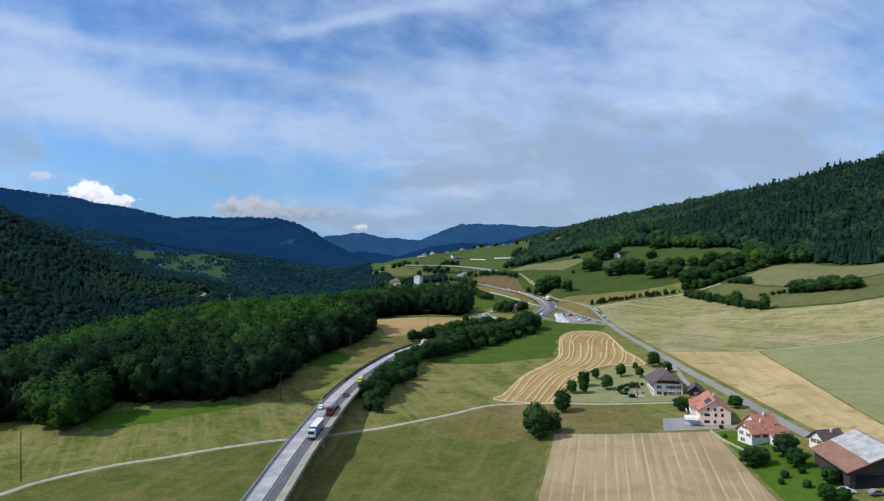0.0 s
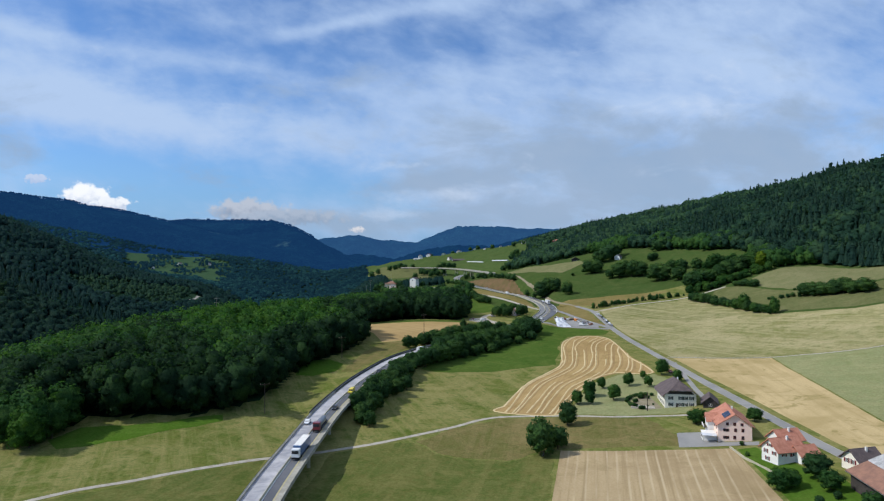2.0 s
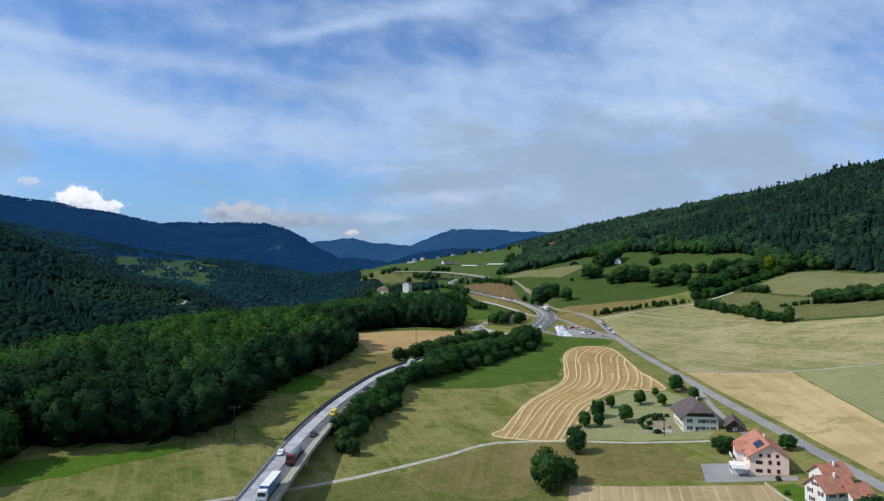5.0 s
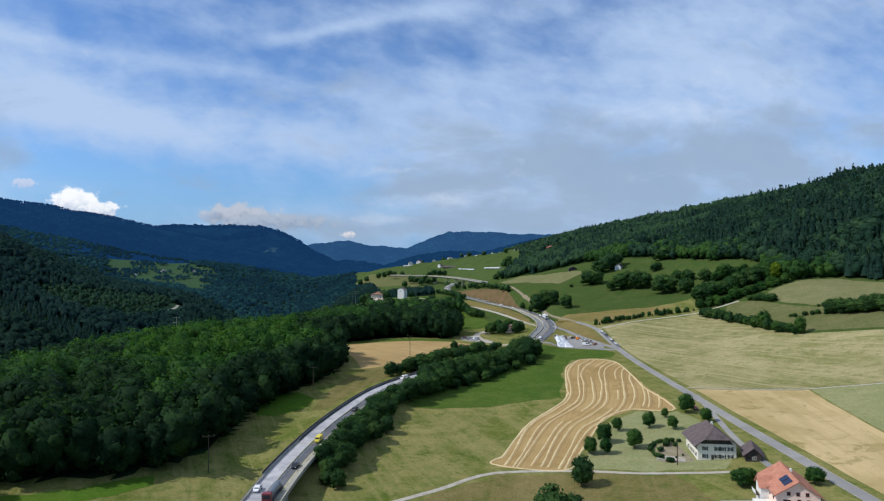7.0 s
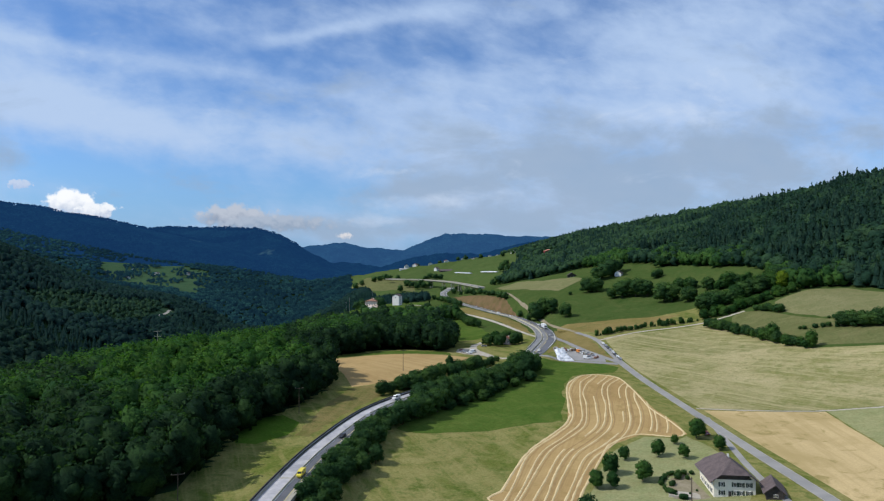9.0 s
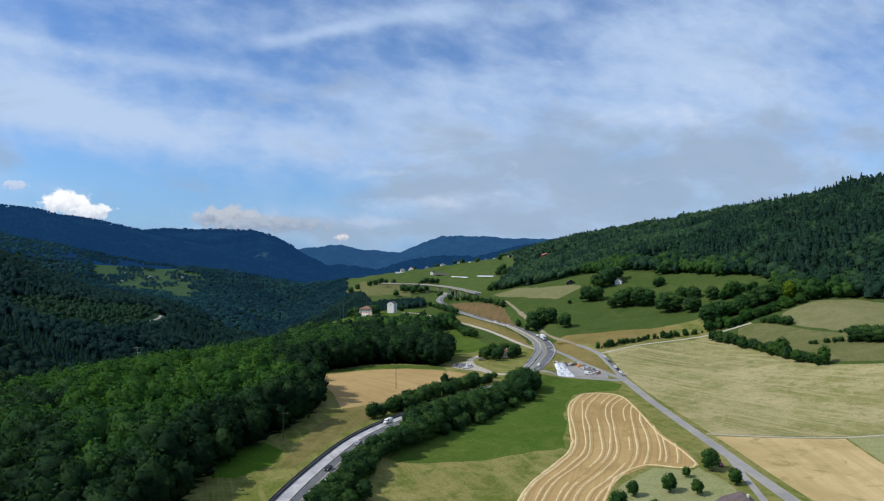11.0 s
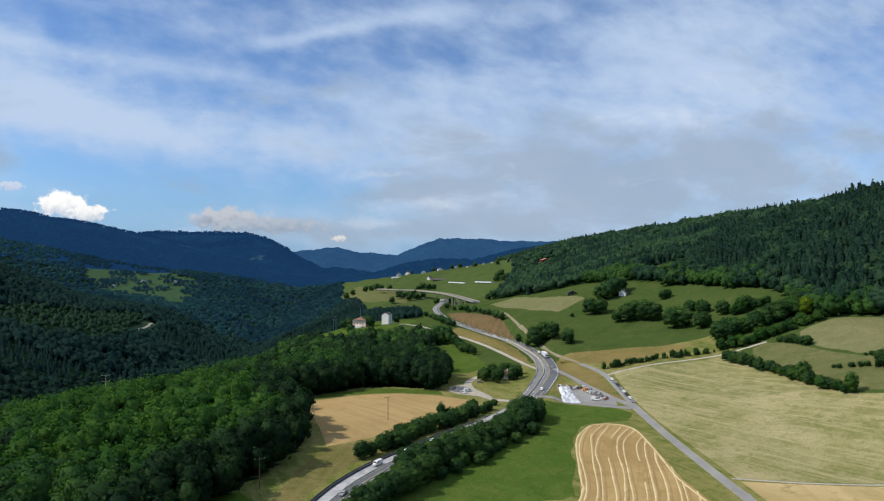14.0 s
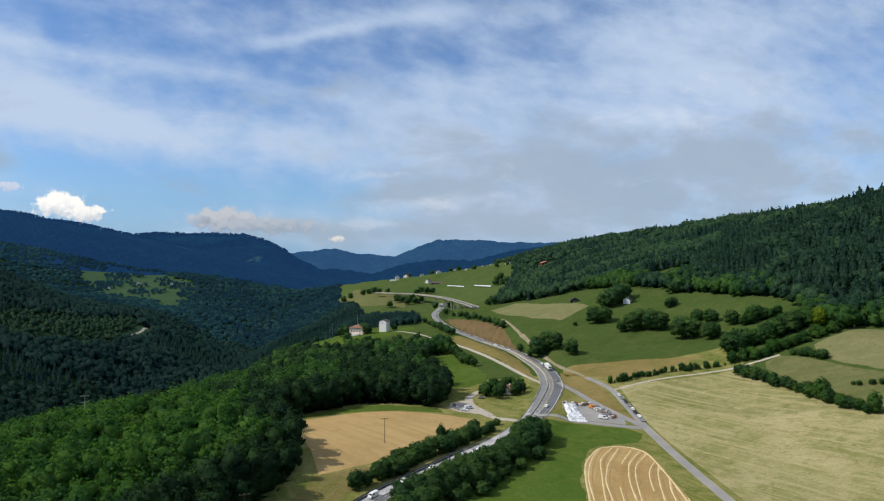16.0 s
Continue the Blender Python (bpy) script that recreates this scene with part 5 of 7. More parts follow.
# trees and bushes on both banks of the main road
for a, b, n, off, hs in ((ABUTMENT - 17, 352, 26, 12.0, (4.5, 7.5)), (ABUTMENT + 6, 352, 14, 14.0, (4.5, 7)), (352, 398, 14, 13.0, (5, 7.5)), (394, 482, 26, 13.5, (8, 12)), (372, 478, 25, 18.0, (7, 12)), (408, 462, 10, 23.0, (5, 8)), (402, 466, 20, -13.5, (6, 9)), (412, 475, 12, -18.0, (4, 7)), (430, 488, 8, -12.0, (3.5, 6))):
    for y in np.linspace(a, b, n):
        i = int(np.argmin(np.abs(MAIN[:, 1] - y)))
        s = sideways(MAIN)[i]
        x, yy = MAIN[i, :2] + s * (off + RNG.uniform(-2, 2)) + RNG.uniform(-1.5, 1.5, 2)
        plant("dark" if hs[1] > 8 and RNG.random() < 0.75 else "bush", x, yy, RNG.uniform(*hs), "dense dark green tree on the road bank", "trees on the road bank", 1.25)
for x, y, h in ((-27, 273, 6.5), (-31, 279, 7.5), (-34, 285, 8), (-27, 287, 8.5), (-30, 293, 8.5), (-24, 304, 8.5), (-19, 313, 8), (-15, 324, 7.5)):
    plant("dark", x, y, h, "dense dark green tree beside the bridge end", "trees on the road bank", 1.15)
for x, y, h in ((-14, 413, 6), (-11, 420, 7), (-7, 428, 7), (-2, 436, 7.5), (4, 446, 7)):
    plant("dark", x, y, h, "dense dark green tree on the road bank", "trees on the road bank", 1.2)
plant("dark", 17, 462, 11, "slim dark tree on the road bank", "trees on the road bank", 0.6)
# lone trees and groups in the pastures
for x, y, h, f in ((108, 695, 19, 1.3), (115, 697, 17, 1.3), (121, 690, 15, 1.2), (129, 668, 14, 1.25), (168, 741, 17, 1.3), (176, 738, 16, 1.4), (182, 705, 11, 1.3), (190, 702, 17, 1.3), (197, 704, 18, 1.3), (204, 694, 19, 1.3),
                   (210, 690, 17, 1.3), (216, 660, 19, 1.35), (222, 657, 18, 1.35), (231, 643, 14, 1.3), (236, 646, 12, 1.3), (262, 778, 17, 1.3), (258, 782, 15, 1.3), (189, 785, 16, 1.3), (196, 781, 20, 1.3), (203, 786, 22, 1.2), (209, 792, 20, 1.2),
                   (216, 800, 18, 1.3), (238, 742, 9, 1.5), (243, 745, 9, 1.4), (151, 745, 4, 1.5)):
    plant("dark", x, y, h, "broad dark tree standing in the pasture", "pasture trees", f)


row([(134, 580), (150, 584), (169, 588), (195, 588), (214, 586)], 40, (2.0, 6.5), ["bush", "broad", "broad"], "low green hedge bush beside the farm track", "hedge along the track", 1.6, 1.0)
row([(214, 566), (219, 548), (224, 515), (225, 485), (231, 462)], 30, (5, 8.5), ["bush", "broad", "dark"], "tall hedge tree at the meadow's edge", "hedge between the fields", 1.8)
plant("broad", 231, 462, 12, "tall pointed tree at the hedge's end", "hedge between the fields", 0.95)
plant("broad", 225.5, 495, 13, "taller tree in the hedge", "hedge between the fields", 1.1)
row([(223, 589), (235, 584), (253, 582), (264, 580), (278, 581), (296, 584)], 60, (3.5, 9), ["broad", "fresh", "broad"], "green tree in the gully hedge", "gully trees", 4.0)
row([(229, 606), (245, 608), (257, 606), (270, 606), (285, 608), (299, 614)], 46, (8, 15), ["dark", "broad"], "dark tree in the wooded gully", "gully trees", 4.5)
row([(252, 566), (256, 556), (259, 548)], 9, (4, 7), ["bush", "broad"], "hedge bush between the sloping fields", "gully trees", 1.5)
row([(267, 501), (276, 491), (286, 480)], 12, (2, 3.5), ["bush"], "low hedge bush above the sloping field", "gully trees", 1.0)
row([(241, 693), (246, 686), (252, 677)], 9, (7, 13), ["dark", "broad"], "tree in a clump across the pasture", "gully trees", 3.0)
row([(257, 660), (262, 650), (272, 645), (284, 644)], 12, (8, 15), ["dark", "broad"], "tree in a row across the pasture", "gully trees", 3.0)
plant("bright", 289, 597, 15, "yellow-green tree at the wood's corner", "gully trees", 1.2)
plant("bright", 294, 603, 13, "yellow-green tree at the wood's corner", "gully trees", 1.1)
row([(260, 481), (266, 474), (273, 464), (280, 455), (285, 450)], 16, (7, 11), ["dark", "bush"], "dense tree in the field grove", "field grove", 3.0, 1.4)
row([(246, 500), (253, 491), (259, 482)], 6, (2, 3.5), ["bush"], "low dark bush beside the grove", "field grove", 1.0, 1.4)
# young trees over the bare bank, by the bends and the small house
for x, y, h in ((28, 905, 8), (31, 893, 9), (34, 882, 8), (37, 870, 9), (40, 858, 8), (43, 846, 8), (25, 918, 8)):
    plant("dark", x, y, h, "dark hedge tree beside the main road", "bank trees", 1.3)
for x, y, h in ((98, 735, 7), (97, 728, 6), (101, 700, 7), (102, 705, 5)):
    plant("dark", x, y, h, "small tree on the bank above the road", "bank trees", 1.1)
row([(27, 815), (35, 763), (42, 711), (50, 676)], 24, (6, 10), ["dark", "bush"], "dark tree in the row below the side road", "bank trees", 2.5)
row([(52, 570), (58, 575), (64, 583), (68, 592)], 10, (7, 11), ["dark", "broad"], "tree round the small red-roofed house", "house trees", 3.0)
for x, y, h in ((-78, 905, 13), (-84, 900, 12), (-56, 890, 14), (-52, 884, 13), (-22, 905, 9), (-70, 850, 12)):
    plant("dark", x, y, h, "dark tree near the houses on the spur", "spur trees", 1.3)


for x, y, h in ((-133, 231, 16), (-131, 239, 14), (-141, 232, 15), (-148, 236, 16), (-138, 237, 18), (-132, 247, 17)):
    plant("broad", x, y, h, "broad green tree at the wood's corner", "wood edge trees", 1.25)
plant("fresh", -132, 228, 15, "round fresh green tree at the wood's corner", "wood edge trees", 1.15)
for spots, high, fat, label in ((((3, 1625), (14, 1630), (26, 1622), (38, 1618), (-38, 1510), (-28, 1505), (-18, 1512), (-8, 1508), (-129, 1740), (-112, 1720), (-98, 1697), (-84, 1680), (-68, 1665), (-164, 1750), (-178, 1748)), (14, 20), 1.35, "dark tree in a clump near the far viaduct"),
                                (((107, 1098), (116, 1085), (126, 1082), (134, 1078), (168, 1490), (180, 1500), (190, 1505), (200, 1440), (176, 1460), (150, 1090), (160, 1100)), (12, 18), 1.35, "dark tree at the foot of the ridge wood"),
                                (((-17, 1482), (-2, 1497), (13, 1510), (37, 1417), (68, 1391), (-53, 1453), (99, 2000), (163, 1987), (226, 1977), (256, 1961), (309, 2046), (-26, 2300), (49, 2260), (176, 1560), (194, 1473), (220, 1489), (195, 1613), (253, 1576), (120, 2010), (290, 2060), (186, 1580)), (13, 18), 1.3, "dark tree on the far green hillside"),
                                (((48, 1110), (55, 1043), (60, 990), (64, 960), (69, 930), (73, 908), (76, 893), (80, 862), (83, 845), (85, 834), (88, 820), (89, 812), (91, 795)), (7, 11), 1.25, "young tree in the row above the bank"),
                                (((4, 1040), (13, 997), (18, 960), (22, 930), (26, 910), (29, 892), (33, 878), (36, 866), (40, 850)), (6, 10), 1.3, "dark bush beside the main road"),
                                (((61, 567), (68, 567), (56, 562), (50, 564), (48, 573), (65, 582), (73, 584), (58, 586), (72, 574)), (7, 11), 1.1, "tree round the small red-roofed house")):
    for x, y in spots:
        plant("dark", x + RNG.uniform(-2, 2), y + RNG.uniform(-3, 3), RNG.uniform(*high), label, "trees in the valley", fat)


# ---- woods: too many to count ----
def pattern(kind, n, size, wide, lobes=5):
    if kind == "s":
        return spruce_crown(RNG, 1.0, wide, n, size, 0.06)
    return broad_crown(RNG, 1.0, wide, n, size, lobes, 0.05)


def wood(name, spots, patterns, mat, label, calm=0.0):
    """Many trees joined into one mesh. spots: x, y, height, fatness. calm: how far the shading follows the canopy rather than each crown."""
    vs, fs, ns, n = [], [], [], 0
    x, y = spots[:, 0], spots[:, 1]
    z = surface(x, y)
    turn = RNG.uniform(0, 2 * math.pi, len(spots))
    which = RNG.integers(len(patterns), size=len(spots))
    for k, (v, f, g) in enumerate(patterns):
        s = np.flatnonzero(which == k)
        if not len(s):
            continue
        c, d = np.cos(turn[s])[:, None], np.sin(turn[s])[:, None]
        w, h = (spots[s, 2] * spots[s, 3])[:, None], spots[s, 2][:, None]
        p = np.stack([x[s][:, None] + (v[:, 0] * c - v[:, 1] * d) * w, y[s][:, None] + (v[:, 0] * d + v[:, 1] * c) * w, z[s][:, None] + v[:, 2] * h], 2)
        vs.append(p.reshape(-1, 3))
        ns.append(np.stack([g[:, 0] * c - g[:, 1] * d, g[:, 0] * d + g[:, 1] * c, np.broadcast_to(g[:, 2], (len(s), len(g))) + calm], 2).reshape(-1, 3))
        ns[-1] /= np.linalg.norm(ns[-1], axis=1)[:, None]
        fs.append((f[None] + (np.arange(len(s)) * len(v))[:, None, None]).reshape(-1, 3) + n)
        n += p.shape[0] * p.shape[1]
    return tagged(new(name, mesh_of(name, np.concatenate(vs), np.concatenate(fs), mat, None, True, np.concatenate(ns))), label, "woodland", "", "stuff")


def scatter(x0, x1, y0, y1, gap, keep, high, fat=1.0):
    gx, gy = np.meshgrid(np.arange(x0, x1, gap), np.arange(y0, y1, gap * 0.87))
    gx = gx + (np.arange(gx.shape[0]) % 2)[:, None] * gap / 2
    x = gx.ravel() + RNG.uniform(-0.42, 0.42, gx.size) * gap
    y = gy.ravel() + RNG.uniform(-0.42, 0.42, gx.size) * gap
    ok = keep(x, y)
    x, y = x[ok], y[ok]
    return np.stack([x, y, RNG.uniform(*high, len(x)), fat * RNG.uniform(0.85, 1.25, len(x))], 1)


def stand(x, y, k=0.011, seed=0.0):
    """A slow random field that groups the kinds of tree."""
    return np.array([noise.noise((a * k, b * k, seed)) for a, b in zip(x, y)])


def west_wood(x, y):
    return inside(x, y, WOOD_WEST) & wooded(x, y)


def east_wood(x, y):
    return inside(x, y, WOOD_EAST) & wooded(x, y)


def deep(x, y):
    """Inside the west wood, a crown's reach from its edge."""
    ok = west_wood(x, y)
    for a in np.linspace(0, 2 * math.pi, 8, endpoint=False):
        ok &= inside(x + 2.5 * math.cos(a), y + 2.5 * math.sin(a), WOOD_WEST)
    return ok


def in_reach(x, y):
    """The wedge of the valley that lies ahead."""
    return (np.abs(x) < 0.75 * y + 40) & (y > 120)


near = scatter(-262, 60, 200, 620, 6.9, lambda x, y: deep(x, y) & (x > -262 + 0.06 * y) & in_reach(x, y), (13, 23), 0.98)
# sunlit treetops are put in as a brighter leaf colour, chosen by place
lively = stand(near[:, 0], near[:, 1], 0.03, 14.0) * 50 + near[:, 1] - 1.2 * np.maximum(-122 - near[:, 0], 0)
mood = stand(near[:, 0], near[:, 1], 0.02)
# trees near the edge fall to darker leaves, painting the wood's shaded front
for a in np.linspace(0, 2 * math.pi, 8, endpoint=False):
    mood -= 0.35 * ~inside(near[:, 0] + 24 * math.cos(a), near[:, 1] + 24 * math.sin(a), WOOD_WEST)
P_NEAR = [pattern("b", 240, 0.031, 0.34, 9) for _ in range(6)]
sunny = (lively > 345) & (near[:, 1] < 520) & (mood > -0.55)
wood("broadleaf_wood", near[sunny], P_NEAR, L_FRESH_LIT, "broadleaf trees on the wood's crown in a sunlit leaf colour")
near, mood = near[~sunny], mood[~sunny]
wood("broadleaf_wood", near[mood < 0.02], P_NEAR, L_WOOD, "dense dark green broadleaf wood with painted edge shade")
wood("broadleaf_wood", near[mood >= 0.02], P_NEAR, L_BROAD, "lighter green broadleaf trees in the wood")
P_MID = [pattern("b", 48, 0.050, 0.38, 5) for _ in range(5)]
P_SPRUCE = [pattern("s", 34, 0.060, 0.21) for _ in range(4)]
mid = np.concatenate([scatter(-420, 70, 560, 1000, 9.2, lambda x, y: west_wood(x, y) & in_reach(x, y) & (y > 620), (12, 19)),
                      scatter(-700, -180, 260, 900, 9.2, lambda x, y: west_wood(x, y) & in_reach(x, y) & (x < -262 + 0.06 * y), (12, 19), 1.08)])
mood = stand(mid[:, 0], mid[:, 1], 0.013, 4.0)
spur = (mid[:, 0] > -165 - 0.05 * (mid[:, 1] - 620)) & (mid[:, 1] < 880)
light = spur & (stand(mid[:, 0], mid[:, 1], 0.03, 17.0) > 0.12)
wood("spur_wood", mid[spur & ~light], P_MID, L_WOOD, "deep green mixed wood on the spur")
wood("spur_wood", mid[light], P_MID, L_BROAD, "lighter broadleaf trees on the spur")
mid, mood = mid[~spur], mood[~spur]
wood("gorge_wood", mid[mood < 0.30], P_MID, L_GORGE, "mixed wood falling into the gorge, darkened for its shade", 0.7)
wood("gorge_wood", mid[mood >= 0.30], P_MID, L_WOOD, "greener trees in the gorge wood", 0.5)
far = scatter(-1250, 40, 900, 1600, 9.6, lambda x, y: west_wood(x, y) & in_reach(x, y) & ((y > 1000) | (x < -420)), (10, 16), 1.08)
mood = stand(far[:, 0], far[:, 1], 0.006, 8.0)
P_FARB, P_FARS = [pattern("b", 9, 0.10, 0.44, 1) for _ in range(5)], [pattern("s", 14, 0.075, 0.21) for _ in range(3)]
ledge = inside(far[:, 0], far[:, 1], [(-610, 1050), (-600, 1160), (-560, 1300), (-545, 1440), (-480, 1330), (-478, 1130), (-530, 1030)])
far[ledge, 2] *= RNG.uniform(0.45, 0.8, int(ledge.sum()))
wood("far_wood", far[ledge], P_FARB, L_HILL, "young green wood on a ledge of the far slope", 0.8)
far, mood = far[~ledge], mood[~ledge]
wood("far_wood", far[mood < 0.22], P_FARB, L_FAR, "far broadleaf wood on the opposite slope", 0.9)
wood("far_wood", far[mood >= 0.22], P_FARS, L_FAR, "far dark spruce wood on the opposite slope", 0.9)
slope = scatter(-2100, -420, 2690, 3350, 21, lambda x, y: in_reach(x, y) & (RNG.uniform(0, 1, len(x)) < (3350 - y) / 620), (8, 12), 1.6)
haze = np.concatenate([scatter(-2000, -150, 1600, 2750, 19, lambda x, y: west_wood(x, y) & in_reach(x, y), (9, 14), 1.8),
                       scatter(-1300, -650, 1950, 2750, 17, lambda x, y: inside(x, y, CLEARINGS[0]) & (stand(x, y, 0.011, 1.0) > 0.02), (9, 15), 1.15)])


def crest(x, y):
    """Near the crests of the far ridges."""
    near = np.full(x.shape, 1e9)
    for line in RIDGES[:2]:
        for (x0, y0, _), (x1, y1, _) in zip(line, line[1:]):
            dx, dy = x1 - x0, y1 - y0
            u = np.clip(((x - x0) * dx + (y - y0) * dy) / (dx * dx + dy * dy), 0, 1)
            near = np.minimum(near, np.hypot(x - x0 - u * dx, y - y0 - u * dy))
    return near < 38


wood("mountain_wood", scatter(-2900, 900, 2680, 4650, 14, lambda x, y: in_reach(x, y) & crest(x, y), (9, 15), 1.3), [pattern("b", 4, 0.12, 0.50, 0) for _ in range(3)], M_FARHILL, "forest over the distant mountains, tinted with blue haze")
wood("mountain_wood", slope, [pattern("b", 4, 0.12, 0.50, 0) for _ in range(3)], M_FARHILL, "forest on the lower mountain slopes, tinted with blue haze", 1.0)
wood("backdrop_wood", haze, [pattern("b", 5, 0.12, 0.50, 0) for _ in range(3)], L_HAZE, "distant woods far down the valley, tinted with blue haze", 1.0)

east1 = scatter(220, 640, 400, 960, 6.6, lambda x, y: east_wood(x, y) & in_reach(x, y), (11, 18), 1.05)
edge = east1[:, 0] - (285 + np.maximum(0, 620 - east1[:, 1]) * 0.12 - np.maximum(0, east1[:, 1] - 690) * 0.22)
mood = stand(east1[:, 0], east1[:, 1], 0.016, 2.0) * 45 + edge
dapple = 0.5 + RNG.uniform(-0.28, 0.28, len(east1)) + 0.8 * stand(east1[:, 0], east1[:, 1], 0.02, 11.0)
east1[:, 2] += 3.0 * np.clip((east1[:, 0] - 370) / 60, 0, 1)
east1[:, 2] *= 1.0 + 0.35 * stand(east1[:, 0], east1[:, 1], 0.035, 21.0)
leafy = (mood < 34) | (dapple < 0.36)
foot = mood < 22
wood("hillside_wood", east1[leafy & foot & (dapple < 0.6)], P_MID, L_BROAD, "broadleaf trees along the foot of the hillside wood")
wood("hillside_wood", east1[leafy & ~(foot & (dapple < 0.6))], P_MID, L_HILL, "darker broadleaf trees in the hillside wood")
spruces = east1[~leafy]
spruces[:, 2] *= RNG.uniform(0.95, 1.25, len(spruces))
wood("hillside_wood", spruces, P_SPRUCE, L_CONIFER, "dark spruce wood on the steep hillside")
east2 = np.concatenate([scatter(110, 700, 960, 1500, 10.5, lambda x, y: east_wood(x, y) & in_reach(x, y), (11, 17), 1.1),
                        scatter(180, 740, 1500, 2700, 16.5, lambda x, y: east_wood(x, y) & in_reach(x, y), (11, 17), 1.35)])
east2[:, 2] *= 1.0 + 0.45 * stand(east2[:, 0], east2[:, 1], 0.02, 23.0)
mood = stand(east2[:, 0], east2[:, 1], 0.012, 6.0) + RNG.uniform(-0.15, 0.15, len(east2))
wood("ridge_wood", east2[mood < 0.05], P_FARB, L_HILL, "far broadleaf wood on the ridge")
spruces = east2[mood >= 0.05]
spruces[:, 2] *= RNG.uniform(0.95, 1.25, len(spruces))
wood("ridge_wood", spruces, P_FARS, L_CONIFER, "far spruce wood on the ridge")


wood("distant_trees", np.array(FAR_TREES), [pattern("b", 160, 0.036, 0.40, 9) for _ in range(4)], L_DARK, "scattered dark trees on the far pastures")


# ---- buildings ----
def window(parent, face, u, z, w, h, frame_mat=M_WHITE, shutter=None, depth=0.0):
    """A window on the front ("f"), left ("l") or right ("r") wall: a frame, its pane and two shutters."""
    def lay(bm):
        if face == "f":
            m = Matrix.Identity(4)
        elif face == "l":
            m = Matrix(((0, 1, 0, 0), (-1, 0, 0, 0), (0, 0, 1, 0), (0, 0, 0, 1)))
        else:
            m = Matrix.Translation((depth, 0, 0)) @ Matrix(((0, -1, 0, 0), (1, 0, 0, 0), (0, 0, 1, 0), (0, 0, 0, 1)))
        bm.transform(m)
        return bm

    bm = box(u - w / 2, u + w / 2, -0.07, 0.03, z, z + 0.09)
    box(u - w / 2, u + w / 2, -0.07, 0.03, z + h - 0.09, z + h, bm)
    for s in (u - w / 2, u + w / 2 - 0.09, u - 0.04):
        box(s, s + 0.09, -0.066, 0.03, z + 0.09, z + h - 0.09, bm)
    win = part("window", lay(bm), frame_mat, parent)
    part("pane", lay(box(u - w / 2 + 0.05, u + w / 2 - 0.05, -0.03, 0.02, z + 0.05, z + h - 0.05)), M_GLASS, win, "dark glass pane")
    if shutter:
        for s in (u - w / 2 - w * 0.52, u + w / 2 + 0.02):
            part("shutter", lay(box(s, s + w * 0.5, -0.06, -0.01, z - 0.03, z + h + 0.03)), shutter, win)
    return win


def house(name, x, y, turn, w, d, eave, top, wall, roof, label, category="house", hip=0.0, half=0.55, over=0.7, windows=(), shutter=None, chimney=True, base=0.0, trim=M_WHITE):
    """A house by its left front corner; its front is w wide and faces the local -y, its ridge runs back over d."""
    z = min(float(surface(x + math.cos(radians(turn)) * a - math.sin(radians(turn)) * b, y + math.sin(radians(turn)) * a + math.cos(radians(turn)) * b)) for a in (0, w) for b in (0, d))
    thing = empty(name, pose(x, y, z + base, 0, 0, turn), label, category)
    m, rise = w / 2, top - eave
    zh = eave + rise * half if hip else top
    a = m * (top - zh) / rise
    # walls: gable ends stop at the half hip
    ring = [(0, -1.2), (w, -1.2), (w, eave), (m + a, zh - 0.1), (m - a, zh - 0.1), (0, eave)] if hip else [(0, -1.2), (w, -1.2), (w, eave), (m, top - 0.1), (0, eave)]
    part("wall", prism(ring, 0, d), wall, thing)
    slope = rise / m
    ze, ea = eave - over * slope, a + 0.0
    bm = bmesh.new()
    e = [bm.verts.new(v) for v in ((-over, -over, ze), (w + over, -over, ze), (w + over, d + over, ze), (-over, d + over, ze))]
    r0, r1 = bm.verts.new((m, -over + hip, top)), bm.verts.new((m, d + over - hip, top))
    if hip:
        h = [bm.verts.new(v) for v in ((m - ea, -over, zh), (m + ea, -over, zh), (m + ea, d + over, zh), (m - ea, d + over, zh))]
        faces = [(e[0], h[0], r0, r1, h[3], e[3]), (e[1], e[2], h[2], r1, r0, h[1]), (h[0], h[1], r0), (h[2], h[3], r1)]
    else:
        faces = [(e[0], r0, r1, e[3]), (e[1], e[2], r1, r0)]
    for f in faces:
        bm.faces.new(f)
    bmesh.ops.recalc_face_normals(bm, faces=bm.faces)
    bmesh.ops.solidify(bm, geom=bm.faces[:], thickness=-0.22)
    part("roof", bm, roof, thing)
    part("ridge", box(m - 0.16, m + 0.16, -over + hip, d + over - hip, top + 0.02, top + 0.26, bevel=0.05), roof, thing)
    for s in (-over - 0.1, w + over - 0.04):
        part("gutter", box(s, s + 0.14, -over, d + over, ze - 0.12, ze + 0.02), M_STEEL, thing)
    if chimney:
        part("chimney", box(m + 0.5, m + 1.05, d * 0.55, d * 0.55 + 0.6, top - 1.2, top + 0.65, bevel=0.03), M_RENDER, thing)
    for face, u, zz, ww, hh in windows:
        window(thing, face, u, zz, ww, hh, trim, shutter, w)
    return thing


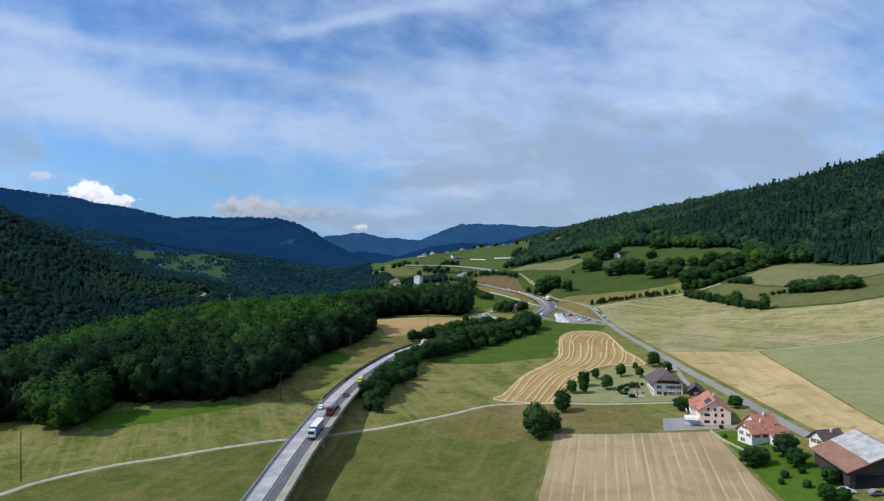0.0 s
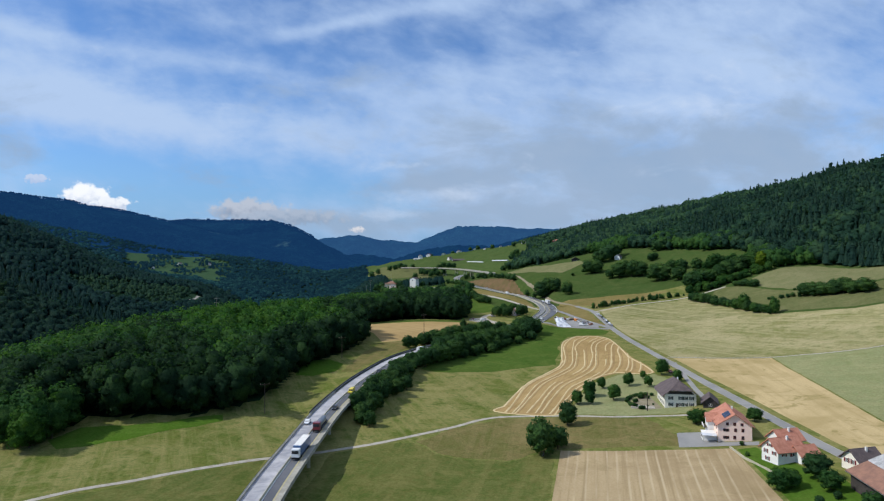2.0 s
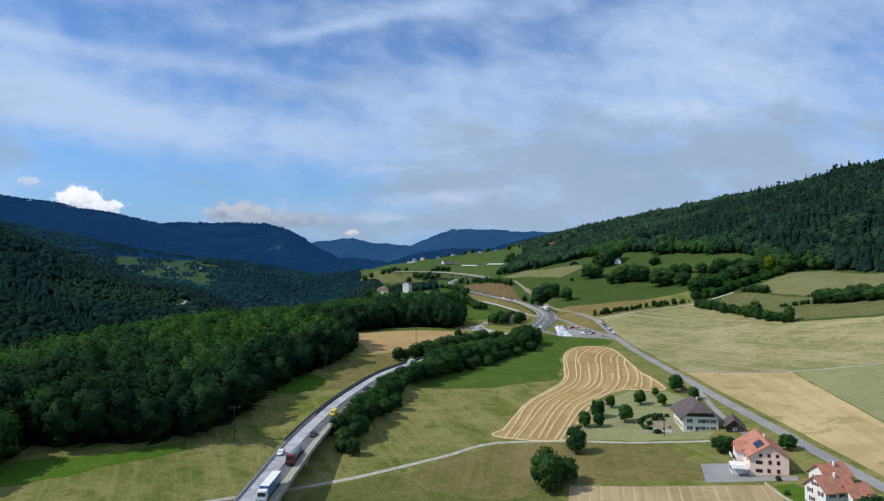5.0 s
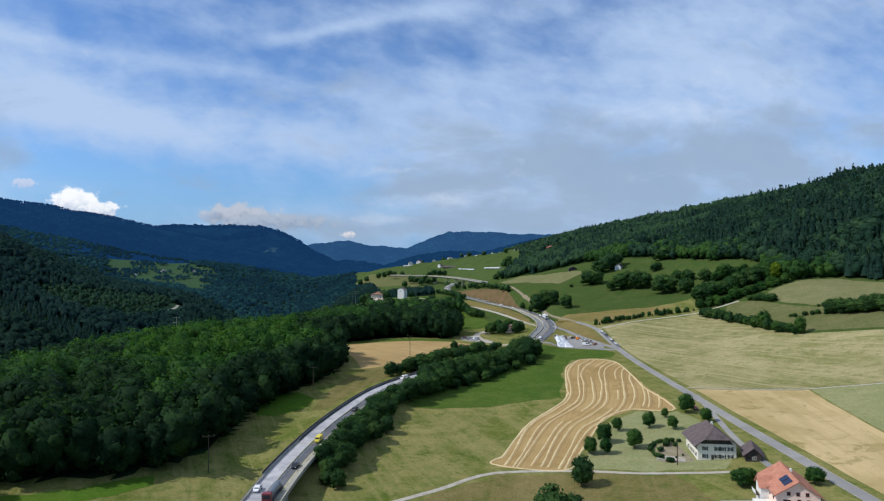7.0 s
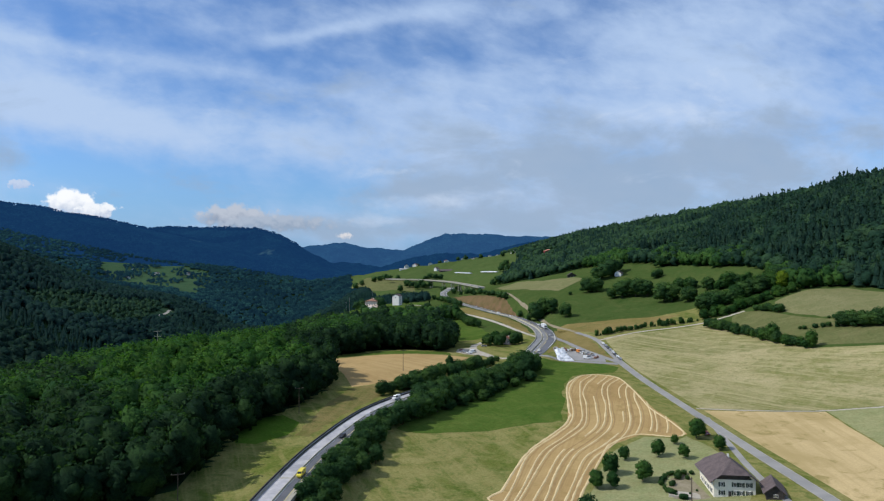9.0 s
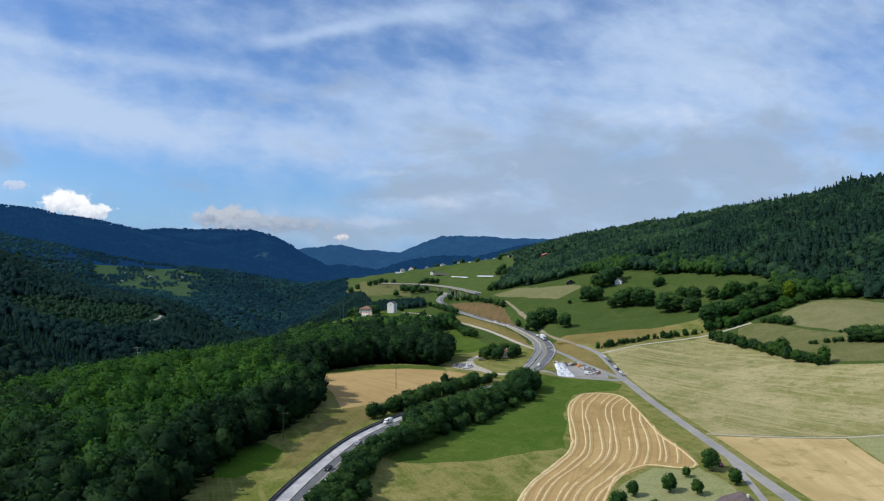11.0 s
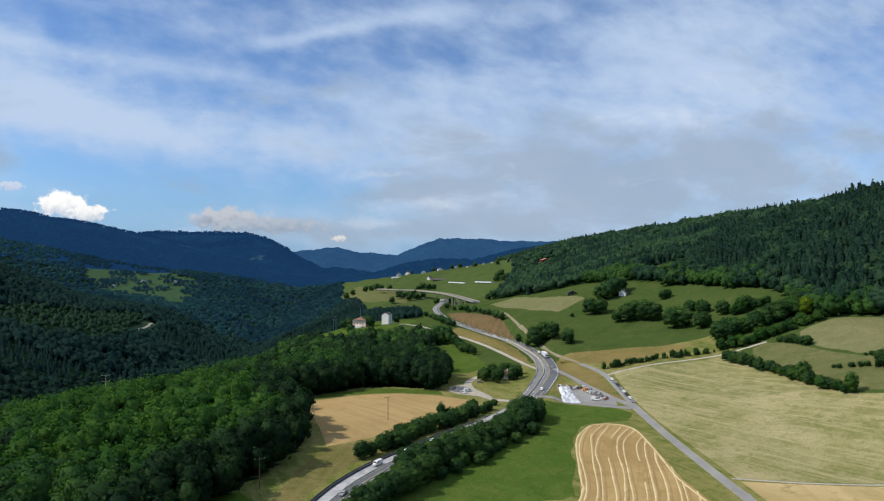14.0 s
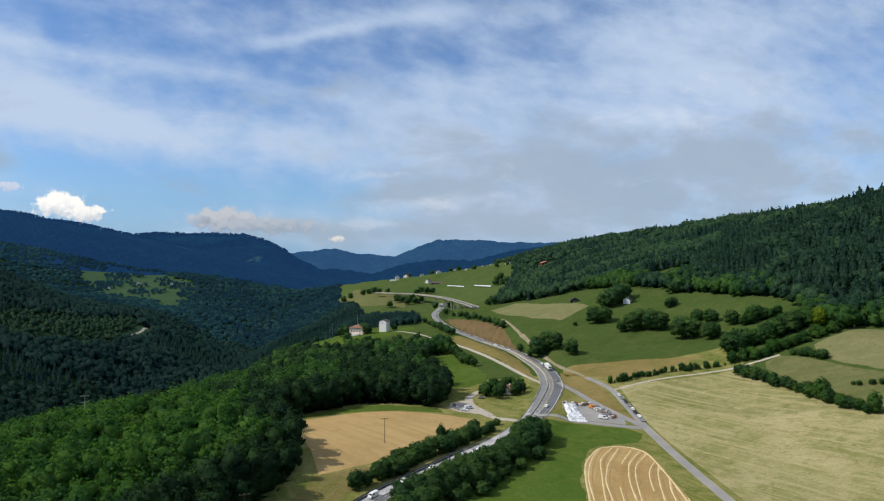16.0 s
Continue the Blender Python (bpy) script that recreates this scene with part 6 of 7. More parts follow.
# the pink house
pink = house("house", 95.6, 240.0, -14, 10.8, 17, 6.0, 9.6, M_PINK, M_REDTILE, "tall pink rendered house with red shutters and tiled roof", windows=(
    ("f", 3.0, 5.8, 0.9, 1.0), ("f", 5.3, 5.8, 0.9, 1.0), ("f", 7.6, 5.8, 0.9, 1.0), ("f", 2.6, 3.7, 1.9, 1.0), ("f", 5.6, 3.7, 0.9, 1.2), ("f", 7.9, 3.7, 0.9, 1.2),
    ("f", 2.6, 1.2, 1.9, 1.0), ("f", 5.3, 1.2, 0.9, 1.2), ("f", 7.9, 1.2, 0.9, 1.2), ("l", -3.0, 3.7, 0.9, 1.2), ("l", -6.5, 3.7, 0.9, 1.2), ("l", -3.0, 1.2, 0.9, 1.2)), trim=M_REDPAINT)
_s = math.degrees(math.atan2(3.6, 5.3))


def on_slope(x0, x1, y0, y1, lift, mat, name, parent, label):
    """A thin panel on the left roof slope of the pink house; x runs up the slope from the eave."""
    bm = box(x0, x1, y0, y1, 0.25, 0.25 + lift, bevel=0.02)
    bm.transform(Matrix.Translation((0, 0, 6.0)) @ Matrix.Rotation(-radians(_s), 4, "Y"))
    part(name, bm, mat, parent, label)


for k in range(2):
    on_slope(3.0, 5.5, 1.4 + 2.9 * k, 3.9 + 2.9 * k, 0.12, M_PANEL, "solar_panel", pink, "dark blue solar panel")
# a cross gable with a balcony on its west side
part("side_gable", prism([(0, 0), (5, 0), (5, 5.4), (2.5, 7.4), (0, 5.4)], 0, 3.0), M_RENDER, pink).matrix_local = pose(-2.2, 12.5, 0, 0, 0, -90)
_g = bmesh.new()
for q in (((-0.5, -0.5, 5.0), (2.5, -0.5, 7.5), (2.5, 3.6, 7.5), (-0.5, 3.6, 5.0)), ((5.5, -0.5, 5.0), (5.5, 3.6, 5.0), (2.5, 3.6, 7.5), (2.5, -0.5, 7.5))):
    _g.faces.new([_g.verts.new(v) for v in q])
bmesh.ops.recalc_face_normals(_g, faces=_g.faces)
bmesh.ops.solidify(_g, geom=_g.faces[:], thickness=0.2)
part("side_roof", _g, M_REDTILE, pink).matrix_local = pose(-2.2, 12.5, 0, 0, 0, -90)
part("annex", box(-4.6, -0.02, 1.6, 6.4, -1.0, 2.2, bevel=0.04), M_RENDER, pink, "low white annex with a roof terrace")
part("annex_window", box(-4.66, -4.56, 2.6, 5.4, 0.3, 1.6), M_GLASS, pink, "wide dark window")
part("awning", box(-5.2, -0.4, -1.8, 1.5, 2.3, 2.42), M_SHEET, pink, "white terrace awning")
for _k in range(3):
    _bm = box(-0.9, 1.5, 5.4 + 2.9 * _k, 7.6 + 2.9 * _k, 0.62, 0.78, bevel=0.03)
    _bm.transform(Matrix.Translation((0, 0, 5.5)) @ Matrix.Rotation(-radians(16), 4, "Y"))
    part("lean_to_roof", _bm, M_REDTILE, pink, "small red tiled lean-to roof")
for _u in (-5.0, -0.7):
    part("awning_post", box(_u - 0.05, _u + 0.05, -1.7, -1.6, -0.6, 2.3), M_STEEL, pink)
part("balcony", box(-3.4, -2.2, 8.0, 12.0, 2.6, 2.8), M_WOOD, pink)
part("balcony_rail", box(-3.45, -3.35, 8.0, 12.0, 2.8, 3.7), M_RENDER, pink)

# the large old farmhouse
farm = house("farmhouse", 94, 287.4, -8, 12.6, 15.5, 5.9, 10.6, M_CREAM, M_BROWNTILE, "large cream farmhouse with a brown half-hipped roof", hip=4.2, half=0.30, over=1.3, shutter=M_GREENPAINT, windows=tuple(
    ("f", u, z, 0.95, 1.35) for z in (0.9, 3.5) for u in (2.4, 6.4, 8.3, 10.7)) + tuple(("l", -u, z, 0.95, 1.3) for z in (0.9, 3.5) for u in (2.6, 5.8, 9, 12.5)))
part("door", box(4.4, 5.3, -0.08, 0.02, 0, 2.1), M_DARKWOOD, farm, "dark wooden door")
for u in (4.7, 7.9):
    part("dormer", prism([(u - 0.6, 7.2), (u + 0.6, 7.2), (u + 0.6, 8.0), (u, 8.4), (u - 0.6, 8.0)], -0.6, 1.6), M_BROWNTILE, farm)
part("gable_boards", prism([(0.9, 5.8), (11.7, 5.8), (10.6, 6.95), (2.0, 6.95)], -0.12, 0.06), M_DARKWOOD, farm)
house("shed", 107.6, 281.5, -21, 5.0, 9, 2.6, 4.7, M_DARKWOOD, M_BROWNTILE, "low wooden shed with a brown tiled roof", "shed", over=0.8, chimney=False, windows=(("f", 2.7, 0.9, 1.2, 1.0),))
part("terrace", box(-2.5, 7, -8, -3.5, -0.8, 0.25, bevel=0.05), M_GRAVEL, empty("terrace", pose(86, 297, float(surface(86, 297)), 0, 0, -21), "stone garden terrace beside the farmhouse", "terrace"))

# the white house and its neighbours
house("house", 100.5, 219.8, -75, 6.7, 9.6, 4.5, 7.4, M_RENDER, M_REDTILE, "white house with dark red shutters and red roof", windows=(
    ("f", 3.4, 5.0, 1.1, 1.0), ("f", 1.8, 2.8, 0.9, 1.2), ("f", 5.1, 2.8, 0.9, 1.2), ("f", 2.4, 0.6, 0.9, 1.2), ("r", 2.2, 2.7, 0.9, 1.2), ("r", 6.0, 2.5, 1.6, 1.3), ("r", 7.9, 0.8, 0.9, 1.2)), shutter=M_REDPAINT)
house("house", 107.0, 229.0, -75, 6.0, 8.2, 4.2, 6.7, M_RENDER, M_REDTILE, "second white house with a long red roof", windows=(("f", 2.2, 2.4, 0.9, 1.1), ("f", 4.8, 2.4, 0.9, 1.1)), shutter=M_REDPAINT)
house("garage", 107.6, 217.2, -75, 4.8, 6.5, 2.9, 4.9, M_RENDER, M_REDTILE, "white garage with a red tiled roof", "garage", chimney=False, windows=(("r", 3.5, 0.6, 1.6, 1.6),))
house("house", 117.8, 207.5, -75, 5.8, 8.4, 3.4, 5.9, M_CREAM, M_BROWNTILE, "small cream house with a brown roof", windows=(("f", 1.7, 2.0, 0.9, 1.3), ("f", 3.9, 2.0, 0.9, 1.3)), shutter=M_REDPAINT)
wallb = empty("garden_wall", pose(0, 0, 0), "low white garden wall above the field", "wall")
for (xa, ya), (xb, yb) in zip(((96.5, 233), (96, 222), (97.5, 212)), ((96, 222), (97.5, 212), (98, 205))):
    seg = part("segment", box(-0.13, 0.13, 0, math.hypot(xb - xa, yb - ya), -0.5, 0.7, bevel=0.02), M_PALECONC, wallb)
    seg.matrix_world = pose(xa, ya, (float(surface(xa, ya)) + float(surface(xb, yb))) / 2, 0, 0, math.degrees(math.atan2(yb - ya, xb - xa)) - 90)

# the big barn
barn = house("barn", 109, 173, -6, 24, 20, 5.0, 10.6, M_DARKWOOD, M_RUSTTILE, "large dark wooden barn with a patched red and sheet-metal roof", "barn", over=0.9, chimney=False)
_k = math.degrees(math.atan2(5.6, 12))
for n in range(5):
    bm = box(5.4, 13.1, -0.9 + 4.36 * n, 3.38 + 4.36 * n, 0.28, 0.33)
    bm.transform(Matrix.Translation((0, 0, 5.0)) @ Matrix.Rotation(-radians(_k), 4, "Y"))
    part("roof_sheet", bm, M_METALROOF, barn, "pale metal roof sheet")
    bm = box(-13.1, 0.6, -0.9 + 4.36 * n, 3.38 + 4.36 * n, 0.28, 0.33)
    bm.transform(Matrix.Translation((24, 0, 5.0)) @ Matrix.Rotation(radians(_k), 4, "Y"))
    part("roof_sheet", bm, M_METALROOF, barn, "pale metal roof sheet")
part("plinth", box(11, 23.6, -0.12, 0.1, 0, 2.4), M_CONCRETE, barn, "pale concrete base wall")
# a flat black panel stands in for the shade inside the doorway
part("doorway", box(1.5, 9.5, -0.06, 0.1, 0, 4.2), M_RUBBER, barn, "flat black panel for the shade in an open doorway")

# houses on the spur and across the valley
red = house("house", -72, 886, -14, 16, 12, 9.6, 12.8, M_PINK, M_RUSTTILE, "pale pink villa with a low red hipped roof", hip=4.5, half=0.05, over=1.2, windows=tuple(("f", u, z, 1.3, 1.8) for z in (1.2, 4.8) for u in (2.5, 5.8, 9.2, 12.5)))
part("porch", box(4, 11, -2.0, 0, 0, 3.2, bevel=0.1), M_RENDER, red)
house("tower_house", -39, 897, -24, 9, 9, 12.0, 14.2, M_RENDER, M_BROWNTILE, "tall narrow white house on the spur", over=0.4, chimney=False, windows=tuple(("r", 4.5, z, 1.6, 1.6) for z in (1.5, 4, 6.5, 9)) + (("f", 4.5, 9.5, 1.2, 1.4),))
house("chalet", 171, 846, -8, 9, 8, 3.4, 6.0, M_DARKWOOD, M_DARKWOOD, "small dark chalet on white walls in the pasture", "chalet", over=1.2, chimney=False, windows=(("f", 3, 1.2, 1, 1), ("f", 6, 1.2, 1, 1)))
house("farm_building", 208, 782, -30, 6.5, 8, 4.2, 6.6, M_RENDER, M_BROWNTILE, "white farm building half hidden by trees", "house", windows=(("f", 1.8, 1.6, 1, 1.2), ("f", 4.6, 1.6, 1, 1.2)))
house("farm_building", 191, 790, 10, 5, 6, 3, 5, M_RENDER, M_BROWNTILE, "small white outbuilding among the trees", "house", chimney=False)
house("house", 61, 573, -25, 6, 7, 3.6, 6.0, M_PINK, M_REDTILE, "small pinkish house with a red roof among trees", windows=(("f", 1.7, 1.6, 1, 1.2), ("f", 4.3, 1.6, 1, 1.2)))
for x, y, t, w, d, e, r, wm, rm in ((-75, 1985, -85, 9, 44, 4, 6.5, M_RENDER, M_METALROOF), (46, 1428, -85, 8, 26, 6, 8, M_RENDER, M_METALROOF), (-60, 2010, 10, 12, 12, 7, 11, M_RENDER, M_BROWNTILE), (-38, 2030, -20, 12, 12, 7, 11, M_RENDER, M_RUSTTILE),
                                   (10, 2040, 0, 12, 12, 7, 10, M_CREAM, M_BROWNTILE), (60, 2060, 15, 14, 10, 7, 10, M_RENDER, M_RUSTTILE), (110, 2060, 0, 12, 11, 6, 9, M_CREAM, M_BROWNTILE), (255, 1990, 0, 14, 12, 7, 11, M_RENDER, M_BROWNTILE),
                                   (300, 1680, 20, 26, 12, 6, 10, M_REDPAINT, M_REDTILE), (24, 1815, -40, 9, 12, 6, 10, M_RENDER, M_BROWNTILE), (38, 1798, -85, 11, 34, 4, 7.5, M_DARKWOOD, M_BROWNTILE), (168, 1230, 0, 8, 8, 6, 9, M_RENDER, M_BROWNTILE),
                                   (-1060, 2440, 20, 14, 12, 6, 10, M_RENDER, M_BROWNTILE), (-960, 2400, -10, 14, 12, 6, 10, M_CREAM, M_BROWNTILE), (-860, 2420, 0, 16, 12, 6, 10, M_RENDER, M_BROWNTILE), (-1010, 2300, 30, 12, 16, 5, 9, M_CREAM, M_BROWNTILE), (-1120, 2350, 0, 12, 12, 6, 10, M_CREAM, M_RUSTTILE)):
    house("far_house", x, y, t, w, d, e, r, wm, rm, "small distant farmhouse on the green hillside", "house", chimney=False, windows=(("f", w * 0.3, e * 0.45, 1.4, 1.6), ("f", w * 0.7, e * 0.45, 1.4, 1.6)))
for xa, ya, xb, yb in ((76.5, 1690, 111.4, 1632), (131.6, 1580, 158.6, 1490)):
    x, y, l = xa, ya, math.hypot(xb - xa, yb - ya)
    za, zb = float(surface(xa, ya)), float(surface(xb, yb))
    tun = empty("polytunnel", look((xa, ya, za + 0.3), (xb, yb, zb + 0.3)) @ Matrix.Rotation(-math.pi / 2, 4, "X"), "long white crop tunnel on the hillside", "tunnel")
    part("cover", prism([(3.2 * math.cos(a), 2.0 * math.sin(a)) for a in np.linspace(math.pi, 0, 9)], 0, l), M_SHEET, tun)
for k, (x, y) in enumerate(((117, 2600), (137, 1992), (150, 2450), (203, 2400), (205, 2172), (245, 2330), (262, 2290), (281, 2280), (292, 2300), (305, 2310), (310, 2137), (322, 2160), (95, 2560), (180, 2420))):
    house("far_house", x, y, (10, -20, 35, 0)[k % 4], 6.5 + 1.5 * (k % 3), 6.5, 2.8, 5.0, M_RENDER if k % 3 else M_CREAM, (M_BROWNTILE, M_RUSTTILE)[k % 2], "distant pale house on the crest of the hill", "house", chimney=False, windows=(("f", 4, 2.5, 1.4, 1.6), ("f", 9, 2.5, 1.4, 1.6)))


def far_viaduct():
    via = empty("far_viaduct", Matrix.Identity(4), "second concrete viaduct far up the valley", "bridge", kind="structure")
    line = glide([(-90, 1640, 27), (-50, 1590, 27.5), (-5, 1545, 28), (45, 1430, 28), (70, 1310, 28), (86, 1180, 28.5), (92, 1120, 29)], 15)
    sweep("deck", line, [(-5.5, 0), (5.5, 0), (5.5, -1), (3, -2.6), (-3, -2.6), (-5.5, -1)], M_CONCRETE, via)
    sweep("lane", line, [(-4.6, 0.05), (4.6, 0.05), (4.6, 0.01), (-4.6, 0.01)], M_ASPHALT, via, "dark asphalt carriageway")
    sweep("parapet", line, [(-5.6, -0.9), (-5.6, 1.1), (-5.2, 1.1), (-5.2, 0)], M_CONCRETE, via)
    sweep("parapet", line, [(5.2, 0), (5.2, 1.1), (5.6, 1.1), (5.6, -0.9)], M_CONCRETE, via)
    for i in range(7, len(line) - 5, 4):
        x, y, z = line[i]
        for o in (-2.2, 2.2):
            part("pier", box(x + o - 1.2, x + o + 1.2, y - 1.3, y + 1.3, float(surface(x, y)) - 1, z - 2.7), M_PALECONC, via)


far_viaduct()


# ---- poles ----
def pole(x, y, high, label, arms=1, mat=M_WOOD):
    z = float(surface(x, y))
    p = empty("power_pole", pose(x, y, z, 0, 0, 20), label, "pole", "power poles")
    part("mast", tube((0, 0, -1), (0, 0, high), 0.19, 0.12, 8), mat, p)
    for k in range(arms):
        h = high - 0.35 - 3.0 * k
        part("crossarm", box(-1.9, 1.9, -0.09, 0.09, h, h + 0.2), mat, p)
        for u in (-1.7, 0.0, 1.7):
            part("insulator", tube((u, 0, h + 0.2), (u, 0, h + 0.55), 0.09, 0.07, 6), M_PALECONC, p)


for x, y, h, n, m in ((-69, 276, 11.8, 1, M_WOOD), (-120.8, 185.5, 14.5, 0, M_WOOD), (-53, 374, 11.5, 1, M_WOOD), (-10, 463, 12.0, 1, M_WOOD), (-153, 466, 25.0, 2, M_PALECONC), (-92, 892, 18, 1, M_STEEL), (-66, 920, 20, 0, M_STEEL), (-108, 990, 18, 1, M_STEEL), (86, 285, 8.0, 0, M_WOOD)):
    pole(x, y, h, "tall slim power pole with a crossarm" if n else "tall slim wooden pole", n, m)

# ---- the storage yard ----
def sheeted_stack():
    """Bales under one white sheet: a long uneven low heap."""
    z = float(surface(97, 524))
    heap = empty("sheeted_stack", pose(96.5, 524.5, z, 0, 0, -4), "long low stack under bright white plastic sheeting", "stack")
    bm = bmesh.new()
    bmesh.ops.create_grid(bm, x_segments=14, y_segments=44, size=1)
    for v in bm.verts:
        u, w = v.co.x, v.co.y
        lift = max(0.0, 1 - abs(u) ** 4) * max(0.0, 1 - abs(w) ** 8)
        rise = float(surface(96.5 + u * 4.5 + w, 524.5 + w * 15.5)) - z
        v.co = Vector((u * (4.6 - 0.9 * w) + 1.2 * noise.noise((w * 3, u, 8)), w * 15.5 + 1.5 * noise.noise((u * 2, w, 6)), rise + 0.05 + lift * (1.3 + 1.3 * noise.noise((u * 2.6, w * 6, 0)) + 0.6 * noise.noise((u * 6, w * 15, 4)))))
    part("sheet", bm, M_SHEET, heap)
    for k in range(7):
        part("weight", box(-3.6 + 0.1 * k, 3.6 - 0.1 * k, -13.6 + 4.4 * k, -13.35 + 4.4 * k, 1.25, 1.62, bevel=0.05), M_SHEET, heap).location.z = float(surface(96.5, 511.0 + 4.4 * k)) - z


sheeted_stack()
for k in range(64):
    u, v = RNG.uniform(0, 1), RNG.uniform(0, 1)
    x, y = (94 + 17 * u, 541 + 4 * u - 3.5 * v) if k < 26 else (112 + 7 * u - 4 * v, 543 - 30 * u - 2 * v)
    s = RNG.uniform(0.4, 1.2)
    c = empty("building_material", pose(x, y, float(surface(x, y)) + 0.09, 0, 0, RNG.uniform(0, 90)), "stacked pallet of building material in the yard", "pallet", "stacks in the yard")
    part("pallet", box(-s, s, -0.7, 0.7, 0, 0.15), M_WOOD, c)
    part("load", box(-s * 0.95, s * 0.95, -0.65, 0.65, 0.15, 0.15 + RNG.uniform(0.5, 1.5), bevel=0.04), (M_SHEET, M_CONCRETE, M_STEEL, M_RUSTTILE, M_WOOD)[k % 5], c)


# ---- vehicles ----
def wheels(parent, spots, r, half):
    for x, y in spots:
        bm = tube((x - 0.12 if x < 0 else x - 0.1, y, r), (x + 0.1 if x < 0 else x + 0.12, y, r), r, r, 14)
        t = part("wheel", bm, M_RUBBER, parent)
        s = x - 0.14 if x < 0 else x + 0.14
        part("rim", tube((x, y, r), (s, y, r), r * 0.6, r * 0.55, 10), M_STEEL, t)


def make_car(mat, van=False):
    """A car along y, its front at -y."""
    car = empty("van" if van else "car", Matrix.Identity(4), "", "")
    L, h = (2.5, 2.1) if van else (2.15, 1.45)
    if van:
        side = [(-L, 0.35), (-L, 1.0), (-L + 0.75, 1.15), (-L + 1.25, h - 0.05), (L - 0.05, h), (L, 0.4)]
        glass = [(-L + 0.82, 1.2), (-L + 1.28, h - 0.14), (-L + 2.3, h - 0.14), (-L + 2.3, 1.2)]
    else:
        side = [(-L, 0.32), (-L + 0.03, 0.72), (-L + 1.1, 0.92), (-L + 1.75, h - 0.04), (L - 1.2, h), (L - 0.35, 0.98), (L - 0.02, 0.92), (L, 0.36)]
        glass = [(-L + 1.2, 0.95), (-L + 1.8, h - 0.09), (L - 1.22, h - 0.06), (L - 0.5, 0.98)]
    m = Matrix.Rotation(radians(90), 4, "Z")
    body = prism(side, -0.86, 0.86)
    bmesh.ops.bevel(body, geom=body.edges[:], offset=0.07, segments=2, affect="EDGES")
    body.transform(m)
    part("body", body, mat, car)
    g = prism(glass, -0.875, 0.875)
    g.transform(m)
    part("side_window", g, M_GLASS, car)
    b = prism([(glass[0][0] - 0.06, glass[0][1] + 0.03), (glass[1][0] - 0.07, glass[1][1]), (glass[1][0] - 0.02, glass[1][1]), (glass[0][0], glass[0][1])], -0.72, 0.72)
    b.transform(m)
    part("windscreen", b, M_GLASS, car)
    for x in (-0.6, 0.6):
        part("headlight", box(x - 0.18, x + 0.18, -L - 0.03, -L + 0.1, 0.6, 0.75), M_SHEET, car)
        part("tail_light", box(x - 0.15, x + 0.15, L - 0.1, L + 0.03, 0.7, 0.85), M_REDPAINT, car)
    wheels(car, [(-0.8, -L + 0.85), (0.8, -L + 0.85), (-0.8, L - 0.8), (0.8, L - 0.8)], 0.32, 0.1)
    return car


def make_lorry(cab, load, tanker=False):
    car = empty("lorry", Matrix.Identity(4), "", "")
    body = box(-1.22, 1.22, -7.2, -5.2, 0.7, 3.3, bevel=0.12)
    part("cab", body, cab, car)
    part("windscreen", box(-1.05, 1.05, -7.23, -7.15, 1.9, 2.9), M_GLASS, car)
    part("bumper", box(-1.2, 1.2, -7.3, -7.0, 0.4, 0.9, bevel=0.04), M_RUBBER, car)
    part("chassis", box(-0.5, 0.5, -6.8, 7.0, 0.6, 0.95), M_RUBBER, car)
    if tanker:
        part("load", tube((0, -4.6, 2.0), (0, 4.0, 2.0), 1.15, 1.15, 16), load, car)
    else:
        part("trailer", box(-1.25, 1.25, -4.8, 7.2, 1.0, 3.8, bevel=0.06), load, car)
        part("roof_cover", box(-1.2, 1.2, -4.7, 7.1, 3.8, 3.86), M_WHITE, car)
    wheels(car, [(s, y) for s in (-1.05, 1.05) for y in (-6.3, -3.6, 4.4, 5.7)], 0.5, 0.15)
    return car


MAKERS = {"white": make_car(P_WHITE), "black": make_car(P_BLACK), "grey": make_car(P_GREY), "red": make_car(P_RED), "van": make_car(P_WHITE, True), "yellow": make_car(P_YELLOW, True), "orange": make_car(P_ORANGE, True),
          "lorry": make_lorry(P_WHITE, P_BLUE), "redlorry": make_lorry(P_RED, M_STEEL, True), "whitelorry": make_lorry(P_WHITE, M_SHEET)}
WORDS = {"white": "white car", "black": "black car", "grey": "grey car", "red": "dark red car", "van": "white delivery van", "yellow": "yellow emergency van", "orange": "orange works van",
         "lorry": "white and blue articulated lorry", "redlorry": "dark red tank lorry", "whitelorry": "white box lorry"}
USED = set()


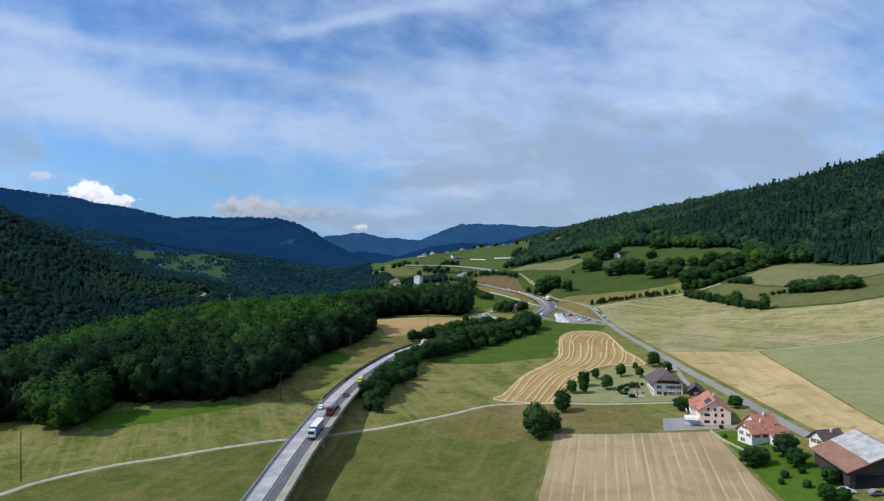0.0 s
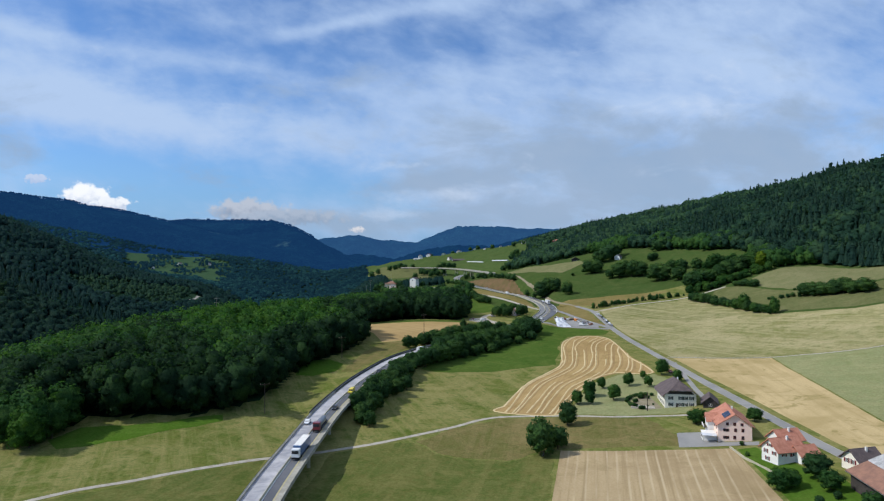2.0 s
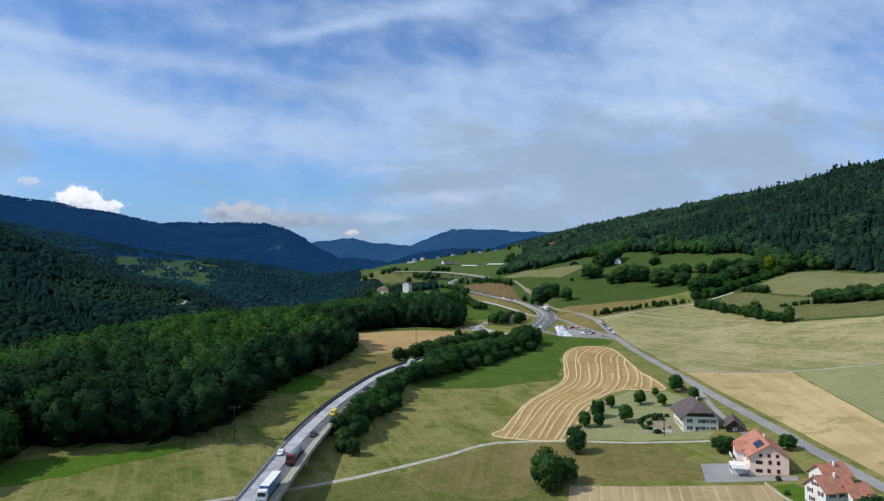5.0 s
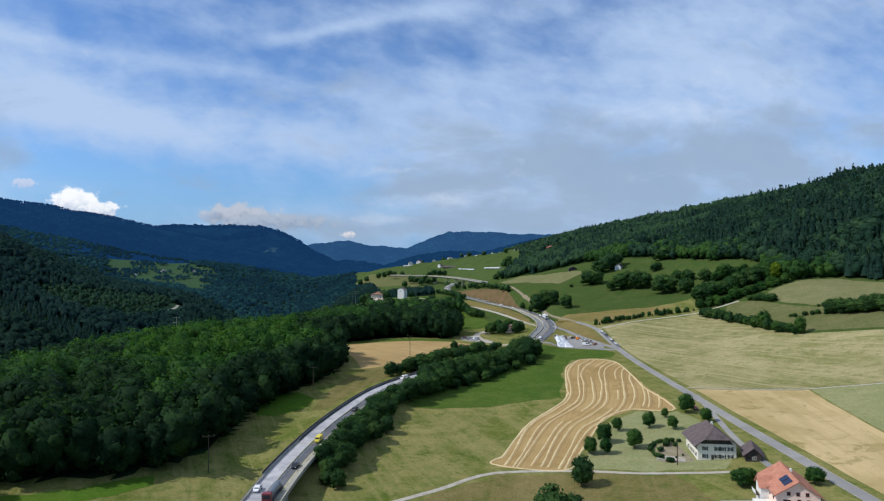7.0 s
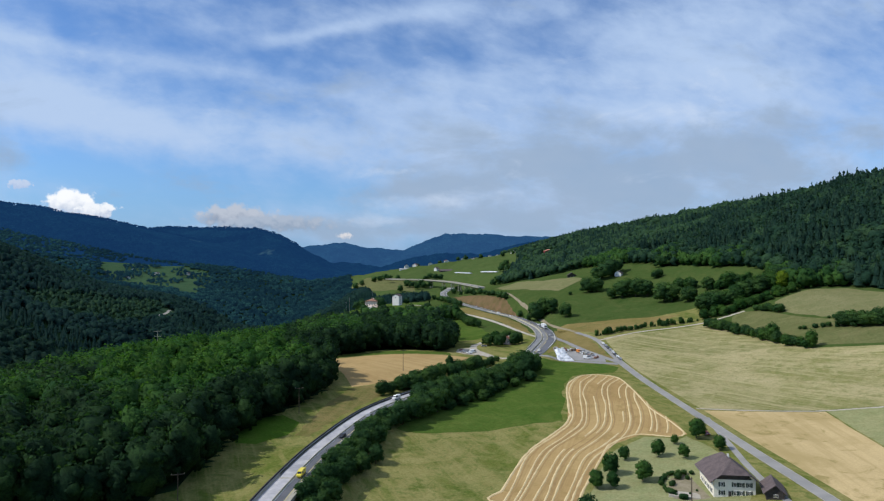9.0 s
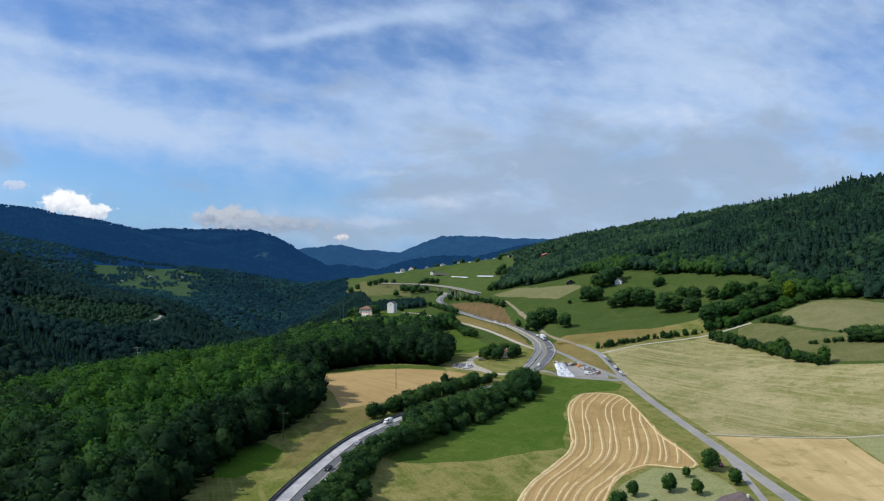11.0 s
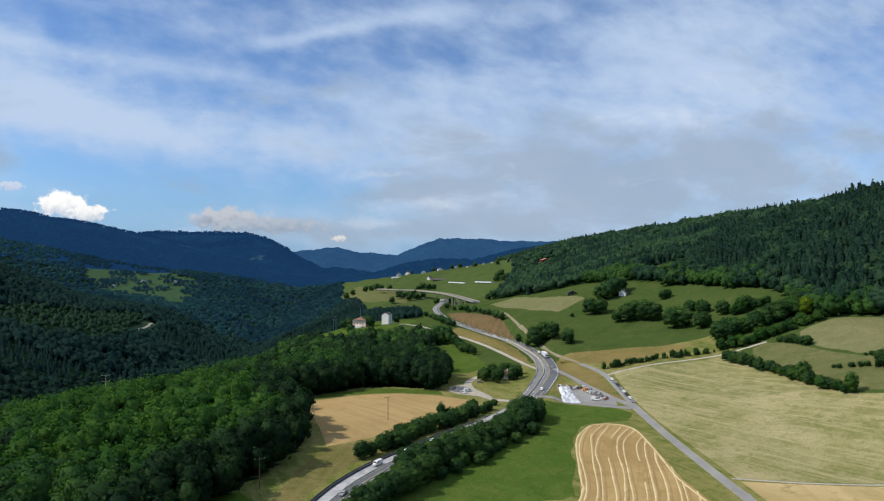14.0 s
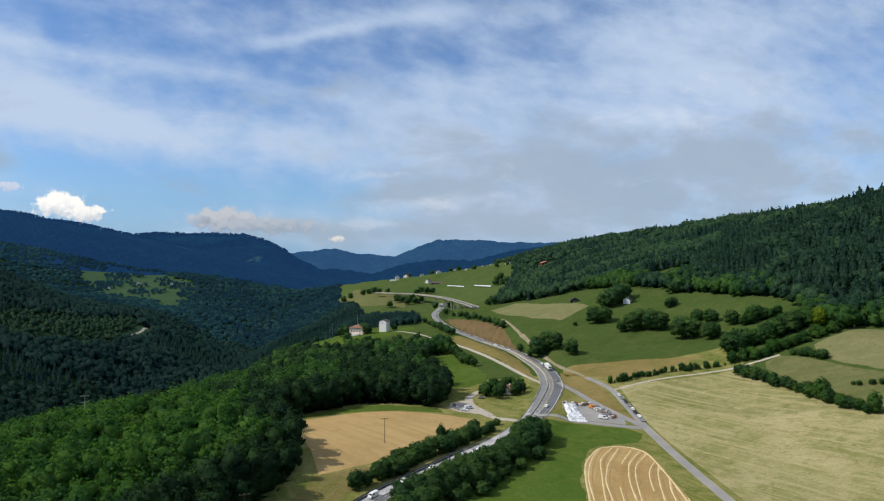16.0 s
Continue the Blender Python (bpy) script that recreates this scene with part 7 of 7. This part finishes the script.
def park(kind, x, y, z, turn, where, group=""):
    m = pose(x, y, z, 0, 0, turn)
    ob = MAKERS[kind]
    if kind in USED:
        ob = copy_thing(ob, m)
    else:
        ob.matrix_world = m
        USED.add(kind)
    tagged(ob, WORDS[kind] + " " + where, "lorry" if "lorry" in kind else "van" if kind in ("van", "yellow", "orange") else "car", group)


def on_main(kind, y, offset, oncoming=True):
    """Puts a vehicle on the main road at a place along it."""
    i = int(np.argmin(np.abs(MAIN[:, 1] - y)))
    s, d = sideways(MAIN)[i], MAIN[min(i + 1, len(MAIN) - 1)] - MAIN[max(i - 1, 0)]
    x, yy = MAIN[i, :2] + s * offset * MAIN[i, 3] / 5.5
    turn = math.degrees(math.atan2(d[1], d[0])) - 90
    z = MAIN[i, 2] + 0.04 if yy < ABUTMENT else float(surface(x, yy)) + 0.14
    park(kind, x, yy, z, turn if oncoming else turn + 180, "on the main road", "vehicles on the main road")


for kind, y, o in (("lorry", 222, 2.2), ("white", 254, -3.6), ("redlorry", 251, 2.2), ("black", 274, 2.1), ("yellow", 300, 1.9), ("black", 340, 2.1), ("grey", 372, 2.0), ("van", 399, -2.6), ("white", 412, -2.8), ("white", 427, -2.6),
                   ("van", 450, 2.0), ("white", 532, 2.0), ("grey", 600, 2.2), ("whitelorry", 648, 2.6), ("white", 664, 2.4), ("white", 735, -2.2), ("van", 760, -2.0), ("grey", 835, 2.0)):
    on_main(kind, y, o)
for k, kind in enumerate(("grey", "white", "black", "white", "grey", "black", "grey", "white")):
    i = int(np.argmin(np.abs(QUEUE_ROAD[:, 1] - (503 + 7.2 * k))))
    f = 503 + 7.2 * k
    x = float(np.interp(f, QUEUE_ROAD[:9, 1], QUEUE_ROAD[:9, 0])) + 1.2
    park(kind, x, f, float(surface(x, f)) + 0.14, -3, "waiting in the side road", "queue of cars")
for kind, x, y, t in (("red", 116.5, 345, 8), ("white", 107, 171, 80), ("grey", 113, 168, 95), ("van", 110, 512, 60), ("grey", 113, 517, 50), ("orange", 110, 534, 20), ("white", 112, 530, 70),
                      ("van", 36, 534, 110), ("white", 33, 529, 60), ("red", 28, 541, 10), ("grey", 29, 533, 40), ("grey", 46, 561, 90)):
    park(kind, x, y, float(surface(x, y)) + 0.13, t, "parked on the paved ground", "parked vehicles")
